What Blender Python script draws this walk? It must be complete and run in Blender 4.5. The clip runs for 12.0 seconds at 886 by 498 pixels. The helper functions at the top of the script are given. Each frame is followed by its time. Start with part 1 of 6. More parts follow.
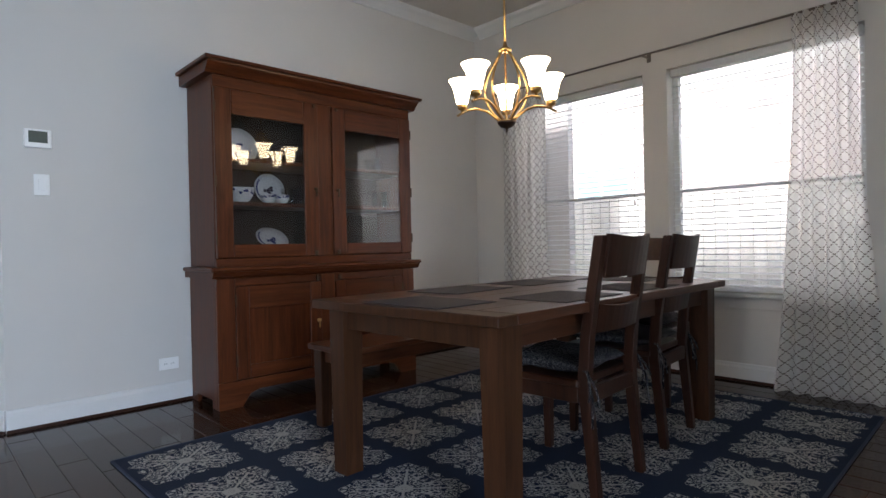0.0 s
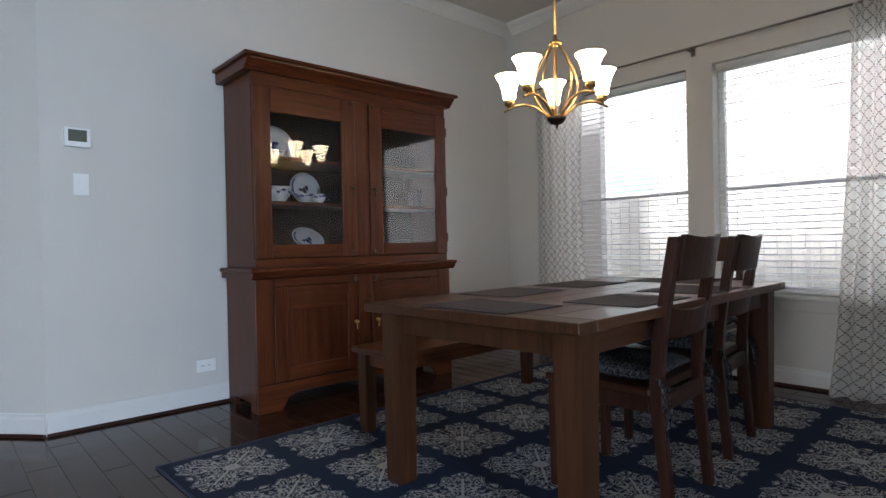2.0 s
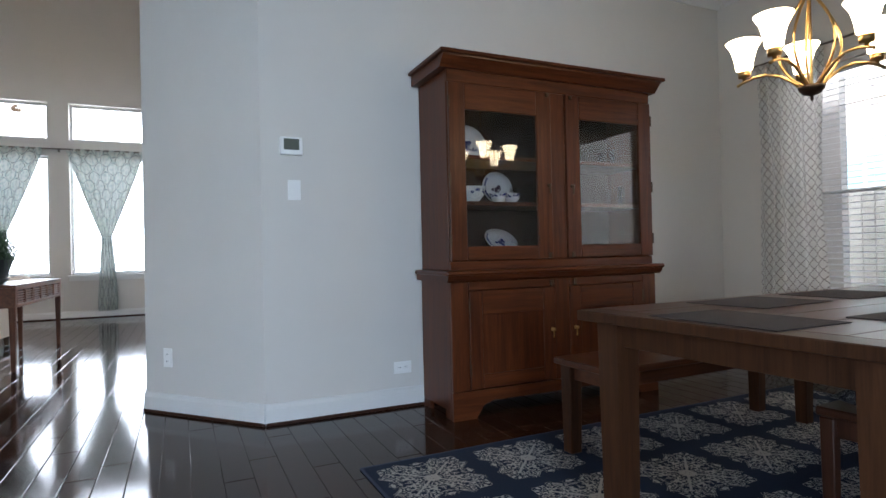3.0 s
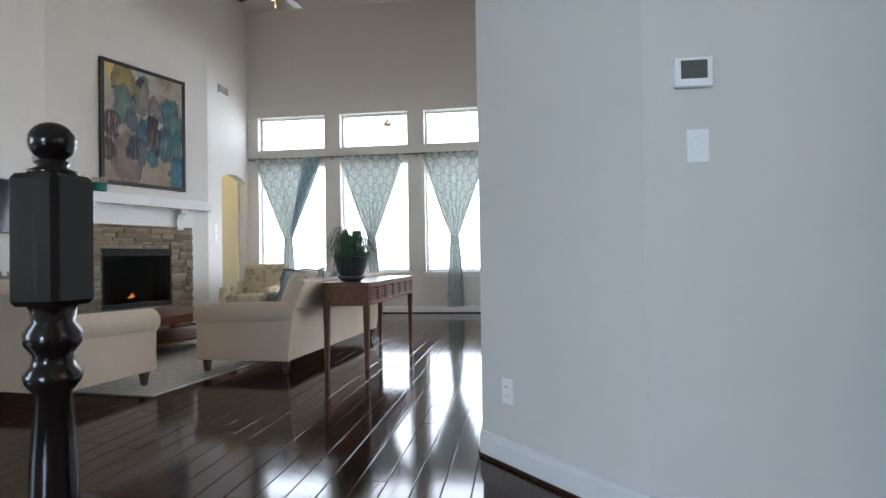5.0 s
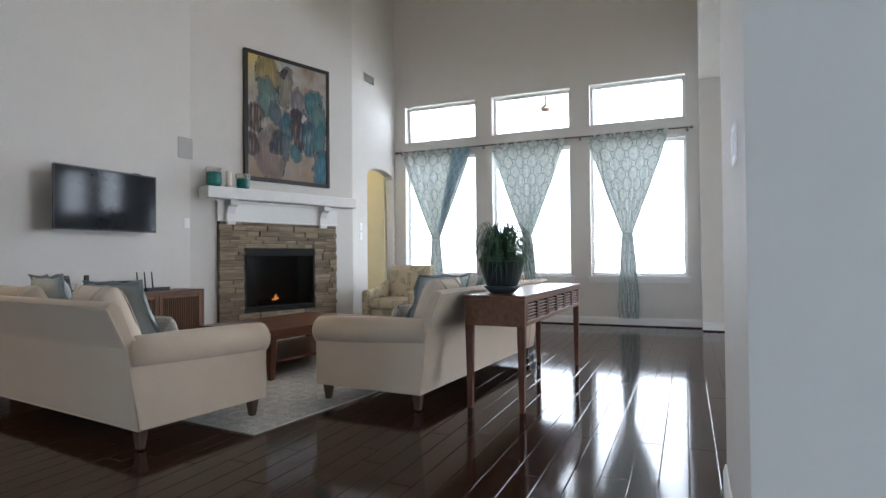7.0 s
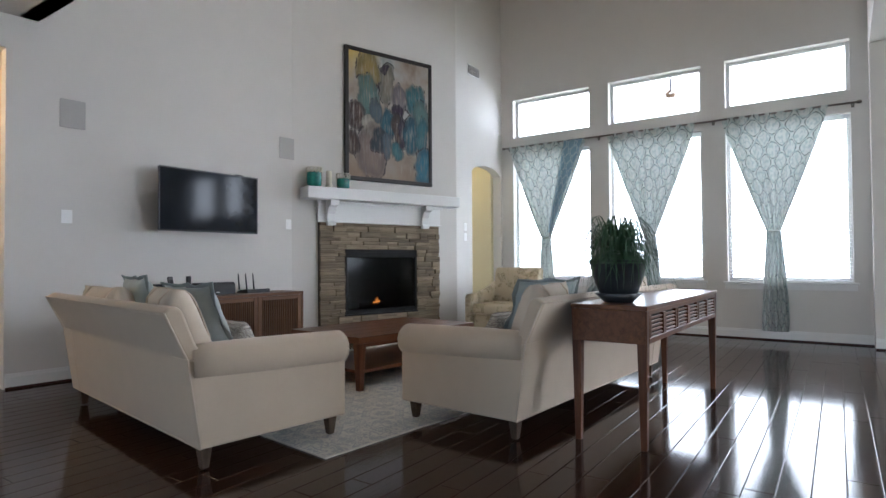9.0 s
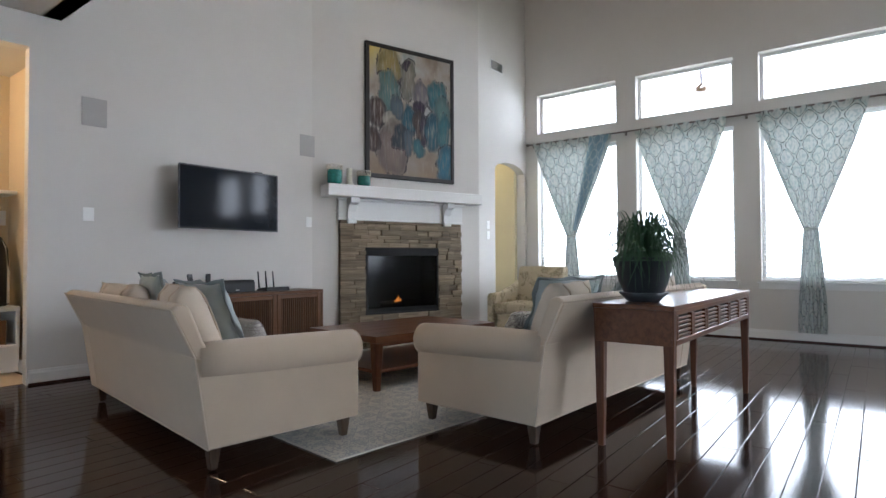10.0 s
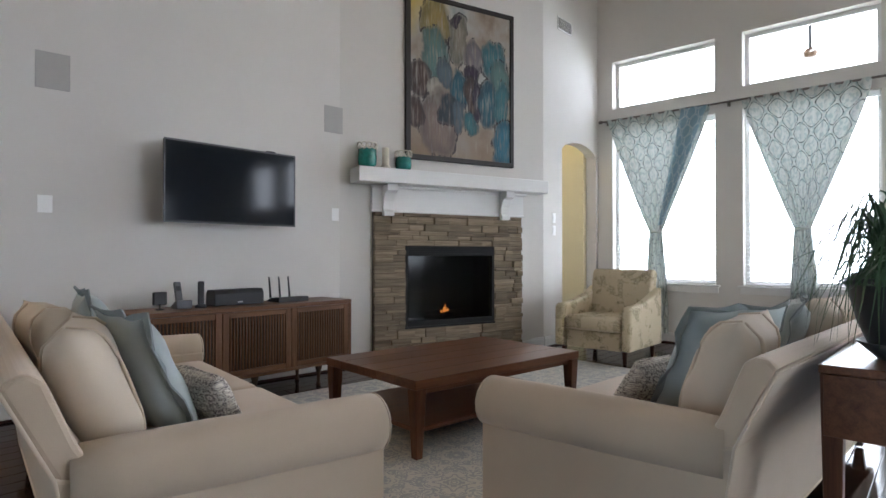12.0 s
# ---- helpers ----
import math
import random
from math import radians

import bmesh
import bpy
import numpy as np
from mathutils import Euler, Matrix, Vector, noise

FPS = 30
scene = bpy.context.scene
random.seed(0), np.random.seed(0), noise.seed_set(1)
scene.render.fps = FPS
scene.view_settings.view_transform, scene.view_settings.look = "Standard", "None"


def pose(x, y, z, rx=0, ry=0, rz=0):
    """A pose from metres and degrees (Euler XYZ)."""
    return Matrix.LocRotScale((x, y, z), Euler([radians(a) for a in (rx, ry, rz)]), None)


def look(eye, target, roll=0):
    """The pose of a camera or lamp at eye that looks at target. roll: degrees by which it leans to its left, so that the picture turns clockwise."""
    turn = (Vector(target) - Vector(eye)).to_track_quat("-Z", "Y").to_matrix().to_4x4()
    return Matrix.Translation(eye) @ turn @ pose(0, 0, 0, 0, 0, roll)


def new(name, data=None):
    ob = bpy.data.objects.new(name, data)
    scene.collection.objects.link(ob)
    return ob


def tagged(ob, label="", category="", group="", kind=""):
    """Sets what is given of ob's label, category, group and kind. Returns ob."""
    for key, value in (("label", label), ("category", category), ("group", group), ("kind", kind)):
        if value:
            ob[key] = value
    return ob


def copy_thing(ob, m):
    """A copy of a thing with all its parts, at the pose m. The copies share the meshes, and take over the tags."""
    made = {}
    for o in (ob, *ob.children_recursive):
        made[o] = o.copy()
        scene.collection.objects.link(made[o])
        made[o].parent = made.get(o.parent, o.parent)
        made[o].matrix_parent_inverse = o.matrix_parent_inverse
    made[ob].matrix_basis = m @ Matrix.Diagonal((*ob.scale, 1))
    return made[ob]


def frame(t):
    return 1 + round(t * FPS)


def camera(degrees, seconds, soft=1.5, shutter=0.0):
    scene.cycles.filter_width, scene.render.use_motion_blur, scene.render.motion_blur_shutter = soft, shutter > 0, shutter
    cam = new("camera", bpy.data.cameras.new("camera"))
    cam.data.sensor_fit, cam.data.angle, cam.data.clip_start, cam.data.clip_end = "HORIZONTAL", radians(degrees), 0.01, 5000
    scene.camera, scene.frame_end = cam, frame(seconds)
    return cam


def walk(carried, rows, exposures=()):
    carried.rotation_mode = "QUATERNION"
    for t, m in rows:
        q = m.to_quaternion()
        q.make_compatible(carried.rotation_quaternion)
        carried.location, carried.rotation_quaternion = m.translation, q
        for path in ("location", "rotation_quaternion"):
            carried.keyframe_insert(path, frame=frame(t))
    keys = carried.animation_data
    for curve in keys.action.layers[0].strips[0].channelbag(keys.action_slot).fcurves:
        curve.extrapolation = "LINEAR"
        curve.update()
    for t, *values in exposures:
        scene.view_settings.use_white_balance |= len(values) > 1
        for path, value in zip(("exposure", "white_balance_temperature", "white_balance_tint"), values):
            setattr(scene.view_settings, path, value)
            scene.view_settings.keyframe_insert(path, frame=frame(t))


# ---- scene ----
cam = camera(75.8, 12.0)
PATH = [
    (0, (0.263, 1.491, 0.969), (1.636, 2.945, 0.956), -1.2),
    (0.5, (0.279, 1.527, 0.957), (1.679, 2.955, 0.947), -1.2),
    (1, (0.265, 1.54, 0.974), (1.676, 2.957, 0.958), -1.2),
    (1.5, (0.25, 1.572, 0.973), (1.659, 2.992, 0.959), -1.2),
    (2, (0.193, 1.683, 0.983), (1.534, 3.167, 0.966), -1.2),
    (2.5, (0.158, 1.839, 0.994), (1.324, 3.464, 0.988), -1.4),
    (3, (0.219, 1.964, 0.968), (1.054, 3.782, 0.981), -1.3),
    (3.5, (0.226, 2.223, 0.967), (0.775, 4.146, 0.99), -1.05),
    (3.6, (0.257, 2.277, 0.964), (0.715, 4.224, 0.993), -1.0),
    (5.3, (0.163, 3.482, 0.981), (-0.189, 5.45, 1.012), -0.8),
    (5.5, (0.132, 3.625, 0.984), (-0.276, 5.583, 1.017), -0.7),
    (6, (0.044, 3.932, 0.989), (-0.482, 5.861, 1.022), -0.8),
    (6.5, (-0.058, 4.227, 1.002), (-0.721, 6.113, 1.037), -0.7),
    (7, (-0.138, 4.469, 1.024), (-0.926, 6.307, 1.055), -0.5),
    (9, (-0.285, 5.016, 1.015), (-1.425, 6.659, 1.058), -0.4),
    (9.5, (-0.276, 5.058, 1.019), (-1.457, 6.671, 1.059), -0.3),
    (10, (-0.305, 5.145, 1.003), (-1.52, 6.734, 1.044), -0.3),
    (10.5, (-0.475, 5.338, 1.017), (-1.726, 6.898, 1.054), -0.2),
    (11, (-0.701, 5.596, 1.022), (-1.981, 7.133, 1.055), -0.2),
    (11.5, (-0.961, 5.866, 1.049), (-2.267, 7.38, 1.076), -0.2),
    (12, (-1.254, 6.149, 1.088), (-2.587, 7.64, 1.106), -0.0),
]
walk(cam, [(t, look(eye, target, roll)) for t, eye, target, roll in PATH],
     exposures=[(0.0, 0.95, 5980, 16), (3.6, 0.95, 5800, 12), (5.3, 0.93, 5820, 11), (9.0, 0.85, 5720, 12), (12.0, 0.83, 5900, 13)])

# ---- world and light ----
world = bpy.data.worlds.new("sky")
scene.world = world
world.use_nodes = True
wn = world.node_tree.nodes
sky = wn.new("ShaderNodeTexSky")
sky.sky_type, sky.sun_disc, sky.sun_elevation, sky.sun_rotation = "NISHITA", False, radians(39), radians(258)
world.node_tree.links.new(sky.outputs["Color"], wn["Background"].inputs["Color"])
wn["Background"].inputs["Strength"].default_value = 0.15
sun_data = bpy.data.lights.new("sun", "SUN")
sun_data.energy, sun_data.angle, sun_data.color = 5.0, radians(10), (1.0, 0.96, 0.9)
sun = new("sun", sun_data)
sun.matrix_world = look((0, 0, 20), (24, 5, 0))
SKY_GLOW, SIDE_GLOW, SHADE_GLOW = 6.6, 9.0, 10.0


def daylight(name, w, h, eye, target, watts):
    """A cool area lamp, set in or beyond an opening, that brings in light from out of view."""
    d = bpy.data.lights.new(name, "AREA")
    d.shape, d.size, d.size_y, d.energy, d.color = "RECTANGLE", w, h, watts, (0.72, 0.87, 1.0)
    new(name, d).matrix_world = look(eye, target)


# Unseen fill lamp in the hall wall, added to lift the dining room.
daylight("hall_fill_light", 2.6, 1.9, (-6.02, 1.3, 1.5), (0, 1.3, 1.5), 45)
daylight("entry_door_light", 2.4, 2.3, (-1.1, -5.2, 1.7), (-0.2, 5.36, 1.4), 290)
# Weak unseen fill lamp, added to brighten the living room from the right.
daylight("side_room_fill_light", 5.0, 1.7, (5.62, 9.8, 1.65), (0, 9.8, 1.65), 5)

# ---- materials ----


def shader(name):
    m = bpy.data.materials.new(name)
    m.use_nodes = True
    t = m.node_tree
    return m, t.nodes, t.links, t.nodes["Principled BSDF"]


def ramp(nodes, stops):
    r = nodes.new("ShaderNodeValToRGB")
    while len(r.color_ramp.elements) < len(stops):
        r.color_ramp.elements.new(0.5)
    for e, (p, c) in zip(r.color_ramp.elements, stops):
        e.position, e.color = p, (*c, 1)
    return r


def tint(c, f):
    return tuple(min(1.0, max(0.0, v * f)) for v in c)


def coords(nodes, links, stretch=(1, 1, 1), kind="Object", random_shift=False):
    tc = nodes.new("ShaderNodeTexCoord")
    mp = nodes.new("ShaderNodeMapping")
    mp.inputs["Scale"].default_value = stretch
    links.new(tc.outputs[kind], mp.inputs["Vector"])
    if random_shift:
        info = nodes.new("ShaderNodeObjectInfo")
        mul = nodes.new("ShaderNodeMath")
        mul.operation = "MULTIPLY"
        mul.inputs[1].default_value = 37.0
        links.new(info.outputs["Random"], mul.inputs[0])
        links.new(mul.outputs[0], mp.inputs["Location"])
    return mp.outputs["Vector"]


def plain(name, color, rough=0.6, metal=0.0, scale=12.0, vary=0.12, bump=0.15, stretch=(1, 1, 1), fine=90.0, coat=0.0, sheen=0.0):
    """A surface with two scales of variation in colour and relief."""
    m, nodes, links, p = shader(name)
    vec = coords(nodes, links, stretch)
    big = nodes.new("ShaderNodeTexNoise")
    big.inputs["Scale"].default_value, big.inputs["Detail"].default_value = scale, 5
    small = nodes.new("ShaderNodeTexNoise")
    small.inputs["Scale"].default_value, small.inputs["Detail"].default_value = fine, 3
    links.new(vec, big.inputs["Vector"])
    links.new(vec, small.inputs["Vector"])
    mix = nodes.new("ShaderNodeMix")
    mix.data_type = "FLOAT"
    mix.inputs[0].default_value = 0.4
    links.new(big.outputs["Fac"], mix.inputs[2])
    links.new(small.outputs["Fac"], mix.inputs[3])
    r = ramp(nodes, [(0.25, tint(color, 1 - vary)), (0.75, tint(color, 1 + vary))])
    links.new(mix.outputs[0], r.inputs[0])
    links.new(r.outputs[0], p.inputs["Base Color"])
    p.inputs["Roughness"].default_value, p.inputs["Metallic"].default_value = rough, metal
    p.inputs["Coat Weight"].default_value = coat
    p.inputs["Coat Roughness"].default_value = 0.15
    p.inputs["Sheen Weight"].default_value = sheen
    if bump:
        b = nodes.new("ShaderNodeBump")
        b.inputs["Strength"].default_value, b.inputs["Distance"].default_value = bump, 0.004
        links.new(mix.outputs[0], b.inputs["Height"])
        links.new(b.outputs["Normal"], p.inputs["Normal"])
    return m


def wood(name, dark, light, rough=0.4, along="x", coat=0.0, grain=1.0, spread=0.25, lift=0.25, spec=0.28):
    """Timber with the grain along one axis; each board gets its own shade."""
    m, nodes, links, p = shader(name)
    st = {"x": (1.2, 22, 22), "y": (22, 1.2, 22), "z": (22, 22, 1.2)}[along]
    vec = coords(nodes, links, st, random_shift=True)
    n = nodes.new("ShaderNodeTexNoise")
    n.inputs["Scale"].default_value, n.inputs["Detail"].default_value, n.inputs["Distortion"].default_value = 1.6 * grain, 6, 0.8
    f = nodes.new("ShaderNodeTexNoise")
    f.inputs["Scale"].default_value, f.inputs["Detail"].default_value = 9 * grain, 3
    links.new(vec, n.inputs["Vector"])
    links.new(vec, f.inputs["Vector"])
    mix = nodes.new("ShaderNodeMix")
    mix.data_type = "FLOAT"
    mix.inputs[0].default_value = 0.35
    links.new(n.outputs["Fac"], mix.inputs[2])
    links.new(f.outputs["Fac"], mix.inputs[3])
    r = ramp(nodes, [(0.3, dark), (0.7, light)])
    links.new(mix.outputs[0], r.inputs[0])
    info = nodes.new("ShaderNodeObjectInfo")
    geo = nodes.new("ShaderNodeNewGeometry")
    add = nodes.new("ShaderNodeMath")
    links.new(info.outputs["Random"], add.inputs[0])
    links.new(geo.outputs["Random Per Island"], add.inputs[1])
    mr = nodes.new("ShaderNodeMapRange")
    mr.inputs["From Max"].default_value = 2.0
    mr.inputs["To Min"].default_value, mr.inputs["To Max"].default_value = 1 - spread, 1 + spread
    links.new(add.outputs[0], mr.inputs["Value"])
    hsv = nodes.new("ShaderNodeHueSaturation")
    links.new(r.outputs[0], hsv.inputs["Color"])
    links.new(mr.outputs[0], hsv.inputs["Value"])
    links.new(hsv.outputs[0], p.inputs["Base Color"])
    rr = nodes.new("ShaderNodeMapRange")
    rr.inputs["To Min"].default_value, rr.inputs["To Max"].default_value = rough * 0.8, rough * 1.2
    links.new(mix.outputs[0], rr.inputs["Value"])
    links.new(rr.outputs[0], p.inputs["Roughness"])
    p.inputs["Coat Weight"].default_value = coat
    p.inputs["Coat Roughness"].default_value = 0.12
    p.inputs["Specular IOR Level"].default_value = spec
    b = nodes.new("ShaderNodeBump")
    b.inputs["Strength"].default_value, b.inputs["Distance"].default_value = lift, 0.002
    links.new(mix.outputs[0], b.inputs["Height"])
    links.new(b.outputs["Normal"], p.inputs["Normal"])
    return m


def math_node(nodes, links, op, a, b=None):
    n = nodes.new("ShaderNodeMath")
    n.operation = op
    for i, v in enumerate((a, b)):
        if v is None:
            continue
        if isinstance(v, (int, float)):
            n.inputs[i].default_value = v
        else:
            links.new(v, n.inputs[i])
    return n.outputs[0]


def weave(nodes, links, p, scale=700.0, strength=0.2):
    tc = nodes.new("ShaderNodeTexCoord")
    n = nodes.new("ShaderNodeTexNoise")
    n.inputs["Scale"].default_value = scale
    links.new(tc.outputs["Object"], n.inputs["Vector"])
    b = nodes.new("ShaderNodeBump")
    b.inputs["Strength"].default_value, b.inputs["Distance"].default_value = strength, 0.002
    links.new(n.outputs["Fac"], b.inputs["Height"])
    links.new(b.outputs["Normal"], p.inputs["Normal"])


def damask(name, ground, figure, cell, lines=11.0, reach=0.47, width=0.075, kind="Object", diag=False, upright=False):
    """Four-fold symmetric scrollwork medallions on a plain ground."""
    m, nodes, links, p = shader(name)
    tc = nodes.new("ShaderNodeTexCoord")
    sep = nodes.new("ShaderNodeSeparateXYZ")
    links.new(tc.outputs[kind], sep.inputs[0])
    M = lambda op, a, b=None: math_node(nodes, links, op, a, b)
    across, high = sep.outputs[0], sep.outputs[1]
    if upright:
        across, high = M("ADD", across, M("MULTIPLY", high, 0.8)), M("ADD", sep.outputs[2], M("MULTIPLY", high, 0.6))
    u, v = M("DIVIDE", across, cell[0]), M("DIVIDE", high, cell[1])
    if diag:
        u, v = M("MULTIPLY", M("ADD", u, v), 0.7071), M("MULTIPLY", M("SUBTRACT", u, v), 0.7071)
    u = M("ABSOLUTE", M("SUBTRACT", M("FRACT", u), 0.5))
    v = M("ABSOLUTE", M("SUBTRACT", M("FRACT", v), 0.5))
    hi, lo = M("MAXIMUM", u, v), M("MINIMUM", u, v)
    com = nodes.new("ShaderNodeCombineXYZ")
    links.new(hi, com.inputs[0])
    links.new(lo, com.inputs[1])
    n = nodes.new("ShaderNodeTexNoise")
    n.inputs["Scale"].default_value, n.inputs["Detail"].default_value, n.inputs["Distortion"].default_value = lines, 1.2, 1.4
    links.new(com.outputs[0], n.inputs["Vector"])
    band = M("ABSOLUTE", M("SUBTRACT", M("FRACT", M("MULTIPLY", n.outputs["Fac"], 6.0)), 0.5))
    line = M("LESS_THAN", band, width * 2.2)
    edge = M("ADD", M("ADD", u, v), M("MULTIPLY", M("SUBTRACT", n.outputs["Fac"], 0.5), 0.5))
    if diag:
        edge = M("ADD", hi, M("MULTIPLY", M("SUBTRACT", n.outputs["Fac"], 0.5), 0.22))
    inside = M("LESS_THAN", edge, reach if diag else reach * 1.38)
    fig = M("MULTIPLY", line, inside)
    fz = nodes.new("ShaderNodeTexNoise")
    fz.inputs["Scale"].default_value = 160
    links.new(tc.outputs["Object"], fz.inputs["Vector"])
    fig = M("MULTIPLY", fig, M("ADD", 0.55, M("MULTIPLY", fz.outputs["Fac"], 0.8)))
    mix = nodes.new("ShaderNodeMix")
    mix.data_type = "RGBA"
    mix.inputs["A"].default_value, mix.inputs["B"].default_value = (*ground, 1), (*figure, 1)
    links.new(fig, mix.inputs[0])
    links.new(mix.outputs["Result"], p.inputs["Base Color"])
    p.inputs["Roughness"].default_value = 1.0
    p.inputs["Specular IOR Level"].default_value = 0.15
    weave(nodes, links, p, 500, 0.5)
    return m


def medallions(name, ground, figure, cell):
    """Rows of filigree medallions, eight-fold symmetric, with curled leaf strokes on a plain ground."""
    m, nodes, links, p = shader(name)
    tc = nodes.new("ShaderNodeTexCoord")
    sep = nodes.new("ShaderNodeSeparateXYZ")
    links.new(tc.outputs["Object"], sep.inputs[0])
    M = lambda op, a, b=None: math_node(nodes, links, op, a, b)
    u = M("ABSOLUTE", M("SUBTRACT", M("FRACT", M("DIVIDE", sep.outputs[0], cell)), 0.5))
    v = M("ABSOLUTE", M("SUBTRACT", M("FRACT", M("DIVIDE", sep.outputs[1], cell)), 0.5))
    hi, lo = M("MAXIMUM", u, v), M("MINIMUM", u, v)
    com = nodes.new("ShaderNodeCombineXYZ")
    links.new(hi, com.inputs[0])
    links.new(lo, com.inputs[1])
    n = nodes.new("ShaderNodeTexNoise")
    n.inputs["Scale"].default_value, n.inputs["Detail"].default_value, n.inputs["Distortion"].default_value = 9.0, 0.8, 1.9
    links.new(com.outputs[0], n.inputs["Vector"])
    band = M("ABSOLUTE", M("SUBTRACT", M("FRACT", M("MULTIPLY", n.outputs["Fac"], 5.0)), 0.5))
    stroke = M("LESS_THAN", band, 0.21)
    # petals: the outline swells along the axes and the diagonals
    r = M("SQRT", M("ADD", M("MULTIPLY", u, u), M("MULTIPLY", v, v)))
    ang = M("ARCTAN2", v, u)
    petal = M("ADD", 0.455, M("MULTIPLY", M("COSINE", M("MULTIPLY", ang, 4.0)), -0.06))
    petal = M("ADD", petal, M("MULTIPLY", M("COSINE", M("MULTIPLY", ang, 16.0)), 0.022))
    inside = M("LESS_THAN", M("ADD", r, M("MULTIPLY", M("SUBTRACT", n.outputs["Fac"], 0.5), 0.12)), petal)
    # stems on the diagonals and a small rosette in the middle
    stem = M("MULTIPLY", M("LESS_THAN", M("SUBTRACT", hi, lo), 0.016), M("LESS_THAN", r, 0.40))
    heart = M("LESS_THAN", M("ABSOLUTE", M("SUBTRACT", r, 0.055)), 0.012)
    fig = M("MINIMUM", 1.0, M("ADD", M("MULTIPLY", stroke, inside), M("ADD", stem, heart)))
    fz = nodes.new("ShaderNodeTexNoise")
    fz.inputs["Scale"].default_value = 160
    links.new(tc.outputs["Object"], fz.inputs["Vector"])
    fig = M("MULTIPLY", fig, M("ADD", 0.65, M("MULTIPLY", fz.outputs["Fac"], 0.7)))
    mix = nodes.new("ShaderNodeMix")
    mix.data_type = "RGBA"
    mix.inputs["A"].default_value, mix.inputs["B"].default_value = (*ground, 1), (*figure, 1)
    links.new(fig, mix.inputs[0])
    links.new(mix.outputs["Result"], p.inputs["Base Color"])
    p.inputs["Roughness"].default_value = 1.0
    p.inputs["Specular IOR Level"].default_value = 0.15
    weave(nodes, links, p, 500, 0.5)
    return m


def lattice(name, ground, figure, cell, width=0.12, through_light=0.0, round_=False, blotch=None, open_weave=0.0):
    """Cloth printed with a diagonal or rounded trellis, in the cloth's own width and height."""
    m, nodes, links, p = shader(name)
    tc = nodes.new("ShaderNodeTexCoord")
    sep = nodes.new("ShaderNodeSeparateXYZ")
    links.new(tc.outputs["UV"], sep.inputs[0])
    M = lambda op, a, b=None: math_node(nodes, links, op, a, b)
    u, v = M("DIVIDE", sep.outputs[0], cell[0]), M("DIVIDE", sep.outputs[1], cell[1])
    if round_:
        f = M("ADD", M("COSINE", M("MULTIPLY", u, 6.283)), M("MULTIPLY", M("COSINE", M("MULTIPLY", v, 6.283)), 1.1))
        fig = M("LESS_THAN", M("ABSOLUTE", M("SUBTRACT", M("ABSOLUTE", f), 0.34)), width * 1.6)
    else:
        a = M("ABSOLUTE", M("SUBTRACT", M("FRACT", M("ADD", u, v)), 0.5))
        b = M("ABSOLUTE", M("SUBTRACT", M("FRACT", M("SUBTRACT", u, v)), 0.5))
        fig = M("MAXIMUM", M("LESS_THAN", a, width), M("LESS_THAN", b, width))
        dots = M("GREATER_THAN", M("FRACT", M("MULTIPLY", sep.outputs[1], 70.0)), 0.35)
        fig = M("MULTIPLY", fig, dots)
    mix = nodes.new("ShaderNodeMix")
    mix.data_type = "RGBA"
    mix.inputs["A"].default_value, mix.inputs["B"].default_value = (*ground, 1), (*figure, 1)
    links.new(fig, mix.inputs[0])
    col = mix.outputs["Result"]
    if blotch:
        n = nodes.new("ShaderNodeTexNoise")
        n.inputs["Scale"].default_value, n.inputs["Detail"].default_value = 22.0, 3
        links.new(tc.outputs["UV"], n.inputs["Vector"])
        k = M("MULTIPLY", M("GREATER_THAN", n.outputs["Fac"], 0.53), 0.7)
        mx = nodes.new("ShaderNodeMix")
        mx.data_type = "RGBA"
        mx.inputs["B"].default_value = (*blotch, 1)
        links.new(k, mx.inputs[0])
        links.new(col, mx.inputs["A"])
        col = mx.outputs["Result"]
    links.new(col, p.inputs["Base Color"])
    p.inputs["Roughness"].default_value = 0.9
    weave(nodes, links, p, 800, 0.15)
    if through_light:
        tr = nodes.new("ShaderNodeBsdfTranslucent")
        links.new(col, tr.inputs["Color"])
        ms = nodes.new("ShaderNodeMixShader")
        ms.inputs[0].default_value = through_light
        links.new(p.outputs[0], ms.inputs[1])
        links.new(tr.outputs[0], ms.inputs[2])
        last = ms
        if open_weave:
            gap = nodes.new("ShaderNodeBsdfTransparent")
            last = nodes.new("ShaderNodeMixShader")
            last.inputs[0].default_value = open_weave
            links.new(ms.outputs[0], last.inputs[1])
            links.new(gap.outputs[0], last.inputs[2])
        links.new(last.outputs[0], nodes["Material Output"].inputs["Surface"])
    return m


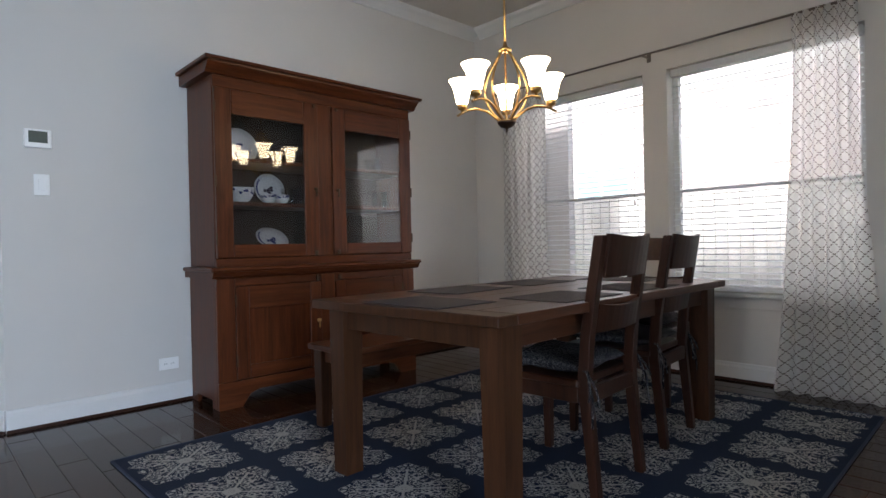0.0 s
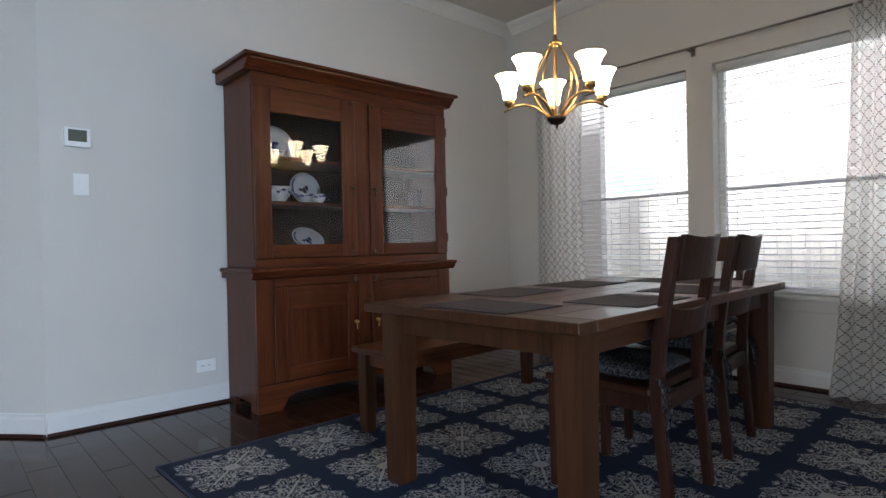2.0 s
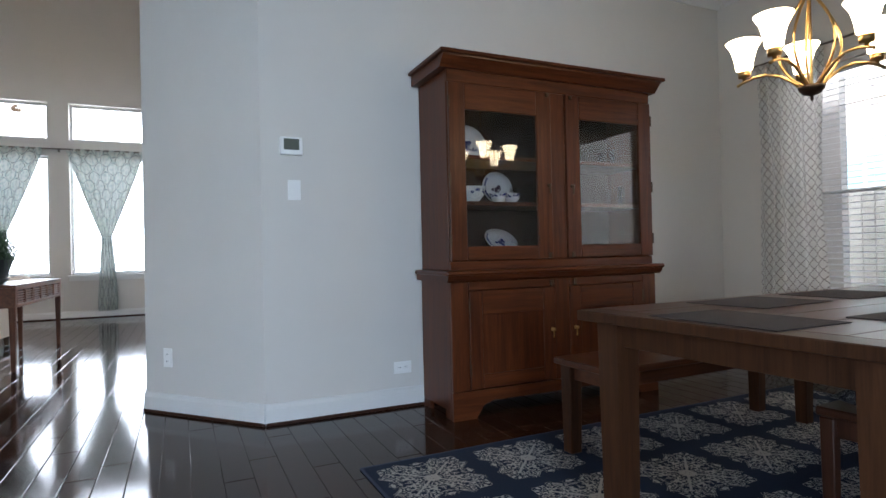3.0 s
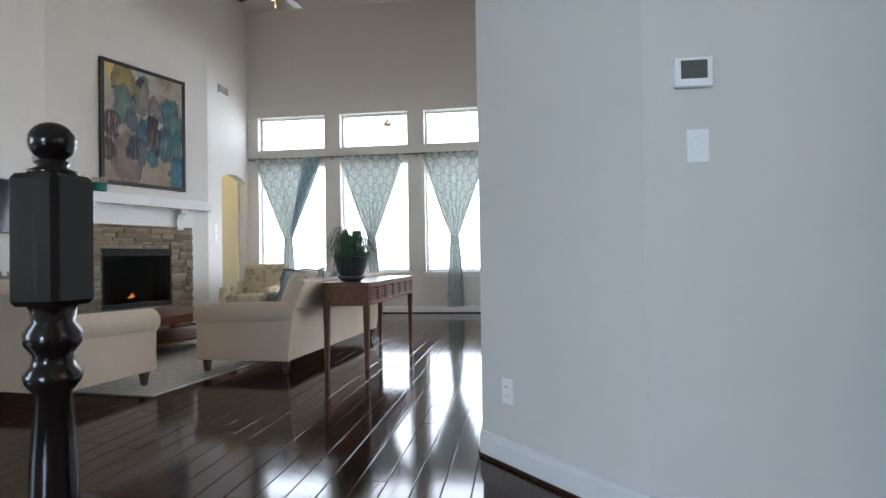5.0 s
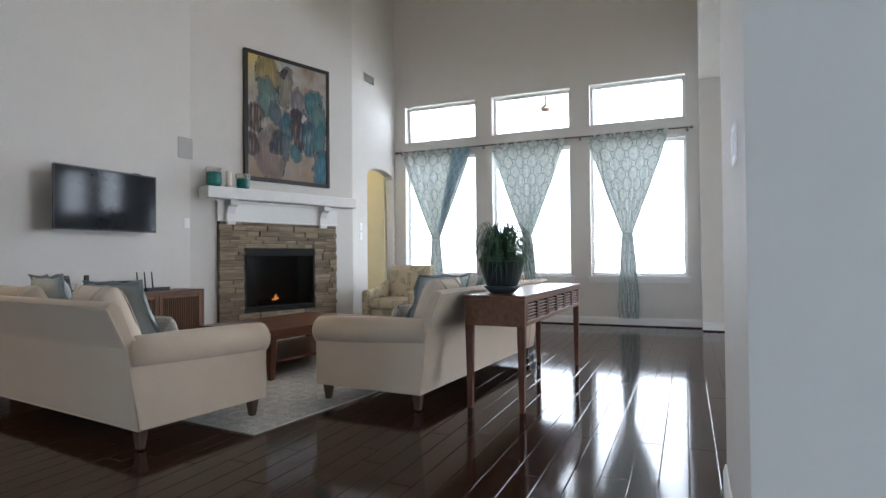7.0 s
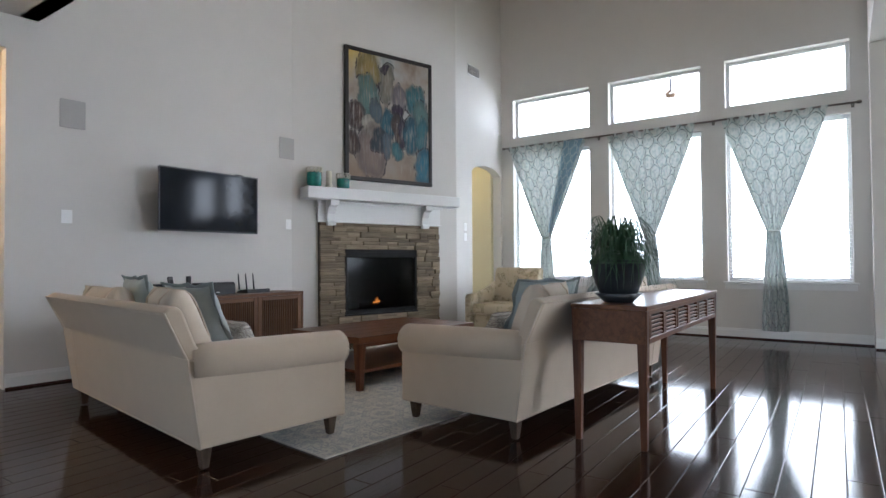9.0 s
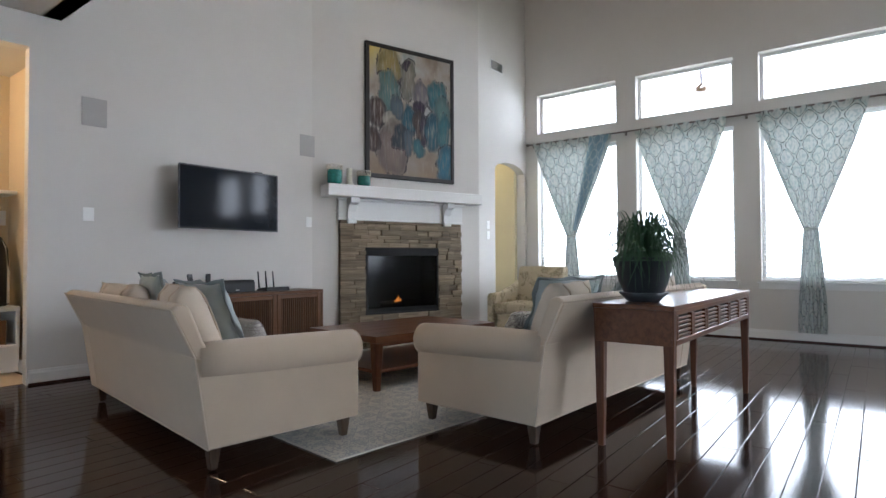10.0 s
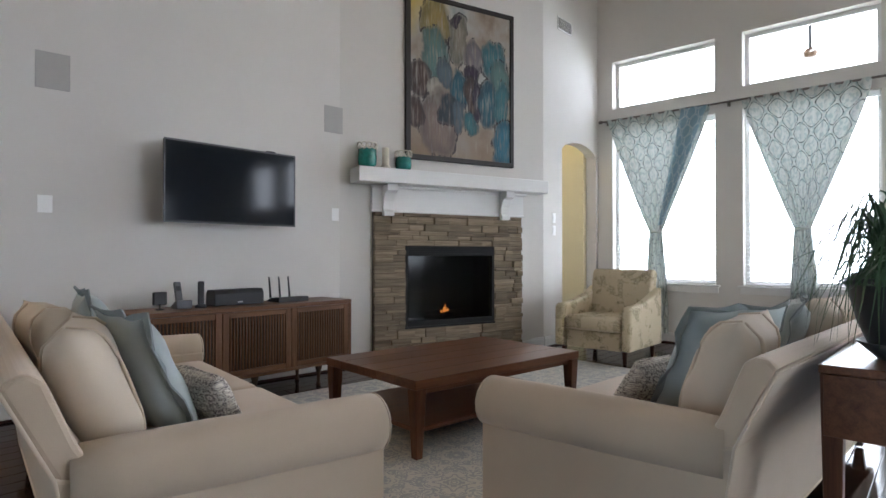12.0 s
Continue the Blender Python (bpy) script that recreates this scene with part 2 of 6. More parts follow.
def flourish(name, ground, dark, wash):
    """Cream cloth with scattered curling plant drawings in thin dark lines and faded washes."""
    m, nodes, links, p = shader(name)
    tc = nodes.new("ShaderNodeTexCoord")
    M = lambda op, a, b=None: math_node(nodes, links, op, a, b)

    def cloud(scale, detail, bend):
        n = nodes.new("ShaderNodeTexNoise")
        n.inputs["Scale"].default_value, n.inputs["Detail"].default_value, n.inputs["Distortion"].default_value = scale, detail, bend
        links.new(tc.outputs["Object"], n.inputs["Vector"])
        return n.outputs["Fac"]

    spots, lines = cloud(6.5, 1.0, 0.4), cloud(15.0, 1.5, 2.6)
    line = M("LESS_THAN", M("ABSOLUTE", M("SUBTRACT", M("FRACT", M("MULTIPLY", lines, 7.0)), 0.5)), 0.11)
    inked = M("MULTIPLY", M("MULTIPLY", line, M("GREATER_THAN", spots, 0.53)), 0.8)
    faded = M("MULTIPLY", M("GREATER_THAN", M("ADD", M("MULTIPLY", lines, 0.6), M("MULTIPLY", spots, 0.7)), 0.70), 0.45)
    a = nodes.new("ShaderNodeMix")
    a.data_type = "RGBA"
    a.inputs["A"].default_value, a.inputs["B"].default_value = (*ground, 1), (*wash, 1)
    links.new(faded, a.inputs[0])
    b = nodes.new("ShaderNodeMix")
    b.data_type = "RGBA"
    b.inputs["B"].default_value = (*dark, 1)
    links.new(a.outputs["Result"], b.inputs["A"])
    links.new(inked, b.inputs[0])
    links.new(b.outputs["Result"], p.inputs["Base Color"])
    p.inputs["Roughness"].default_value = 0.95
    p.inputs["Specular IOR Level"].default_value = 0.2
    weave(nodes, links, p, 600, 0.3)
    return m


def see_light(m, share):
    """Lets light soak through a thin white sheet."""
    nodes, links = m.node_tree.nodes, m.node_tree.links
    tr = nodes.new("ShaderNodeBsdfTranslucent")
    tr.inputs["Color"].default_value = (0.85, 0.86, 0.86, 1)
    ms = nodes.new("ShaderNodeMixShader")
    ms.inputs[0].default_value = share
    links.new(nodes["Principled BSDF"].outputs[0], ms.inputs[1])
    links.new(tr.outputs[0], ms.inputs[2])
    links.new(ms.outputs[0], nodes["Material Output"].inputs["Surface"])


def glass(name, color=(1, 1, 1), rough=0.0, gloss=0.9):
    """Thin clear pane: what lies behind shows, with a mirror gloss on top."""
    m, nodes, links, p = shader(name)
    t = nodes.new("ShaderNodeBsdfTransparent")
    t.inputs["Color"].default_value = (*color, 1)
    g = nodes.new("ShaderNodeBsdfGlossy")
    g.inputs["Roughness"].default_value = rough
    lw = nodes.new("ShaderNodeLayerWeight")
    lw.inputs["Blend"].default_value = 0.5
    M = lambda op, a, b=None: math_node(nodes, links, op, a, b)
    k = M("ADD", 0.04, M("MULTIPLY", M("POWER", lw.outputs["Facing"], 5.0), 0.96))
    k = M("MINIMUM", 1.0, M("MULTIPLY", k, gloss))
    ms = nodes.new("ShaderNodeMixShader")
    links.new(k, ms.inputs[0])
    links.new(t.outputs[0], ms.inputs[1])
    links.new(g.outputs[0], ms.inputs[2])
    links.new(ms.outputs[0], nodes["Material Output"].inputs["Surface"])
    return m


def glow(name, color, strength):
    m, nodes, links, p = shader(name)
    e = nodes.new("ShaderNodeEmission")
    e.inputs["Color"].default_value, e.inputs["Strength"].default_value = (*color, 1), strength
    links.new(e.outputs[0], nodes["Material Output"].inputs["Surface"])
    return m


WALL = plain("wall_paint", (0.65, 0.62, 0.58), 0.75, scale=3, vary=0.03, bump=0.12, fine=220)
CEIL = plain("ceiling_paint", (0.62, 0.59, 0.55), 0.85, scale=3, vary=0.03, bump=0.15, fine=180)
TRIM = plain("white_trim_paint", (0.72, 0.71, 0.69), 0.4, scale=5, vary=0.03, bump=0.015)
YELLOW = plain("warm_yellow_paint", (0.68, 0.61, 0.40), 0.75, scale=3, vary=0.04, bump=0.1, fine=200)
TAN = plain("tan_paint", (0.62, 0.5, 0.33), 0.75, scale=3, vary=0.05, bump=0.1, fine=200)
FLOOR = wood("dark_floor_boards", (0.017, 0.0075, 0.0045), (0.050, 0.022, 0.013), 0.095, "y", coat=0.0, spread=0.35, lift=0.12, spec=0.27)
SUB = plain("floor_joint", (0.03, 0.022, 0.018), 0.6)
HUTCH = wood("reddish_brown_wood", (0.038, 0.009, 0.0034), (0.122, 0.034, 0.010), 0.36, "x", spread=0.12)
HUTCH_V = wood("reddish_brown_upright", (0.038, 0.009, 0.0034), (0.122, 0.034, 0.010), 0.36, "z", spread=0.12)
# Hutch wood darkened, so the cabinet's inner shade sits in the colour.
HUTCH_SHADE = wood("hutch_inner_shade", (0.014, 0.007, 0.004), (0.032, 0.016, 0.009), 0.5, "z")
TABLE = wood("dark_table_wood", (0.045, 0.014, 0.006), (0.11, 0.037, 0.015), 0.32, "x", coat=0.0, spread=0.12)
TABLE_V = wood("dark_leg_wood", (0.034, 0.013, 0.006), (0.085, 0.034, 0.014), 0.4, "z", spread=0.12)
CHAIR = wood("chair_wood", (0.020, 0.007, 0.004), (0.055, 0.019, 0.009), 0.38, "z", spread=0.1)
WALNUT = wood("walnut", (0.075, 0.027, 0.012), (0.18, 0.07, 0.03), 0.3, "y", coat=0.2, spread=0.15)
WALNUT_V = wood("walnut_upright", (0.06, 0.022, 0.011), (0.15, 0.058, 0.027), 0.35, "z", spread=0.15)
MEDIA = wood("brown_media_wood", (0.08, 0.036, 0.016), (0.19, 0.09, 0.042), 0.45, "y", spread=0.15)
MEDIA_V = wood("brown_slat_wood", (0.08, 0.036, 0.016), (0.19, 0.09, 0.042), 0.45, "z", spread=0.2)
LEG = wood("grey_brown_leg", (0.05, 0.032, 0.02), (0.11, 0.075, 0.05), 0.5, "z")
NEWEL = wood("near_black_stain", (0.008, 0.006, 0.005), (0.02, 0.014, 0.012), 0.2, "z", coat=0.4)
# Near-black for the candle wick, and for shade painted into slots and gaps.
DARK = plain("wick_and_gap_shade", (0.012, 0.011, 0.01), 0.7)
BLACK = plain("black_plastic", (0.010, 0.010, 0.011), 0.55, vary=0.1, bump=0.05)
SCREEN = plain("tv_glass", (0.006, 0.008, 0.012), 0.09, vary=0.05, bump=0.0)
SCREEN.node_tree.nodes["Principled BSDF"].inputs["Specular IOR Level"].default_value = 0.28
BEZEL = plain("silver_bezel", (0.10, 0.10, 0.105), 0.4, 0.6, bump=0.02)
PLASTIC = plain("white_plastic", (0.88, 0.87, 0.85), 0.35, vary=0.02, bump=0.0)
GREY = plain("grey_grille", (0.42, 0.40, 0.38), 0.7, vary=0.05, fine=600, bump=0.2)
LCD = plain("grey_display", (0.10, 0.11, 0.09), 0.25, bump=0)
BRASS = plain("satin_brass", (0.55, 0.36, 0.14), 0.28, 1.0, vary=0.06, bump=0.04)
BRONZE = plain("dark_bronze", (0.09, 0.06, 0.04), 0.4, 0.9, bump=0.05)
NICKEL = plain("rod_metal", (0.22, 0.19, 0.17), 0.35, 0.9, bump=0.02)
SHADE = glow("lit_frosted_glass", (1.0, 0.76, 0.45), SHADE_GLOW)
BOWL = glow("lit_fan_bowl", (1.0, 0.78, 0.5), 14.0)
LINEN = plain("cream_upholstery", (0.53, 0.425, 0.315), 0.9, scale=6, vary=0.05, fine=420, bump=0.3, sheen=0.25)
LINEN_PIPE = plain("cream_piping", (0.58, 0.48, 0.37), 0.9, vary=0.05, fine=300, bump=0.2)
CREAM = plain("cream_cushion_cloth", (0.58, 0.49, 0.385), 0.95, scale=8, vary=0.06, fine=350, bump=0.35, sheen=0.2)
BLUE = plain("grey_blue_linen", (0.36, 0.40, 0.395), 0.95, scale=8, vary=0.08, fine=300, bump=0.35, sheen=0.2)
FRINGE = plain("frayed_grey_edge", (0.22, 0.25, 0.25), 0.95, vary=0.2, fine=200, bump=0.5)
PILLOW_PRINT = damask("patterned_pillow_cloth", (0.66, 0.62, 0.54), (0.12, 0.10, 0.11), (0.09, 0.09), lines=6, reach=0.7, width=0.09, upright=True)
FLORAL = flourish("faded_floral_cloth", (0.62, 0.53, 0.37), (0.12, 0.10, 0.065), (0.36, 0.30, 0.17))
SEAT_PRINT = damask("black_leaf_print_cloth", (0.012, 0.012, 0.016), (0.30, 0.29, 0.28), (0.09, 0.09), lines=6, reach=0.75, width=0.035)
RUG = medallions("blue_damask_rug", (0.026, 0.038, 0.068), (0.50, 0.49, 0.47), 0.485)
RUG_EDGE = plain("navy_binding", (0.035, 0.05, 0.09), 0.9, bump=0.3)
RUG2 = damask("pale_trellis_rug", (0.38, 0.38, 0.37), (0.56, 0.53, 0.46), (0.52, 0.52), lines=6.0, reach=0.8, width=0.10)
RUG2_EDGE = plain("pale_rug_binding", (0.55, 0.52, 0.45), 0.9, bump=0.3)
SHEER = lattice("sheer_lattice_cloth", (0.82, 0.81, 0.78), (0.20, 0.17, 0.155), (0.058, 0.072), 0.07, 0.68, open_weave=0.2)
TRELLIS = lattice("grey_green_trellis_cloth", (0.56, 0.58, 0.545), (0.085, 0.095, 0.095), (0.36, 0.30), 0.07, 0.15, True, (0.34, 0.42, 0.41))
TRELLIS_BACK = lattice("blue_trellis_cloth", (0.26, 0.38, 0.46), (0.58, 0.63, 0.63), (0.16, 0.22), 0.085, 0.28, True)
BLIND = plain("white_blind_slat", (0.82, 0.82, 0.80), 0.5, vary=0.02, bump=0.0)
see_light(BLIND, 0.5)
MAT = plain("woven_placemat", (0.05, 0.042, 0.045), 0.9, scale=60, vary=0.5, fine=260, bump=0.8)
CHINA = plain("white_china", (0.78, 0.77, 0.74), 0.15, vary=0.02, bump=0.0)
COBALT = plain("cobalt_glaze", (0.02, 0.03, 0.16), 0.15, vary=0.2, bump=0.0)
PLUM = plain("plum_glaze", (0.05, 0.03, 0.05), 0.2, bump=0.0)
CLEAR = glass("clear_glass")
PANE = glass("cabinet_pane", (0.86, 0.86, 0.86), 0.0, 1.3)
SMOKED = glass("smoked_pane", (0.35, 0.33, 0.31), 0.12, 0.35)
STONE_JOINT = plain("stone_joint", (0.06, 0.048, 0.035), 0.95)
STONE = wood("ledge_stone", (0.10, 0.075, 0.048), (0.33, 0.265, 0.185), 0.85, "x", grain=0.6, spread=0.6, lift=0.9)
FIREBOX = plain("black_firebox", (0.006, 0.006, 0.006), 0.8)
PICTURE_FRAME = plain("dark_picture_frame", (0.016, 0.011, 0.008), 0.5, bump=0.1)
FLAME = glow("flame", (1.0, 0.36, 0.07), 3.0)
TEAL = plain("teal_ceramic", (0.02, 0.17, 0.14), 0.2, scale=25, vary=0.4, bump=0.2)
BEADS = plain("cream_ceramic_beads", (0.62, 0.58, 0.48), 0.4)
WAX = plain("ivory_wax", (0.75, 0.70, 0.58), 0.5, bump=0.05)
LEAF = plain("dark_green_leaf", (0.04, 0.085, 0.04), 0.4, scale=20, vary=0.4, bump=0.1)
POT = plain("dark_grey_pot", (0.022, 0.026, 0.03), 0.35, vary=0.2, bump=0.1)
SOIL = plain("potting_soil", (0.03, 0.022, 0.016), 1.0, bump=0.9)
WICKER = plain("wicker", (0.16, 0.075, 0.03), 0.8, scale=60, vary=0.5, bump=0.9)
TILE = plain("beige_tile", (0.50, 0.40, 0.27), 0.4, scale=6, vary=0.1)
BRICK = plain("pale_brick", (0.66, 0.57, 0.52), 0.9, scale=8, vary=0.25, fine=60, bump=0.6)
MORTAR = plain("mortar", (0.60, 0.57, 0.52), 0.95, bump=0.4)
FENCE = wood("weathered_fence", (0.50, 0.48, 0.43), (0.70, 0.68, 0.62), 0.9, "z", spread=0.2)
GRASS = plain("lawn", (0.06, 0.12, 0.035), 0.95, scale=4, vary=0.4, bump=0.8)
CONCRETE = plain("patio_concrete", (0.5, 0.49, 0.46), 0.9, scale=4, vary=0.1)
OUTSIDE = glow("bright_overcast_sky", (0.93, 0.97, 1.0), SKY_GLOW)
SKYLIT = glow("bright_side_sky", (0.90, 0.96, 1.0), SIDE_GLOW)


OVALS_HIGH = [
    (0.24, 0.86, 0.13, 0.14, "olive"), (0.24, 0.66, 0.12, 0.15, "sea"), (0.46, 0.78, 0.08, 0.15, "dust"), (0.44, 0.90, 0.035, 0.035, "plum"),
    (0.62, 0.68, 0.08, 0.11, "mauve"), (0.83, 0.67, 0.12, 0.13, "teal"), (0.89, 0.55, 0.09, 0.14, "sea"), (0.10, 0.49, 0.10, 0.10, "umber"),
    (0.32, 0.55, 0.06, 0.09, "slate"), (0.60, 0.56, 0.06, 0.07, "plum")]
OVALS_LOW = [
    (0.45, 0.45, 0.09, 0.12, "deep"), (0.58, 0.42, 0.05, 0.12, "umber"), (0.65, 0.41, 0.05, 0.11, "plum"), (0.77, 0.38, 0.09, 0.14, "deep"),
    (0.91, 0.39, 0.07, 0.13, "teal"), (0.22, 0.42, 0.06, 0.08, "bone"), (0.27, 0.22, 0.17, 0.19, "clay"), (0.36, 0.31, 0.09, 0.09, "ink"),
    (0.05, 0.27, 0.06, 0.09, "umber"), (0.46, 0.26, 0.06, 0.10, "slate"), (0.58, 0.24, 0.06, 0.08, "teal"), (0.94, 0.12, 0.11, 0.16, "blue")]
PAINTS = {"olive": (0.26, 0.20, 0.07), "sea": (0.10, 0.17, 0.16), "dust": (0.20, 0.18, 0.14), "plum": (0.045, 0.03, 0.05), "mauve": (0.16, 0.14, 0.15),
          "teal": (0.05, 0.14, 0.16), "umber": (0.07, 0.045, 0.04), "slate": (0.09, 0.12, 0.14), "deep": (0.035, 0.10, 0.13), "bone": (0.36, 0.33, 0.27),
          "clay": (0.20, 0.15, 0.13), "ink": (0.04, 0.05, 0.06), "blue": (0.04, 0.14, 0.20)}


def painting_material():
    """Abstract canvas: yellow top corner, pale ground, streaked ovals in teal, plum and umber with dark outlines."""
    m, nodes, links, p = shader("abstract_canvas")
    tc = nodes.new("ShaderNodeTexCoord")
    M = lambda op, a, b=None: math_node(nodes, links, op, a, b)

    def cloud(scale, stretch, detail=4):
        mp = nodes.new("ShaderNodeMapping")
        mp.inputs["Scale"].default_value = (*stretch, 1)
        links.new(tc.outputs["UV"], mp.inputs["Vector"])
        n = nodes.new("ShaderNodeTexNoise")
        n.inputs["Scale"].default_value, n.inputs["Detail"].default_value = scale, detail
        links.new(mp.outputs["Vector"], n.inputs["Vector"])
        return n

    def blend(fac, a, b):
        x = nodes.new("ShaderNodeMix")
        x.data_type = "RGBA"
        links.new(fac, x.inputs[0])
        links.new(a, x.inputs["A"])
        if isinstance(b, tuple):
            x.inputs["B"].default_value = (*b, 1)
        else:
            links.new(b, x.inputs["B"])
        return x.outputs["Result"]

    def clamped(v):
        k = nodes.new("ShaderNodeClamp")
        links.new(v, k.inputs[0])
        return k.outputs[0]

    sep = nodes.new("ShaderNodeSeparateXYZ")
    links.new(tc.outputs["UV"], sep.inputs[0])
    wob = cloud(7.0, (1, 1))
    ws = nodes.new("ShaderNodeSeparateColor")
    links.new(wob.outputs["Color"], ws.inputs[0])
    u = M("ADD", sep.outputs[0], M("MULTIPLY", M("SUBTRACT", ws.outputs[0], 0.5), 0.16))
    v = M("ADD", sep.outputs[1], M("MULTIPLY", M("SUBTRACT", ws.outputs[1], 0.5), 0.14))
    streak = cloud(3.0, (14, 2.2), 6)
    wash = cloud(3.2, (1, 1), 6)
    ground = ramp(nodes, [(0.32, (0.20, 0.15, 0.11)), (0.46, (0.32, 0.27, 0.22)), (0.60, (0.37, 0.36, 0.33)), (0.74, (0.18, 0.22, 0.22))])
    links.new(wash.outputs["Fac"], ground.inputs[0])
    col = ground.outputs[0]
    low = clamped(M("MULTIPLY", M("SUBTRACT", 0.30, sep.outputs[1]), 2.4))
    col = blend(low, col, (0.24, 0.17, 0.11))
    yellow = clamped(M("SUBTRACT", 1.15, M("MULTIPLY", M("ADD", u, M("MULTIPLY", M("SUBTRACT", 1.0, v), 1.5)), 2.6)))
    col = blend(M("MULTIPLY", yellow, M("ADD", 0.3, wash.outputs["Fac"])), col, (0.58, 0.42, 0.09))
    for cx, cy, rx, ry, paint in OVALS_HIGH + OVALS_LOW:
        a, b = M("DIVIDE", M("SUBTRACT", u, cx), rx * 1.22), M("DIVIDE", M("SUBTRACT", v, cy), ry * 1.25)
        d = M("SQRT", M("ADD", M("MULTIPLY", a, a), M("MULTIPLY", b, b)))
        body = clamped(M("MULTIPLY", M("SUBTRACT", 1.0, d), 5.0))
        thin = clamped(M("SUBTRACT", M("MULTIPLY", streak.outputs["Fac"], 3.4), 0.75))
        col = blend(M("MULTIPLY", body, thin), col, PAINTS[paint])
        shade = M("MULTIPLY", M("MULTIPLY", body, clamped(M("SUBTRACT", M("MULTIPLY", d, 1.6), 0.7))), M("MULTIPLY", wash.outputs["Fac"], 1.2))
        col = blend(clamped(shade), col, (0.03, 0.035, 0.04))
        rim = M("MULTIPLY", M("LESS_THAN", M("ABSOLUTE", M("SUBTRACT", d, 0.96)), 0.045), M("MULTIPLY", M("GREATER_THAN", M("ADD", wash.outputs["Fac"], M("MULTIPLY", M("SUBTRACT", streak.outputs["Fac"], 0.5), 0.8)), 0.50), 0.8))
        col = blend(rim, col, (0.03, 0.025, 0.03))
    light = clamped(M("MULTIPLY", M("SUBTRACT", streak.outputs["Fac"], 0.58), 4.0))
    col = blend(M("MULTIPLY", light, 0.4), col, (0.50, 0.50, 0.46))
    links.new(col, p.inputs["Base Color"])
    p.inputs["Roughness"].default_value = 0.6
    p.inputs["Specular IOR Level"].default_value = 0.2
    b = nodes.new("ShaderNodeBump")
    b.inputs["Strength"].default_value = 0.2
    links.new(streak.outputs["Fac"], b.inputs["Height"])
    links.new(b.outputs["Normal"], p.inputs["Normal"])
    return m


CANVAS = painting_material()

# ---- building blocks ----


def thing(name, m, label, category, group="", kind=""):
    ob = new(name)
    ob.matrix_world = m
    ob.empty_display_size = 0.1
    return tagged(ob, label, category, group, kind)


def mesh_of(name, bm, material, smooth=False):
    me = bpy.data.meshes.new(name)
    bm.to_mesh(me)
    bm.free()
    me.materials.append(material)
    if smooth:
        for poly in me.polygons:
            poly.use_smooth = True
    return me


def part(name, bm, material, parent, label="", smooth=False, at=None):
    ob = new(name, mesh_of(name, bm, material, smooth))
    ob.parent = parent
    if at is not None:
        ob.matrix_local = at
    return tagged(ob, label)


def solo(name, bm, material, label, category, m=None, smooth=False, group="", kind=""):
    ob = new(name, mesh_of(name, bm, material, smooth))
    if m is not None:
        ob.matrix_world = m
    return tagged(ob, label, category, group, kind)


def box(x0, x1, y0, y1, z0, z1, bevel=0.0, bm=None, seg=1):
    out = bm or bmesh.new()
    vs = bmesh.ops.create_cube(out, size=1)["verts"]
    bmesh.ops.scale(out, vec=(x1 - x0, y1 - y0, z1 - z0), verts=vs)
    bmesh.ops.translate(out, vec=((x0 + x1) / 2, (y0 + y1) / 2, (z0 + z1) / 2), verts=vs)
    if bevel:
        es = list({e for v in vs for e in v.link_edges})
        bmesh.ops.bevel(out, geom=es, offset=bevel, segments=seg, profile=0.5, affect="EDGES")
    return out


def taper(w0, d0, w1, d1, h, bevel=0.004, shift=(0, 0)):
    """An upright post, w0 x d0 at its foot and w1 x d1 at its top."""
    bm = box(-0.5, 0.5, -0.5, 0.5, 0, h)
    for v in bm.verts:
        top = v.co.z > h / 2
        v.co.x = v.co.x * (w1 if top else w0) + (shift[0] if top else 0)
        v.co.y = v.co.y * (d1 if top else d0) + (shift[1] if top else 0)
    if bevel:
        bmesh.ops.bevel(bm, geom=list(bm.edges), offset=bevel, segments=1, affect="EDGES")
    return bm


def lathe(profile, steps=24, bm=None):
    """Turns (radius, height) pairs about the upright axis."""
    out = bm or bmesh.new()
    rings = []
    for r, z in profile:
        rings.append([out.verts.new((max(r, 1e-4) * math.cos(a), max(r, 1e-4) * math.sin(a), z)) for a in (2 * math.pi * i / steps for i in range(steps))])
    for a, b in zip(rings, rings[1:]):
        for i in range(steps):
            out.faces.new((a[i], a[(i + 1) % steps], b[(i + 1) % steps], b[i]))
    out.faces.new(rings[0][::-1])
    out.faces.new(rings[-1])
    return out


def tube(points, r, steps=8, bm=None, radii=None):
    """A round bar along a line of points."""
    out = bm or bmesh.new()
    pts = [Vector(p) for p in points]
    rings = []
    for i, p in enumerate(pts):
        d = (pts[min(i + 1, len(pts) - 1)] - pts[max(i - 1, 0)]).normalized()
        side = d.cross(Vector((0, 0, 1)))
        side = side.normalized() if side.length > 0.05 else Vector((1, 0, 0))
        up = side.cross(d).normalized()
        q = radii[i] if radii else r
        rings.append([out.verts.new(p + q * (math.cos(a) * side + math.sin(a) * up)) for a in (2 * math.pi * k / steps for k in range(steps))])
    for a, b in zip(rings, rings[1:]):
        for k in range(steps):
            out.faces.new((a[k], a[(k + 1) % steps], b[(k + 1) % steps], b[k]))
    out.faces.new(rings[0][::-1])
    out.faces.new(rings[-1])
    return out


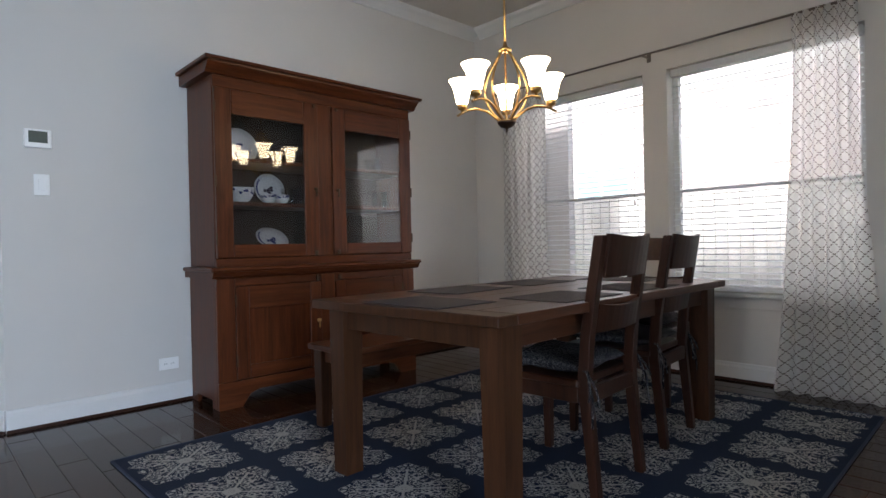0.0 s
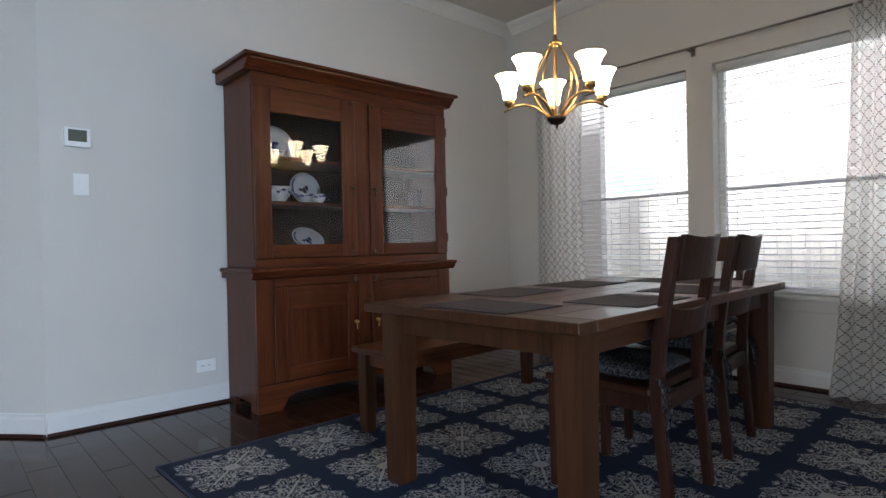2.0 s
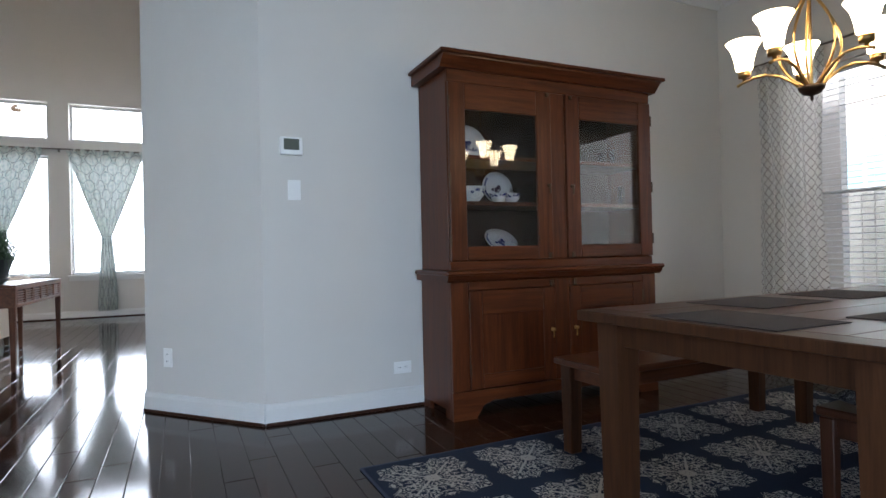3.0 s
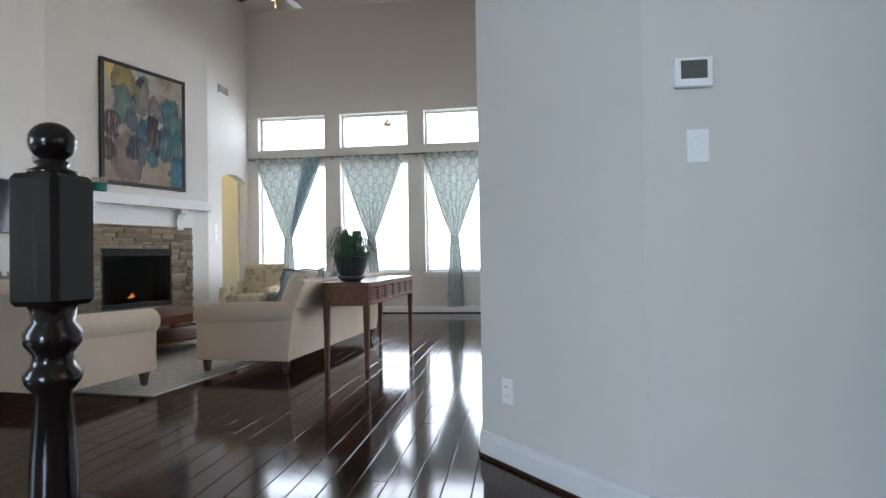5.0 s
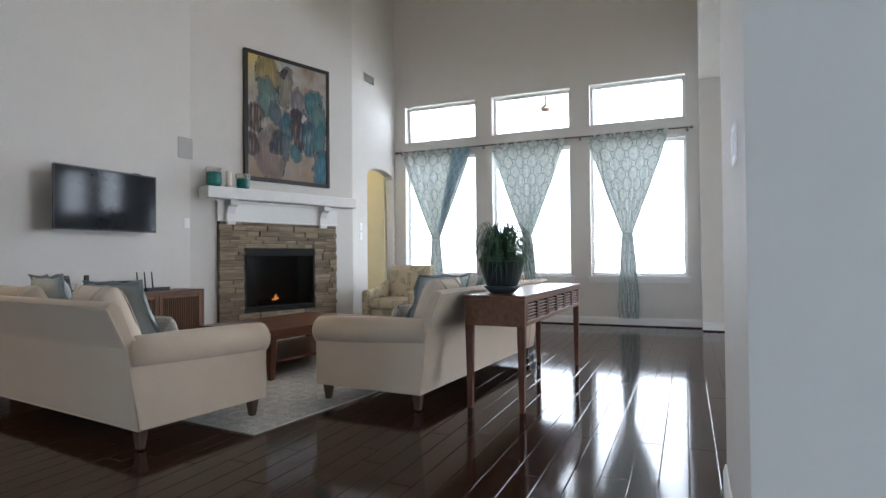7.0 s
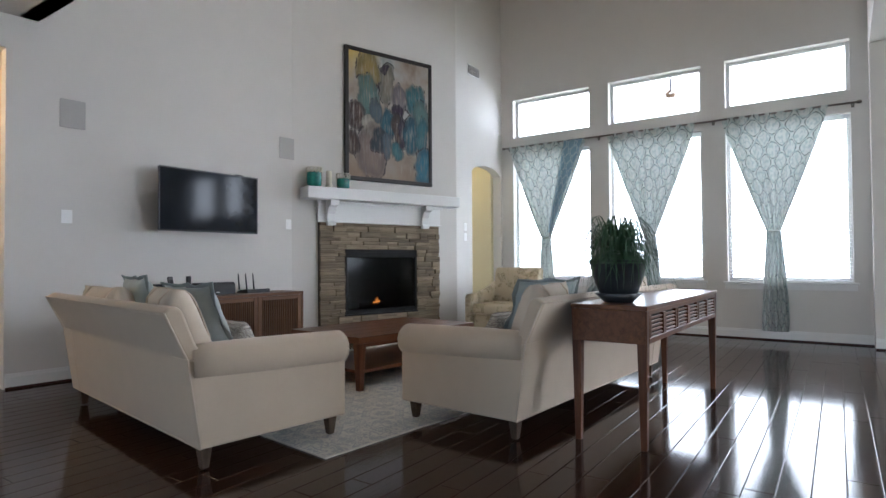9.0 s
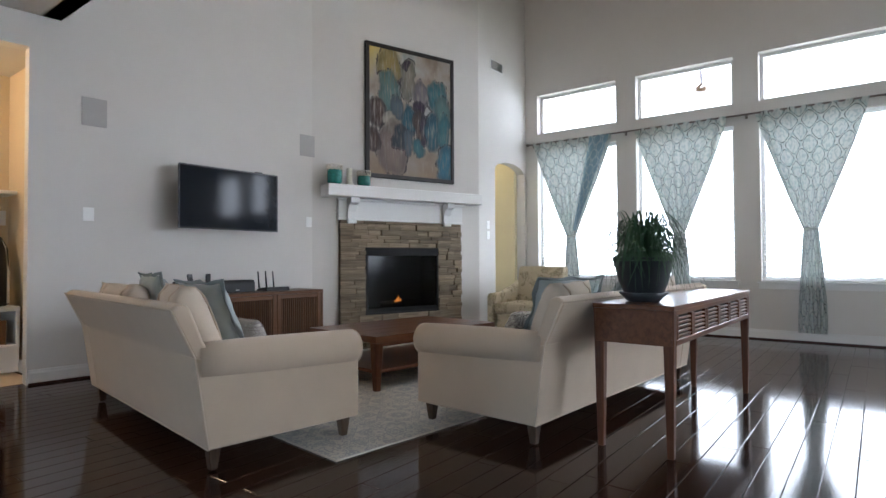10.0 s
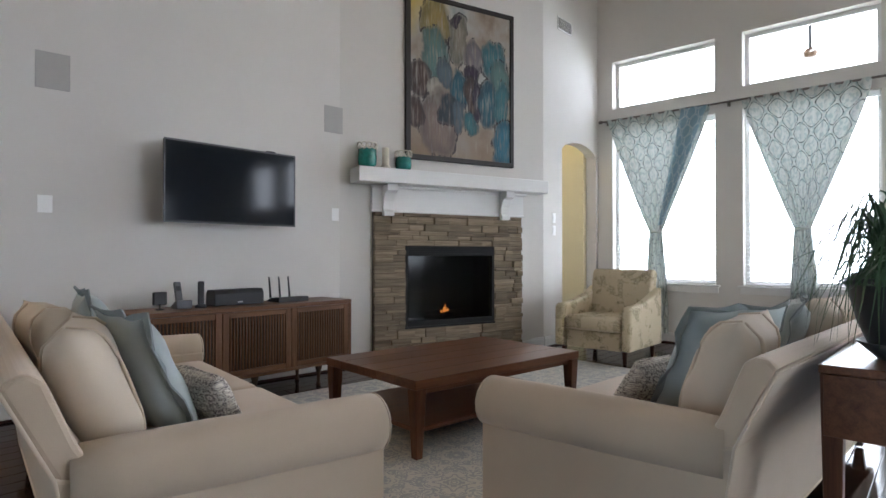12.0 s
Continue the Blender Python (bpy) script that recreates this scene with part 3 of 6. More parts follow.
def prism(outline, x0, x1, bevel=0.0):
    """An outline in (y, z), drawn out from x0 to x1."""
    bm = bmesh.new()
    a = [bm.verts.new((x0, y, z)) for y, z in outline]
    b = [bm.verts.new((x1, y, z)) for y, z in outline]
    n = len(outline)
    for i in range(n):
        bm.faces.new((a[i], a[(i + 1) % n], b[(i + 1) % n], b[i]))
    bm.faces.new(a[::-1])
    bm.faces.new(b)
    bmesh.ops.recalc_face_normals(bm, faces=list(bm.faces))
    if bevel:
        bmesh.ops.bevel(bm, geom=list(bm.edges), offset=bevel, segments=2, profile=0.5, affect="EDGES")
    return bm


def cushion(w, h, d, puff=1.0, seed=0, n=14, pinch=0.07):
    """A stuffed pillow, w x h, d thick in the middle, thin at its seam, with drawn-in sides and pointed corners."""
    bm = bmesh.new()
    grid = {}
    rnd = random.Random(seed)
    ox = rnd.random() * 9
    for side in (1, -1):
        for i in range(n + 1):
            for j in range(n + 1):
                u, v = 2 * i / n - 1, 2 * j / n - 1
                if side < 0 and (i in (0, n) or j in (0, n)):
                    grid[side, i, j] = grid[1, i, j]
                    continue
                fall = max(0.0, (1 - u ** 4) * (1 - v ** 4)) ** 0.55
                x = w / 2 * u * (1 - pinch * (1 - v * v))
                z = h / 2 * v * (1 - pinch * (1 - u * u))
                y = side * d / 2 * fall * puff + 0.02 * noise.noise((u * 1.7 + ox, v * 1.7, side)) * fall
                grid[side, i, j] = bm.verts.new((x, y, z))
    for side in (1, -1):
        for i in range(n):
            for j in range(n):
                q = [grid[side, i, j], grid[side, i + 1, j], grid[side, i + 1, j + 1], grid[side, i, j + 1]]
                bm.faces.new(q if side < 0 else q[::-1])
    return bm


def wall_with(name, length, height, thick, holes, m, material, label, inward=-1):
    """A wall along its own x, thick behind y = 0, with openings (x0, x1, z0, z1) cut right through."""
    xs = sorted({0.0, length, *(v for h in holes for v in h[:2])})
    zs = sorted({0.0, height, *(v for h in holes for v in h[2:])})
    bm = bmesh.new()
    solid = lambda i, j: not any(h[0] <= (xs[i] + xs[i + 1]) / 2 <= h[1] and h[2] <= (zs[j] + zs[j + 1]) / 2 <= h[3] for h in holes)
    for i in range(len(xs) - 1):
        for j in range(len(zs) - 1):
            if solid(i, j):
                box(xs[i], xs[i + 1], 0, thick, zs[j], zs[j + 1], bm=bm)
    bmesh.ops.remove_doubles(bm, verts=list(bm.verts), dist=1e-5)
    inner = []
    seen = {}
    for f in bm.faces:
        seen.setdefault(tuple(round(c, 4) for c in f.calc_center_median()), []).append(f)
    for fs in seen.values():
        if len(fs) > 1:
            inner += fs
    bmesh.ops.delete(bm, geom=inner, context="FACES")
    bmesh.ops.recalc_face_normals(bm, faces=list(bm.faces))
    return solo(name, bm, material, label, "wall", m, kind="structure")


# plan of the place
X_WIN, Y_HUTCH, Z_LOW, Z_HIGH = 4.39, 5.355, 3.07, 5.6
X_TV, Y_WIN, X_RIGHT = -5.57, 13.24, 0.02
BEND, EDGE = (0.64, 5.355), (0.0, 6.08)
PIER = (0.045, 13.24)
FA, FB = (-5.57, 9.51), (-4.80, 11.87)
TV_LEAN = 0.10


def tv_x(y):
    """The television wall stands a little askew."""
    return FA[0] - TV_LEAN * (FA[1] - y)


TV_TURN = 90 - math.degrees(math.atan(TV_LEAN))
F_TURN = math.degrees(math.atan2(FB[1] - FA[1], FB[0] - FA[0]))
F_LEN = math.hypot(FB[0] - FA[0], FB[1] - FA[1])


def along(a, b, z=0.0):
    """The frame of a wall that runs from a to b, its room on the right-hand side."""
    return pose(a[0], a[1], z, 0, 0, math.degrees(math.atan2(b[1] - a[1], b[0] - a[0])))


# walls: each runs with the room on its right
D_WINS = [(5.355 - 4.80, 5.355 - 3.60, 0.60, 2.24), (5.355 - 3.41, 5.355 - 2.21, 0.60, 2.24)]
wall_with("wall_dining_windows", 6.9, Z_LOW, 0.16, D_WINS, pose(X_WIN, Y_HUTCH, 0, 0, 0, -90), WALL, "beige painted dining room wall with two windows")
wall_with("wall_hutch", X_WIN + 0.16 - BEND[0], Z_LOW, 0.16, [], pose(BEND[0], Y_HUTCH, 0), WALL, "beige painted wall behind the hutch")
ch_len = math.hypot(BEND[0] - EDGE[0], BEND[1] - EDGE[1])
wall_with("wall_chamfer", ch_len, Z_LOW, 0.14, [], along(EDGE, BEND), WALL, "slanted beige wall between hall and living room")
wall_with("wall_living_right", math.hypot(PIER[0] - EDGE[0], PIER[1] - EDGE[1]), Z_HIGH, 0.29, [(0.29, 6.02, 0, 3.43)], along(PIER, EDGE), WALL, "beige living room wall with a wide tall opening")
wins_x = [(-4.59, -3.31), (-3.02, -1.76), (-1.47, -0.13)]
X0W = X_TV - 1.6
LW = [(a - X0W, b - X0W, z0, z1) for a, b in wins_x for z0, z1 in ((0.73, 2.74), (3.0, 3.62))]
wall_with("wall_living_windows", 0.2 - X0W, Z_HIGH, 0.18, LW, pose(X0W, Y_WIN, 0), WALL, "tall beige living room wall with three windows and transoms")
TV0 = (tv_x(5.30), 5.30)
wall_with("wall_television", math.hypot(FA[0] - TV0[0], FA[1] - TV0[1]), Z_HIGH, 0.14, [(0.0, 1.487, 0, 2.79)], along(TV0, FA), WALL, "tall beige wall with an opening to a mud room")
# The opening here is added out of view, only for the hall fill lamp.
wall_with("wall_hall_west", 7.30, Z_LOW, 0.14, [(2.0, 4.6, 0.55, 2.45)], pose(TV0[0], -2.0, 0, 0, 0, 90), WALL, "beige hall wall with a wide opening added for fill light")
wall_with("wall_fireplace", F_LEN, Z_HIGH, 0.12, [(0.70, 1.72, 0.36, 1.15)], along(FA, FB), WALL, "slanted beige chimney wall above the fireplace")
arch = wall_with("wall_arch", Y_WIN - FB[1], Z_HIGH, 0.14, [(0.43, 1.31, 0, 2.5)], pose(FB[0], FB[1], 0, 0, 0, 90), WALL, "beige wall with an arched passage")
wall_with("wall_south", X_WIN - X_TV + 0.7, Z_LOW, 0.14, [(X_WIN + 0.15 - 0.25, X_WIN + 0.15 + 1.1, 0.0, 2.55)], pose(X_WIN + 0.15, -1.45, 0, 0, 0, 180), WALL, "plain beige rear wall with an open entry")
wall_with("wall_above_hall", X_RIGHT - X_TV + 0.5, Z_HIGH - Z_LOW, 0.14, [], pose(X_TV - 0.5, 7.0, Z_LOW, 0, 0, 0) @ pose(0, -0.14, 0), WALL, "beige upper wall above the hall ceiling")

# floor, ceilings
bm = box(X0W - 1.5, 6.5, -1.6, Y_WIN + 0.2, -0.12, -0.012)
solo("subfloor", bm, SUB, "dark joints of the board floor", "floor", kind="structure")
bm = box(X_TV - 1.6, X_WIN + 0.16, -1.6, 6.9, Z_LOW, Z_LOW + 0.1)
box(X_TV - 1.6, 0.2, 6.9, 7.0, Z_LOW, Z_LOW + 0.1, bm=bm)
solo("ceiling_low", bm, CEIL, "flat painted ceiling over dining room and hall", "ceiling", kind="structure")
solo("ceiling_high", box(X_TV - 1.6, 0.3, 6.86, Y_WIN + 0.2, Z_HIGH, Z_HIGH + 0.1), CEIL, "high painted living room ceiling", "ceiling", kind="structure")

# arch head
def arch_head():
    bm = bmesh.new()
    w, zs, za = 0.88, 2.5, 2.69
    n = 14
    low, top, lo2, to2 = [], [], [], []
    # curved underside cut into the wall's opening; the corners are filled
    for i in range(n + 1):
        u = i / n
        z = zs - 0.12 + 0.12 * math.sin(math.pi * u) ** 0.6
        for lst, y, zz in ((low, 0.0, z), (top, 0.0, zs), (lo2, 0.14, z), (to2, 0.14, zs)):
            lst.append(bm.verts.new((w * u, y, zz)))
    for i in range(n):
        bm.faces.new((low[i], low[i + 1], top[i + 1], top[i]))
        bm.faces.new((lo2[i + 1], lo2[i], to2[i], to2[i + 1]))
        bm.faces.new((low[i + 1], low[i], lo2[i], lo2[i + 1]))
    return bm


solo("arch_trim", arch_head(), WALL, "curved plaster head of the arched passage", "arch", pose(FB[0], FB[1] + 0.43, 0.0, 0, 0, 90) @ pose(0, 0.001, 0.0), kind="structure")
# passage behind the arch
wall_with("wall_passage_back", 2.6, 3.0, 0.1, [], pose(-6.1, 11.2, 0, 0, 0, 90) @ pose(0, 0, 0), YELLOW, "warm yellow passage wall")
wall_with("wall_passage_side", 1.15, 3.0, 0.1, [], pose(-6.1, 13.12, 0), YELLOW, "warm yellow passage end wall")
solo("ceiling_passage", box(-6.2, -4.94, 11.4, 13.2, 2.9, 3.0), CEIL, "flat passage ceiling", "ceiling", kind="structure")
# mud room behind the opening
wall_with("wall_mudroom_back", 3.4, 2.9, 0.1, [], pose(-6.95, 4.6, 0, 0, 0, 90), TAN, "tan mud room wall")
wall_with("wall_mudroom_side", 1.05, 2.9, 0.1, [], pose(-6.95, 6.95, 0), TAN, "tan mud room end wall")
wall_with("wall_mudroom_near", 0.9, 2.9, 0.1, [], pose(-6.1, 4.7, 0, 0, 0, 180), TAN, "tan mud room near wall")
solo("ceiling_mudroom", box(-7.0, -5.96, 4.6, 7.0, 2.8, 2.9), CEIL, "flat mud room ceiling", "ceiling", kind="structure")
solo("floor_mudroom", box(-7.0, -5.95, 4.7, 6.95, -0.011, 0.004), TILE, "beige tiled mud room floor", "floor", kind="structure")
# side room beyond the wide opening
# Its opening is added, out of view, to hold the side fill lamp.
wall_with("wall_side_room", 8.5, 3.6, 0.1, [(1.3, 6.3, 0.8, 2.5)], pose(5.6, 13.6, 0, 0, 0, -90), WALL, "plain wall of the side room")
wall_with("wall_side_room_far", 5.6, 3.6, 0.1, [(0.55, 1.45, 2.15, 3.2), (1.95, 2.85, 2.15, 3.2)], pose(0.22, 13.44, 0), WALL, "side room wall with two high windows")
wall_with("wall_side_room_upper", 5.26, 0.5, 0.1, [], pose(0.34, 6.79, 3.171), WALL, "upper wall of the side room")
wall_with("wall_side_room_near", 1.04, 3.6, 0.1, [], pose(4.56, 5.40, 0), WALL, "end wall of the side room")
solo("ceiling_side_room", box(0.34, 5.7, 5.52, 13.54, 3.5, 3.6), CEIL, "flat side room ceiling", "ceiling", kind="structure")
solo("floor_side_room", box(0.345, 5.6, 6.3, 13.43, -0.011, 0.004), TILE, "beige tiled side room floor", "floor", kind="structure")


def base_run(a, b, name="baseboard", h=0.125):
    """White skirting with a stepped top and a dark shoe strip."""
    L = math.hypot(b[0] - a[0], b[1] - a[1])
    prof = [(0, 0.012), (-0.016, 0.012), (-0.016, h - 0.03), (-0.011, h - 0.018), (-0.009, h - 0.004), (-0.005, h), (0, h)]
    m = along(a, b)
    solo(name, prism(prof, 0, L), TRIM, "white painted skirting board", "baseboard", m, kind="structure")
    solo("trim", box(0, L, -0.024, -0.001, 0, 0.018, 0.003), CHAIR, "dark wooden shoe strip", "trim", m, kind="structure")


base_run(BEND, (X_WIN, Y_HUTCH))
base_run(EDGE, BEND)
base_run((X_WIN, Y_HUTCH - 0.017), (X_WIN, -1.4))
base_run((-4.83, Y_WIN), (0.05, Y_WIN))
base_run((tv_x(6.79), 6.79), (tv_x(9.46), 9.46))
base_run(FA, (FA[0] + 0.33 * 0.303, FA[1] + 0.33 * 0.953))
base_run((FA[0] + 2.16 * 0.303, FA[1] + 2.16 * 0.953), FB)
base_run((FB[0], FB[1] + 0.01), (FB[0], FB[1] + 0.43))
base_run((0.007, 7.21), (0.0, 6.1))
base_run((0.043, 12.95), (0.34, 12.95))
base_run((-6.85, 6.93), (-5.97, 6.93))


def crown(a, b):
    prof = [(0, -0.10), (-0.012, -0.10), (-0.02, -0.085), (-0.05, -0.05), (-0.075, -0.03), (-0.085, -0.012), (-0.085, 0), (0, 0)]
    L = math.hypot(b[0] - a[0], b[1] - a[1])
    solo("trim", prism([(y, z) for y, z in prof], 0, L), TRIM, "white crown moulding", "moulding", along(a, b, Z_LOW - 0.001), kind="structure")


crown((BEND[0], Y_HUTCH), (X_WIN, Y_HUTCH))
crown((X_WIN, Y_HUTCH - 0.086), (X_WIN, -1.4))

# ---- windows ----


def window(name, w, h, m, label, rail=True, frame_w=0.045, depth=0.10, mat=TRIM):
    """A window unit in an opening w x h; its own x runs along the wall, y goes outwards, z from the sill."""
    t = thing(name, m, label, "window", kind="structure")
    for nm, b in (("window_frame", (0, frame_w, 0.0, h)), ("window_frame", (w - frame_w, w, 0.0, h)), ("window_frame", (frame_w, w - frame_w, 0, frame_w)), ("window_frame", (frame_w, w - frame_w, h - frame_w, h))):
        part(nm, box(b[0], b[1], depth, depth + 0.045, b[2], b[3], 0.004), mat, t)
    panes = [(frame_w, h - frame_w)]
    if rail:
        part("window_rail", box(frame_w, w - frame_w, depth, depth + 0.045, h * 0.45 - 0.012, h * 0.45 + 0.012, 0.004), mat, t)
        panes = [(frame_w, h * 0.45 - 0.012), (h * 0.45 + 0.012, h - frame_w)]
    for z0, z1 in panes:
        p = part("pane", box(frame_w, w - frame_w, depth + 0.018, depth + 0.024, z0, z1), CLEAR, t)
        p.visible_shadow = False
    return t


def blind(w, h, m, label, pitch, tilt, group, valance=True):
    """A horizontal blind, w x h, with head rail, slats, cords and bottom rail."""
    t = thing("window_blind", m, label, "blind", group)
    part("head_rail", box(0, w, -0.03, 0.03, h - 0.055, h, 0.004), BLIND, t)
    slat = box(0.004, w - 0.004, -0.024, 0.024, -0.0014, 0.0014)
    me = mesh_of("slat", slat, BLIND)
    n = int((h - 0.10) / pitch)
    for i in range(n):
        ob = new("slat", me)
        ob.parent = t
        ob.matrix_local = pose(0, 0, 0.045 + i * pitch, tilt, 0, 0)
    part("bottom_rail", box(0.002, w - 0.002, -0.024, 0.024, 0.004, 0.022, 0.004), BLIND, t)
    for x in (0.12, w / 2, w - 0.12):
        part("cord", tube([(x, -0.027, 0.02), (x, -0.027, h - 0.05)], 0.0013, 5), BLIND, t)
    part("tilt_wand", tube([(w - 0.07, -0.04, h - 0.06), (w - 0.07, -0.045, h * 0.42)], 0.0022, 6), GREY, t)
    part("cord_tassel", lathe([(0.003, 0), (0.008, 0.004), (0.006, 0.03), (0.002, 0.036)], 8), NICKEL, t, at=pose(w - 0.07, -0.045, h * 0.42 - 0.036))
    return t


for i, (y0, y1) in enumerate(((4.80, 3.60), (3.41, 2.21))):
    m = pose(X_WIN, y0, 0.60, 0, 0, -90)
    w, h = y0 - y1, 1.64
    window(f"window_{i + 1}", w, h, m, "white framed sash window behind a blind")
    blind(w - 0.03, h - 0.01, m @ pose(0.015, 0.055, 0.004), "white slatted blind, lowered with slats half open", 0.043, 9, "dining room blinds")
    sill = thing("window_sill", m, "white window sill board with apron", "sill", kind="structure")
    part("sill_board", box(-0.05, w + 0.05, -0.045, 0.10, -0.028, -0.001, 0.006), TRIM, sill)
    part("apron", box(-0.03, w + 0.03, -0.014, -0.001, -0.105, -0.029, 0.004), WALL, sill)
for i, (a, b) in enumerate(wins_x):
    m = pose(a, Y_WIN, 0.73)
    window(f"window_{i + 3}", b - a, 2.01, m, "tall white framed living room window", rail=False, depth=0.12)
    blind(b - a - 0.03, 2.0, m @ pose(0.015, 0.07, 0.004), "white slatted blind, lowered with slats open", 0.047, 8, "living room blinds")
    sill = thing("window_sill", m, "white living room window sill", "sill", kind="structure")
    part("sill_board", box(-0.05, b - a + 0.05, -0.04, 0.12, -0.028, -0.001, 0.006), TRIM, sill)
    part("apron", box(-0.03, b - a + 0.03, -0.014, -0.001, -0.10, -0.029, 0.004), TRIM, sill)
    window(f"window_{i + 6}", b - a, 0.62, pose(a, Y_WIN, 3.0), "white framed transom window", rail=False, depth=0.12)
for i, x in enumerate((0.77, 2.17)):
    window(f"window_{i + 9}", 0.9, 1.05, pose(x, 13.44, 2.15), "high white framed side room window", rail=False, depth=0.04)


def curtain(name, w_top, w_mid, w_bot, h, tie, folds, depth, m, label, group, material, seed=0, lean=0.0):
    """Hanging cloth in folds; drawn together at the height tie (0 for none)."""
    bm = bmesh.new()
    uvl = bm.loops.layers.uv.new("cloth")
    nu, nv = folds * 8, 44
    rnd = random.Random(seed)
    ph = [rnd.random() * 6 for _ in range(3)]
    full = w_top * 1.55
    grid = []
    for j in range(nv + 1):
        v = j / nv
        z = h * (1 - v)
        if tie:
            q = (h - z) / (h - tie) if z > tie else 1
            if z > tie:
                w = w_top + (w_mid - w_top) * (q ** 1.15)
            else:
                w = w_mid + (w_bot - w_mid) * min(1, (tie - z) / (tie * 0.8)) ** 0.9
        else:
            w = w_top + (w_mid - w_top) * math.sin(math.pi * min(1, v * 1.15)) + (w_bot - w_top) * v ** 2
        row = []
        for i in range(nu + 1):
            u = i / nu
            d = depth * (0.45 + 0.55 * v) * (1.0 if w > 0.3 else 0.7)
            y = d * math.sin(2 * math.pi * folds * u + ph[0] + 0.8 * math.sin(3 * v + ph[1])) + 0.35 * d * math.sin(4.3 * math.pi * folds * u * 0.5 + ph[2] + 2 * v)
            x = (u - 0.5) * w + lean * (u - 0.5) * v + 0.006 * math.sin(9 * v + 20 * u)
            row.append((bm.verts.new((x, y, z)), (u * full, z)))
        grid.append(row)
    for j in range(nv):
        for i in range(nu):
            q = [grid[j + 1][i], grid[j + 1][i + 1], grid[j][i + 1], grid[j][i]]
            f = bm.faces.new([a for a, _ in q])
            for lp, (_, c) in zip(f.loops, q):
                lp[uvl].uv = c
    t = thing(name, m, label, "curtain", group)
    part("cloth", bm, material, t, smooth=True)
    if tie:
        part("tie_band", tube([(0.5 * w_mid * 0.75 * math.cos(a), depth * 1.6 * math.sin(a), tie) for a in (2 * math.pi * k / 16 for k in range(17))], 0.016, 8), material, t, "gathered tie band", smooth=True)
    return t


def rod(length, m, label, brackets, r=0.011):
    t = thing("curtain_rod", m, label, "curtain rod")
    part("pole", tube([(0, 0, 0), (length, 0, 0)], r, 10), NICKEL, t, smooth=True)
    for x in (0, length):
        part("finial", lathe([(0.004, -0.03), (r * 1.7, -0.022), (r * 1.9, 0.0), (r * 1.5, 0.02), (0.004, 0.026)], 12), NICKEL, t, at=pose(x, 0, 0, 0, 90, 0), smooth=True)
    for x in brackets:
        part("bracket", box(x - 0.008, x + 0.008, -0.012, 0.085, -0.016, -0.004, 0.002), NICKEL, t)
        part("wall_plate", box(x - 0.016, x + 0.016, 0.078, 0.088, -0.04, 0.03, 0.003), NICKEL, t)


rod(2.78, pose(X_WIN - 0.09, 5.0, 2.36, 0, 0, -90), "slim dark metal curtain rod above the windows", (0.1, 1.46, 2.68), 0.008)
curtain("curtain", 0.52, 0.46, 0.56, 2.35, 0, 6, 0.032, pose(X_WIN - 0.095, 4.70, 0.0, 0, 0, -90), "sheer white curtain with a lattice print, hanging to the floor", "dining room curtains", SHEER, 3)
curtain("curtain", 0.34, 0.34, 0.62, 2.36, 0, 6, 0.036, pose(X_WIN - 0.10, 2.40, 0.0, 0, 0, -90), "sheer white curtain with a lattice print, hanging to the floor", "dining room curtains", SHEER, 8)
rod(4.66, pose(-4.71, Y_WIN - 0.09, 2.83), "long brushed metal curtain rod", (0.06, 1.55, 3.1, 4.6), 0.012)
for k, (a, b, cx) in enumerate(((-4.61, -3.34, -3.97), (-2.99, -1.80, -2.42), (-1.51, -0.36, -0.93))):
    curtain("curtain", b - a, 0.15, 0.30, 2.72, 1.24, 8, 0.03, pose(cx, Y_WIN - 0.10, 0.12), "grey-green trellis print curtain gathered in the middle", "living room curtains", TRELLIS, 20 + k)
    for q in range(9):
        x = a + (b - a) * (q + 0.5) / 9
        o = solo("curtain_ring", tube([(0.019 * math.cos(s), 0, 0.019 * math.sin(s)) for s in (2 * math.pi * i / 12 for i in range(13))], 0.0025, 6), NICKEL, "small metal ring on the curtain rod", "curtain ring", pose(x, Y_WIN - 0.09, 2.826, 0, 0, 90), True, "curtain rings")


def curtain_back():
    """The blue reverse of the first curtain's outer edge, turned towards the room."""
    bm = bmesh.new()
    uvl = bm.loops.layers.uv.new("cloth")
    rows = []
    for j in range(25):
        v = j / 24
        right = 0.62 * (1 - v) + 0.085 * v
        left = right - 0.30 * (1 - v) - 0.05 * v
        rows.append([(bm.verts.new((left + (right - left) * i / 6, -0.05 + 0.012 * math.sin(i * 1.7 + 3 * v), 2.70 - 1.38 * v)), (i * 0.06, 2.7 - 1.4 * v)) for i in range(7)])
    for j in range(24):
        for i in range(6):
            q = [rows[j + 1][i], rows[j + 1][i + 1], rows[j][i + 1], rows[j][i]]
            f = bm.faces.new([a for a, _ in q])
            for lp, (_, c) in zip(f.loops, q):
                lp[uvl].uv = c
    return bm


solo("curtain", curtain_back(), TRELLIS_BACK, "folded-back edge of a curtain with blue trellis lining", "curtain", pose(-3.97, Y_WIN - 0.10, 0.12), True, "living room curtains")

# ---- hutch ----


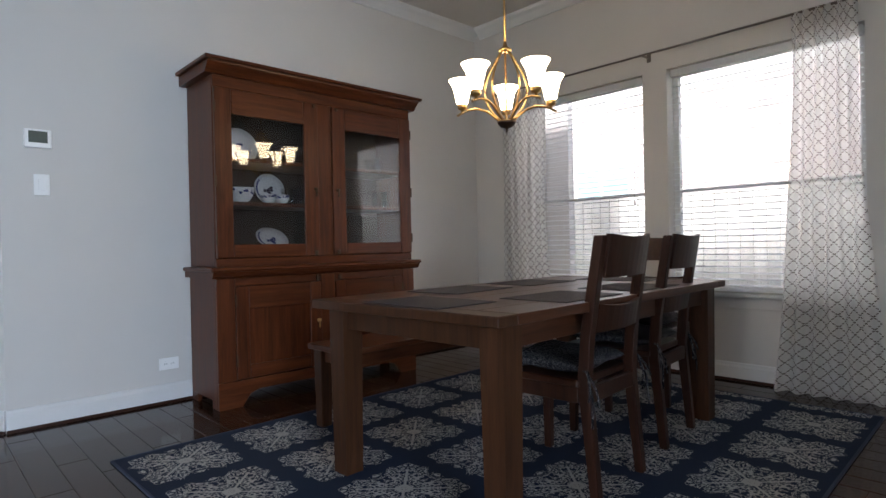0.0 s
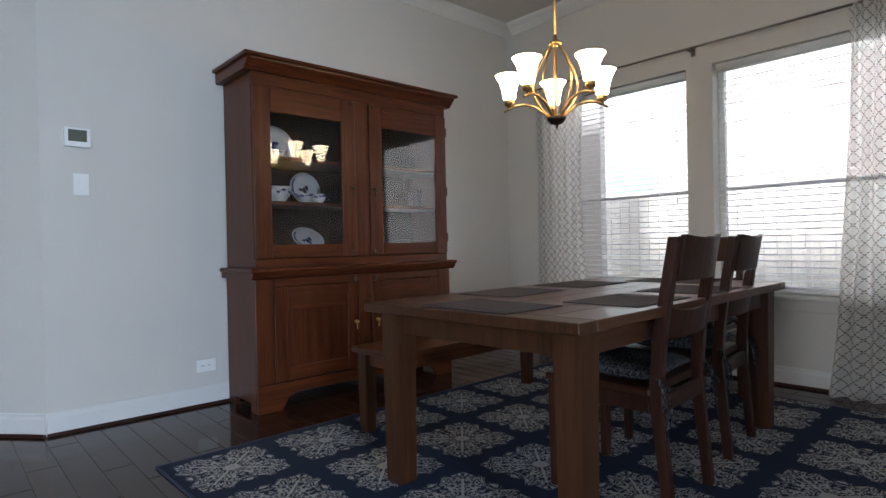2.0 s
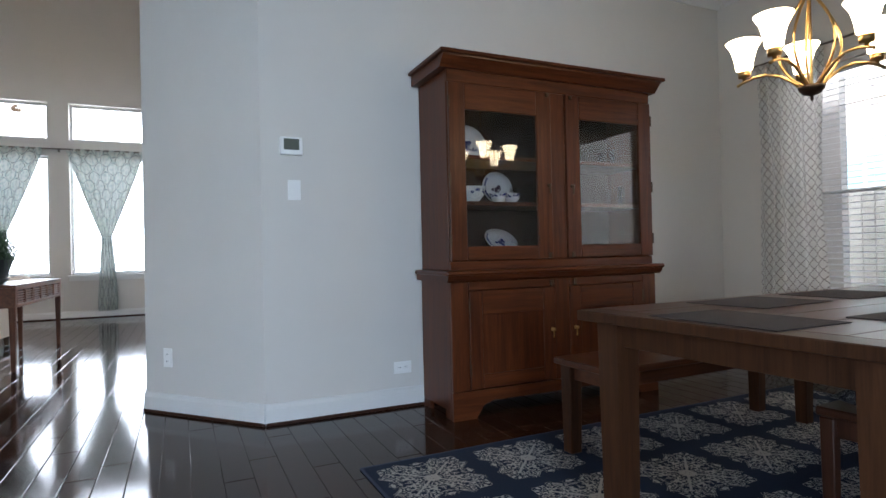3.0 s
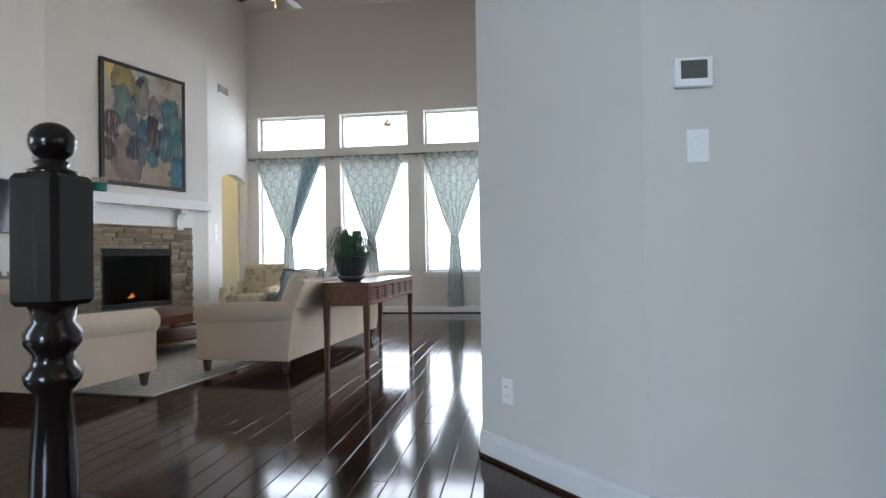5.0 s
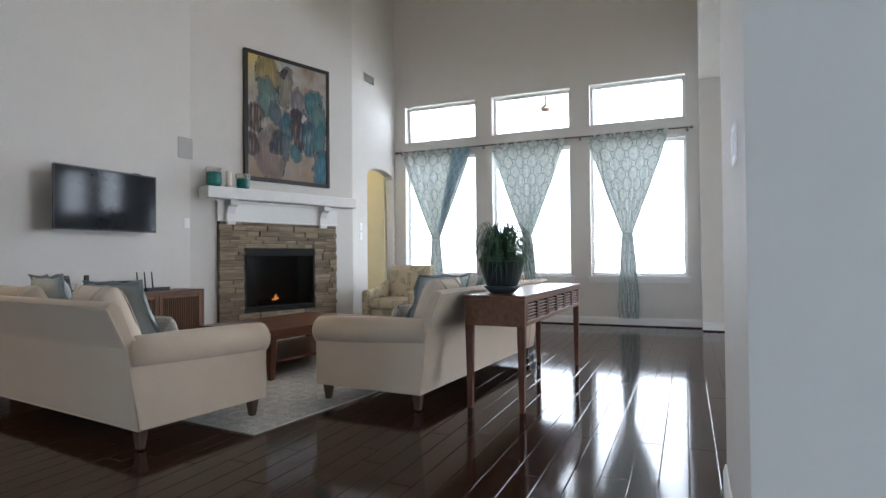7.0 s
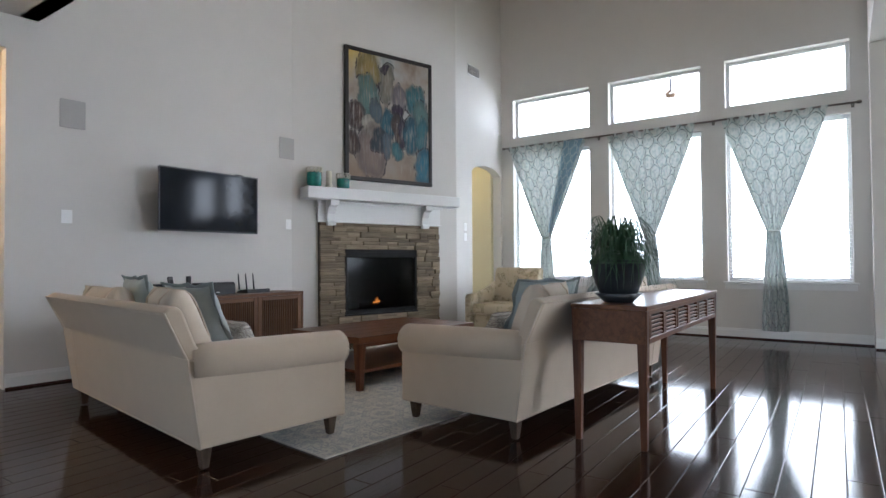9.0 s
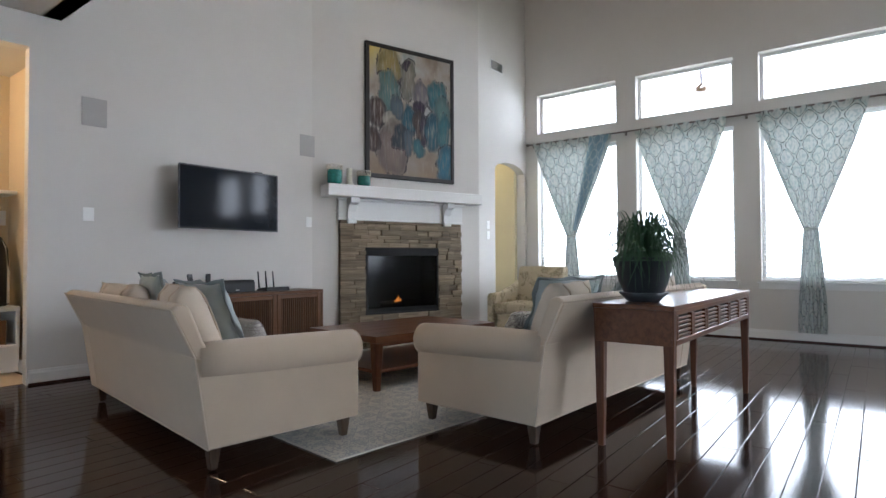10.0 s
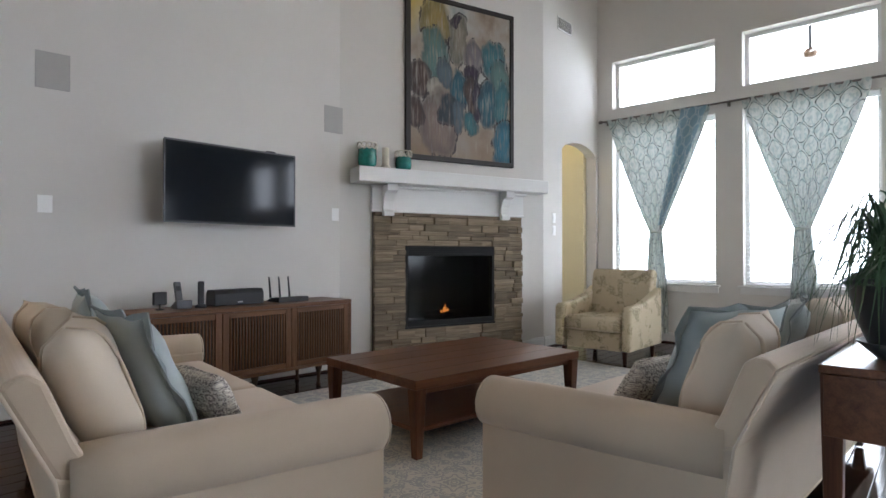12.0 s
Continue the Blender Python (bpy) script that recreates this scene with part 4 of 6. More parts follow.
def hutch():
    X0, X1, YF, YB = 1.61, 3.16, 4.90, Y_HUTCH - 0.022
    t = thing("hutch", pose(X0, YF, 0), "tall reddish-brown wooden hutch with two glazed doors over two panelled doors", "hutch")
    W, D = X1 - X0, YB - YF
    P = lambda n, b, mt=HUTCH, lab="", par=None: part(n, b, mt, par or t, lab)
    # lower case
    P("side_panel", box(0, 0.028, 0.02, D, 0.05, 0.80, 0.003), HUTCH_V)
    P("side_panel", box(W - 0.028, W, 0.02, D, 0.05, 0.80, 0.003), HUTCH_V)
    # The back board carries the shade of the case in its darker wood.
    P("back_panel", box(0.028, W - 0.028, D - 0.02, D, 0.12, 2.02), HUTCH_SHADE)
    P("bottom_board", box(0.028, W - 0.028, 0.02, D - 0.02, 0.12, 0.145), HUTCH)
    for x0, x1 in ((0, 0.115), (W - 0.115, W), (W / 2 - 0.055, W / 2 + 0.055)):
        P("stile", box(x0, x1, 0, 0.0195, 0.165, 0.795, 0.003), HUTCH_V)
    P("top_rail", box(0.116, W / 2 - 0.056, 0, 0.0195, 0.745, 0.795, 0.003))
    P("top_rail", box(W / 2 + 0.056, W - 0.116, 0, 0.0195, 0.745, 0.795, 0.003))
    # bracket feet and scalloped apron
    out = [(0, 0), (0.15, 0), (0.165, 0.03), (0.20, 0.075), (0.26, 0.095), (W - 0.26, 0.095), (W - 0.20, 0.075), (W - 0.165, 0.03), (W - 0.15, 0), (W, 0), (W, 0.163), (0, 0.163)]
    b = bmesh.new()
    f = [b.verts.new((x, -0.004, z)) for x, z in out]
    k = [b.verts.new((x, 0.018, z)) for x, z in out]
    for i in range(len(out)):
        b.faces.new((f[i], f[(i + 1) % len(out)], k[(i + 1) % len(out)], k[i]))
    b.faces.new(f)
    b.faces.new(k[::-1])
    bmesh.ops.recalc_face_normals(b, faces=list(b.faces))
    P("apron", b)
    for x0, x1 in ((0, 0.026), (W - 0.026, W)):
        P("foot", box(x0, x1, 0.02, 0.10, 0, 0.05, 0.003), HUTCH_V)
        P("foot", box(x0, x1, D - 0.10, D, 0, 0.05, 0.003), HUTCH_V)
    # lower doors
    for s, (x0, x1) in enumerate(((0.118, W / 2 - 0.058), (W / 2 + 0.058, W - 0.118))):
        d = P("door", box(x0, x0 + 0.085, -0.004, 0.018, 0.168, 0.742, 0.003), HUTCH_V, "panelled lower door")
        P("stile", box(x1 - 0.085, x1, -0.004, 0.018, 0.168, 0.742, 0.003), HUTCH_V, par=d)
        P("rail", box(x0 + 0.086, x1 - 0.086, -0.003, 0.017, 0.60, 0.741, 0.003), par=d)
        P("rail", box(x0 + 0.086, x1 - 0.086, -0.003, 0.017, 0.169, 0.25, 0.003), par=d)
        P("panel", box(x0 + 0.086, x1 - 0.086, 0.008, 0.016, 0.25, 0.60), HUTCH_V, par=d)
        kx = x1 - 0.03 if s == 0 else x0 + 0.03
        P("pull", lathe([(0.004, 0), (0.013, 0.006), (0.007, 0.02), (0.012, 0.028), (0.003, 0.034)], 10), BRASS, "small brass drop pull", d).matrix_local = pose(kx, -0.004, 0.48, 90, 0, 0)
        P("drop", box(kx - 0.004, kx + 0.004, -0.03, -0.022, 0.43, 0.48, 0.002), BRASS, par=d)
        P("turn_latch", box(kx - 0.012, kx + 0.012, -0.02, -0.005, 0.745, 0.785, 0.004), BRONZE, par=d)
        hx = x0 if s == 0 else x1
        for z in (0.25, 0.62):
            P("hinge", box(hx - 0.006, hx + 0.006, -0.008, -0.0045, z, z + 0.07, 0.001), BRONZE, par=d)
    # waist shelf
    P("waist_board", box(-0.045, W + 0.045, -0.05, D, 0.835, 0.862, 0.008), HUTCH, "overhanging waist shelf")
    P("waist_moulding", prism([(-0.04, 0.834), (-0.03, 0.81), (-0.012, 0.797), (D, 0.797), (D, 0.834)], -0.03, W + 0.03), HUTCH)
    # upper case
    P("side_panel", box(0.008, 0.034, 0.03, D, 0.863, 2.03, 0.003), HUTCH_V)
    P("side_panel", box(W - 0.034, W - 0.008, 0.03, D, 0.863, 2.03, 0.003), HUTCH_V)
    P("rail", box(0.008, W - 0.008, 0.012, 0.03, 0.863, 0.915, 0.003))
    P("rail", box(0.008, W - 0.008, 0.012, 0.03, 1.955, 2.03, 0.003))
    P("stile", box(W / 2 - 0.055, W / 2 + 0.055, 0.0125, 0.03, 0.916, 1.954, 0.003), HUTCH_V)
    P("top_board", box(0.034, W - 0.034, 0.03, D - 0.02, 2.005, 2.029))
    # shelves
    for z in (1.258, 1.535):
        P("shelf", box(0.035, W - 0.035, 0.06, D - 0.021, z - 0.012, z + 0.012, 0.003))
    P("shelf", box(0.035, W - 0.035, 0.034, D - 0.021, 0.93, 0.95))
    # glazed doors
    for s, (x0, x1) in enumerate(((0.012, W / 2 - 0.058), (W / 2 + 0.058, W - 0.012))):
        d = P("door", box(x0, x0 + 0.105, 0.0, 0.022, 0.918, 1.952, 0.003), HUTCH_V, "glazed upper door")
        P("stile", box(x1 - 0.105, x1, 0.0, 0.022, 0.918, 1.952, 0.003), HUTCH_V, par=d)
        P("rail", box(x0 + 0.106, x1 - 0.106, 0.001, 0.021, 1.80, 1.951, 0.003), par=d)
        P("rail", box(x0 + 0.106, x1 - 0.106, 0.001, 0.021, 0.919, 1.00, 0.003), par=d)
        g = P("pane", box(x0 + 0.106, x1 - 0.106, 0.009, 0.012, 1.00, 1.80), PANE, par=d)
        g.visible_shadow = False
        kx = x1 - 0.03 if s == 0 else x0 + 0.03
        P("latch", lathe([(0.004, 0), (0.012, 0.005), (0.006, 0.016), (0.011, 0.024), (0.003, 0.03)], 10), BRONZE, "small dark latch", d).matrix_local = pose(kx, 0.0, 1.37, 90, 0, 0)
        P("drop", box(kx - 0.005, kx + 0.005, -0.028, -0.018, 1.32, 1.37, 0.002), BRONZE, par=d)
        P("turn_latch", box(kx - 0.011, kx + 0.011, -0.014, -0.001, 0.92, 0.955, 0.004), BRONZE, par=d)
        P("turn_latch", box(kx - 0.011, kx + 0.011, -0.014, -0.001, 1.92, 1.945, 0.004), BRONZE, par=d)
        hx = x0 if s == 0 else x1
        for z in (1.0, 1.35, 1.8):
            P("hinge", box(hx - 0.006, hx + 0.006, -0.004, -0.0005, z, z + 0.07, 0.001), BRONZE, par=d)
    # cornice
    P("cornice", prism([(0.0, 2.03), (-0.008, 2.04), (-0.03, 2.065), (-0.052, 2.085), (-0.055, 2.095), (D, 2.095), (D, 2.03)], -0.04, W + 0.04), HUTCH, "moulded cornice")
    P("cornice_top", box(-0.062, W + 0.062, -0.075, D, 2.096, 2.118, 0.004), HUTCH)
    return t


hutch()
HX, HY = 1.61, 4.90


def plate(r, m, label, motif=COBALT):
    t = thing("plate", m, label, "plate")
    part("dish", lathe([(0.4 * r, 0), (0.6 * r, 0.004), (r, 0.022), (r, 0.026), (0.6 * r, 0.009), (0.05 * r, 0.006)], 36), CHINA, t, smooth=True)
    rnd = random.Random(int(r * 1000))
    b = bmesh.new()
    for _ in range(9):
        a, q = rnd.random() * 6.28, rnd.random() * 0.30 * r
        mm = Matrix.Translation((q * math.cos(a), q * math.sin(a), 0.0085))
        bmesh.ops.create_circle(b, cap_ends=True, radius=r * (0.05 + 0.07 * rnd.random()), segments=10, matrix=mm)
    part("motif", b, motif, t, "dark flower motif")
    b = bmesh.new()
    for k in range(12):
        a = k * 0.17 + 2.4
        mm = Matrix.Translation((0.84 * r * math.cos(a), 0.84 * r * math.sin(a), 0.0205))
        bmesh.ops.create_circle(b, cap_ends=True, radius=r * (0.05 + 0.03 * rnd.random()), segments=8, matrix=mm @ pose(0, 0, 0.001))
    part("rim_motif", b, COBALT, t, "blue berries on the rim")


def bowl(r, h, m, label):
    t = thing("bowl", m, label, "bowl")
    part("body", lathe([(0.45 * r, 0), (0.5 * r, 0.01), (0.82 * r, 0.45 * h), (r, h), (0.96 * r, h), (0.78 * r, 0.47 * h), (0.3 * r, 0.03)], 32), CHINA, t, smooth=True)
    b = bmesh.new()
    rnd = random.Random(int(r * 991))
    for k in range(40):
        a, z = rnd.random() * 6.28, h * (0.62 + 0.33 * rnd.random())
        q = r * (0.82 + 0.18 * (z / h - 0.45) / 0.55) + 0.0015
        mm = Matrix.Translation((q * math.cos(a), q * math.sin(a), z)) @ Euler((0, radians(90), a)).to_matrix().to_4x4()
        bmesh.ops.create_circle(b, cap_ends=True, radius=0.1 * h * (0.6 + 0.6 * rnd.random()), segments=8, matrix=mm)
    part("rim_motif", b, COBALT, t, "blue berry border")


def tumbler(m, h=0.12, r=0.03):
    solo("drinking_glass", lathe([(r * 0.8, 0), (r * 0.85, 0.004), (r, h), (r - 0.002, h), (r * 0.8, 0.008), (0.002, 0.008)], 20), CLEAR, "clear drinking glass on a hutch shelf", "glass", m, True, "glasses in the hutch")


plate(0.115, pose(HX + 0.545, HY + 0.40, 1.272 + 0.115, 76, 0, 0), "white plate with a dark flower, leaning on the shelf", PLUM)
plate(0.115, pose(HX + 0.53, HY + 0.34, 0.951 + 0.075, 42, 0, 0), "white plate with a blue berry rim, leaning in the hutch")
plate(0.13, pose(HX + 0.33, HY + 0.40, 1.548 + 0.125, 76, 0, 0), "white plate with a blue berry rim on the upper shelf")
bowl(0.09, 0.10, pose(HX + 0.255, HY + 0.20, 1.271), "white serving bowl with blue berry border")
bowl(0.055, 0.065, pose(HX + 0.44, HY + 0.19, 1.271), "small white bowl with blue berry border")
bowl(0.055, 0.065, pose(HX + 0.545, HY + 0.20, 1.271), "small white bowl with blue berry border")
bowl(0.05, 0.06, pose(HX + 0.27, HY + 0.2, 1.548), "small white bowl on the upper shelf")
for k in range(3):
    tumbler(pose(HX + 0.62, HY + 0.12 + 0.085 * k, 1.271))
    tumbler(pose(HX + 0.685, HY + 0.12 + 0.09 * k, 1.271), 0.15, 0.026)
    tumbler(pose(HX + 0.52 + 0.065 * k, HY + 0.25, 1.548), 0.10, 0.028)
tumbler(pose(HX + 0.66, HY + 0.2, 0.951), 0.13)
for k in range(5):
    tumbler(pose(HX + 1.36 + 0.03 * (k % 2), HY + 0.10 + 0.06 * k, 1.271), 0.13)
    tumbler(pose(HX + 1.30 + 0.03 * (k % 2), HY + 0.10 + 0.06 * k, 1.548), 0.11)

# ---- dining table, bench, chairs ----
T_TURN = 2.0


def dining_table():
    L, W, H = 1.95, 1.02, 0.742
    t = thing("dining_table", pose(1.55, 2.62, 0.008, 0, 0, T_TURN), "dark wooden dining table with square legs on a blue rug", "table")
    n = 6
    for i in range(n):
        part("plank", box(0.10, L - 0.10, i * W / n + 0.0006, (i + 1) * W / n - 0.0006, H - 0.036, H, 0.002), TABLE, t)
    for x0, x1 in ((0, 0.099), (L - 0.099, L)):
        part("breadboard_end", box(x0, x1, 0, W, H - 0.036, H, 0.003), TABLE_V, t)
    part("apron", box(0.11, L - 0.11, 0.07, 0.092, H - 0.125, H - 0.037, 0.002), TABLE, t)
    part("apron", box(0.11, L - 0.11, W - 0.092, W - 0.07, H - 0.125, H - 0.037, 0.002), TABLE, t)
    part("apron", box(0.09, 0.112, 0.10, W - 0.10, H - 0.125, H - 0.037, 0.002), TABLE_V, t)
    part("apron", box(L - 0.112, L - 0.09, 0.10, W - 0.10, H - 0.125, H - 0.037, 0.002), TABLE_V, t)
    for x in (0.115, L - 0.115):
        for y in (0.085, W - 0.085):
            part("leg", taper(0.086, 0.086, 0.10, 0.10, H - 0.037, 0), TABLE_V, t, at=pose(x, y, 0))


dining_table()
TM = pose(1.55, 2.62, 0.751, 0, 0, T_TURN)


def placemat(x, y, turn):
    b = bmesh.new()
    w, d = 0.43, 0.31
    box(-w / 2, w / 2, -d / 2, d / 2, 0, 0.003, 0.001, bm=b)
    solo("placemat", b, MAT, "dark woven placemat lying on the table", "placemat", TM @ pose(x, y, 0, 0, 0, turn), group="placemats on the table")


for x, y, a in ((0.19, 0.50, 88), (0.66, 0.20, 0), (0.70, 0.80, 3), (1.28, 0.80, 0), (1.24, 0.20, 1), (1.75, 0.5, 90)):
    placemat(x, y, a)


def bench():
    t = thing("bench", pose(1.86, 3.86, 0.008, 0, 0, T_TURN), "dark wooden dining bench beside the table", "bench")
    L, W, H = 1.45, 0.37, 0.45
    part("seat", box(-0.02, L, 0, W, H - 0.03, H, 0.004), TABLE, t)
    part("apron", box(0.08, L - 0.08, 0.05, 0.07, H - 0.10, H - 0.031, 0.002), TABLE, t)
    part("apron", box(0.08, L - 0.08, W - 0.07, W - 0.05, H - 0.10, H - 0.031, 0.002), TABLE, t)
    for x in (0.045, L - 0.045):
        for y in (0.05, W - 0.05):
            part("leg", taper(0.062, 0.062, 0.072, 0.072, H - 0.031, 0.004), TABLE_V, t, at=pose(x, y, 0))
        part("end_rail", box(x - 0.012, x + 0.012, 0.087, W - 0.087, H - 0.10, H - 0.031, 0.002), TABLE, t)


bench()


def dining_chair(m):
    """Front along +y; the back posts rake backwards above the seat."""
    t = thing("dining_chair", m, "dark wooden ladder-back dining chair, pushed under the table", "chair", "chairs at the dining table")
    S = 0.45
    for x in (-0.19, 0.19):
        prof = [(-0.005, 0), (0.03, 0), (0.045, 0.43), (0.03, 0.62), (-0.033, 0.985), (-0.070, 0.985), (-0.012, 0.60), (0.0, 0.43)]
        b = prism([(y - 0.235 - 0.03 * (z < 0.2), z) for y, z in prof], x - 0.02, x + 0.02, 0.004)
        part("back_post", b, CHAIR, t)
        part("leg", taper(0.034, 0.034, 0.042, 0.042, S - 0.03, 0.003), CHAIR, t, at=pose(x * 1.08, 0.20, 0))
        part("side_rail", box(x * 1.04 - 0.011, x * 1.04 + 0.011, -0.19, 0.18, S - 0.09, S - 0.03, 0.002), CHAIR, t)
    part("front_rail", box(-0.185, 0.185, 0.19, 0.212, S - 0.09, S - 0.03, 0.002), CHAIR, t)
    part("back_rail", box(-0.17, 0.17, -0.235, -0.213, S - 0.09, S - 0.03, 0.002), CHAIR, t)
    part("seat", box(-0.225, 0.225, -0.20, 0.235, S - 0.029, S, 0.006), CHAIR, t)
    for z0, z1, y in ((0.83, 0.99, -0.283), (0.625, 0.73, -0.243)):
        b = bmesh.new()
        n = 8
        rows = []
        for i in range(n + 1):
            u = -0.172 + 0.344 * i / n
            bow = -0.022 * (1 - (u / 0.172) ** 2)
            rise = 0.012 * (u / 0.172) ** 2
            lean = -0.17 * (z1 - z0)
            rows.append([b.verts.new((u, y + bow + 0.011, z0)), b.verts.new((u, y + bow - 0.009, z0)), b.verts.new((u, y + bow + lean - 0.009, z1 - 0.01 + rise)), b.verts.new((u, y + bow + lean + 0.011, z1 - 0.01 + rise))])
        for p, q in zip(rows, rows[1:]):
            for k in range(4):
                b.faces.new((p[k], p[(k + 1) % 4], q[(k + 1) % 4], q[k]))
        b.faces.new(rows[0])
        b.faces.new(rows[-1][::-1])
        bmesh.ops.recalc_face_normals(b, faces=list(b.faces))
        part("back_slat", b, CHAIR, t)
    return t


def seat_pad(m):
    t = thing("seat_cushion", m, "black and white leaf print seat cushion tied to a chair", "cushion", "seat cushions")
    b = cushion(0.42, 0.40, 0.07, 1.0, 5, 12, 0.02)
    bmesh.ops.rotate(b, cent=(0, 0, 0), matrix=Matrix.Rotation(radians(90), 3, "X"), verts=list(b.verts))
    part("pad", b, SEAT_PRINT, t, smooth=True, at=pose(0, 0, 0.036))
    for x in (-0.195, 0.195):
        for k, (dx, dz) in enumerate(((0.03, -0.16), (-0.025, -0.10), (0.055, -0.06))):
            s = 1 if x > 0 else -1
            part("tie", tube([(x, -0.19, 0.03), (x + s * 0.02, -0.235, 0.035), (x + s * (0.02 + dx * 0.6), -0.265, dz * 0.35), (x + s * (0.02 + dx), -0.27, dz)], 0.005, 6), SEAT_PRINT, t, smooth=True)


first = dining_chair(pose(2.27, 2.90, 0.008, 0, 0, 4))
spots = [(2.27, 2.90, 4), (2.96, 2.98, 6), (3.62, 3.22, 95)]
for x, y, a in spots[1:]:
    copy_thing(first, pose(x, y, 0.008, 0, 0, a))
for x, y, a in spots:
    seat_pad(pose(x, y, 0.458, 0, 0, a))


def rug(name, w, d, m, label, top, edge, thick=0.008):
    t = thing(name, m, label, "rug")
    part("carpet", box(0.012, w - 0.012, 0.012, d - 0.012, 0, thick), top, t)
    for b in ((0, w, 0, 0.0115), (0, w, d - 0.0115, d), (0, 0.0115, 0.012, d - 0.012), (w - 0.0115, w, 0.012, d - 0.012)):
        part("binding", box(*b, 0, thick + 0.001, 0.002), edge, t)


rug("area_rug", 3.05, 2.44, pose(0.98, 2.02, 0.0, 0, 0, 1.2), "blue rug with white damask scrollwork under the dining table", RUG, RUG_EDGE)
rug("area_rug", 2.75, 4.1, pose(-5.20, 7.40, 0.0, 0, 0, -6.5), "pale grey and cream trellis rug under the sofas", RUG2, RUG2_EDGE)


def chandelier():
    t = thing("chandelier", pose(2.62, 3.47, 1.595) @ Matrix.Scale(1.04, 4), "lit five-arm brass chandelier with frosted glass shades", "chandelier")
    part("finial", lathe([(0.002, -0.028), (0.006, -0.02), (0.006, -0.008), (0.03, 0.0), (0.046, 0.018), (0.05, 0.03), (0.02, 0.034)], 20), BRONZE, t, smooth=True)
    part("stem", tube([(0, 0, 0.03), (0, 0, 0.40)], 0.006, 8), BRASS, t)
    part("top_ring", lathe([(0.02, 0.385), (0.034, 0.39), (0.034, 0.40), (0.012, 0.415), (0.008, 0.44)], 16), BRASS, t, smooth=True)
    part("down_rod", tube([(0, 0, 0.43), (0, 0, (Z_LOW - 1.595) / 1.04 - 0.02)], 0.006, 8), BRASS, t, smooth=True)
    part("ceiling_canopy", lathe([(0.06, (Z_LOW - 1.595) / 1.04 - 0.001), (0.06, (Z_LOW - 1.595) / 1.04 - 0.012), (0.03, (Z_LOW - 1.595) / 1.04 - 0.03), (0.008, (Z_LOW - 1.595) / 1.04 - 0.035)], 20), BRASS, t, smooth=True)
    for k in range(5):
        a = radians(72 * k + 40)
        c, s = math.cos(a), math.sin(a)
        rib = [(0.02 + 0.095 * math.sin(math.pi * (q / 14) ** 0.85), 0.03 + 0.365 * q / 14) for q in range(15)]
        part("rib", tube([(r * c, r * s, z) for r, z in rib], 0.0055, 7), BRASS, t, smooth=True)
        arm = [(0.035, 0.03), (0.07, 0.065), (0.11, 0.095), (0.16, 0.113), (0.21, 0.112), (0.25, 0.10), (0.275, 0.088)]
        part("arm", tube([(r * c, r * s, z) for r, z in arm], 0.0065, 8), BRASS, t, smooth=True)
        at = pose(0.245 * c, 0.245 * s, 0.105)
        part("socket", lathe([(0.008, 0), (0.008, 0.012), (0.024, 0.014), (0.026, 0.04), (0.02, 0.042)], 16), BRASS, t, smooth=True, at=at)
        part("shade", lathe([(0.022, 0.043), (0.032, 0.05), (0.038, 0.09), (0.050, 0.135), (0.070, 0.168), (0.067, 0.168), (0.046, 0.135), (0.034, 0.09), (0.02, 0.05)], 24), SHADE, t, "lit frosted white glass shade", True, at)


chandelier()

# ---- wall fittings ----


def switch_plate(m, label, rockers=1, w=0.075, h=0.118):
    t = thing("light_switch", m, label, "light switch")
    part("plate", box(-w / 2, w / 2, -0.007, -0.001, -h / 2, h / 2, 0.002), PLASTIC, t)
    for k in range(rockers):
        x = (k - (rockers - 1) / 2) * 0.046
        part("rocker", box(x - 0.016, x + 0.016, -0.0105, -0.007, -0.033, 0.033, 0.0015), PLASTIC, t)


def outlet(m, label, flat=False):
    t = thing("wall_outlet", m, label, "outlet")
    w, h = (0.118, 0.075) if flat else (0.075, 0.118)
    part("plate", box(-w / 2, w / 2, -0.007, -0.001, -h / 2, h / 2, 0.002), PLASTIC, t)
    for s in (-0.021, 0.021):
        x, z = (s, 0) if flat else (0, s)
        part("socket", box(x - 0.016, x + 0.016, -0.009, -0.007, z - 0.014, z + 0.014, 0.002), PLASTIC, t)
        for q in (-0.006, 0.006):
            # Slots are thin near-black slips; the shade of the holes is painted.
            part("slot", box(x + q - 0.0012, x + q + 0.0012, -0.0095, -0.009, z - 0.004, z + 0.006), DARK, t)


def thermostat(m):
    t = thing("thermostat", m, "white wall thermostat with a grey display", "thermostat")
    part("housing", box(-0.064, 0.064, -0.03, -0.001, -0.052, 0.052, 0.006, seg=2), PLASTIC, t)
    part("display", box(-0.044, 0.044, -0.0312, -0.0302, -0.024, 0.040), LCD, t, "grey liquid crystal display")


HW = lambda x, z: pose(x, Y_HUTCH, z)
thermostat(HW(0.81, 1.61))
switch_plate(HW(0.825, 1.355), "white rocker light switch on the hall wall")
outlet(HW(1.475, 0.25), "white horizontal wall outlet beside the hutch", True)
CH = along(EDGE, BEND)
outlet(CH @ pose(0.20, 0, 0.35), "white wall outlet on the slanted wall")
TV = lambda y, z: pose(tv_x(y), y, z, 0, 0, TV_TURN)
switch_plate(TV(7.215, 1.427), "white double rocker switch on the living room wall", 1, 0.085)
switch_plate(TV(9.46, 1.46), "white rocker switch beside the television")
AR = lambda y, z: pose(FB[0], y, z, 0, 0, 90)
switch_plate(AR(12.10, 1.52), "white rocker switch beside the arch")
switch_plate(AR(12.10, 1.37), "white rocker switch beside the arch")
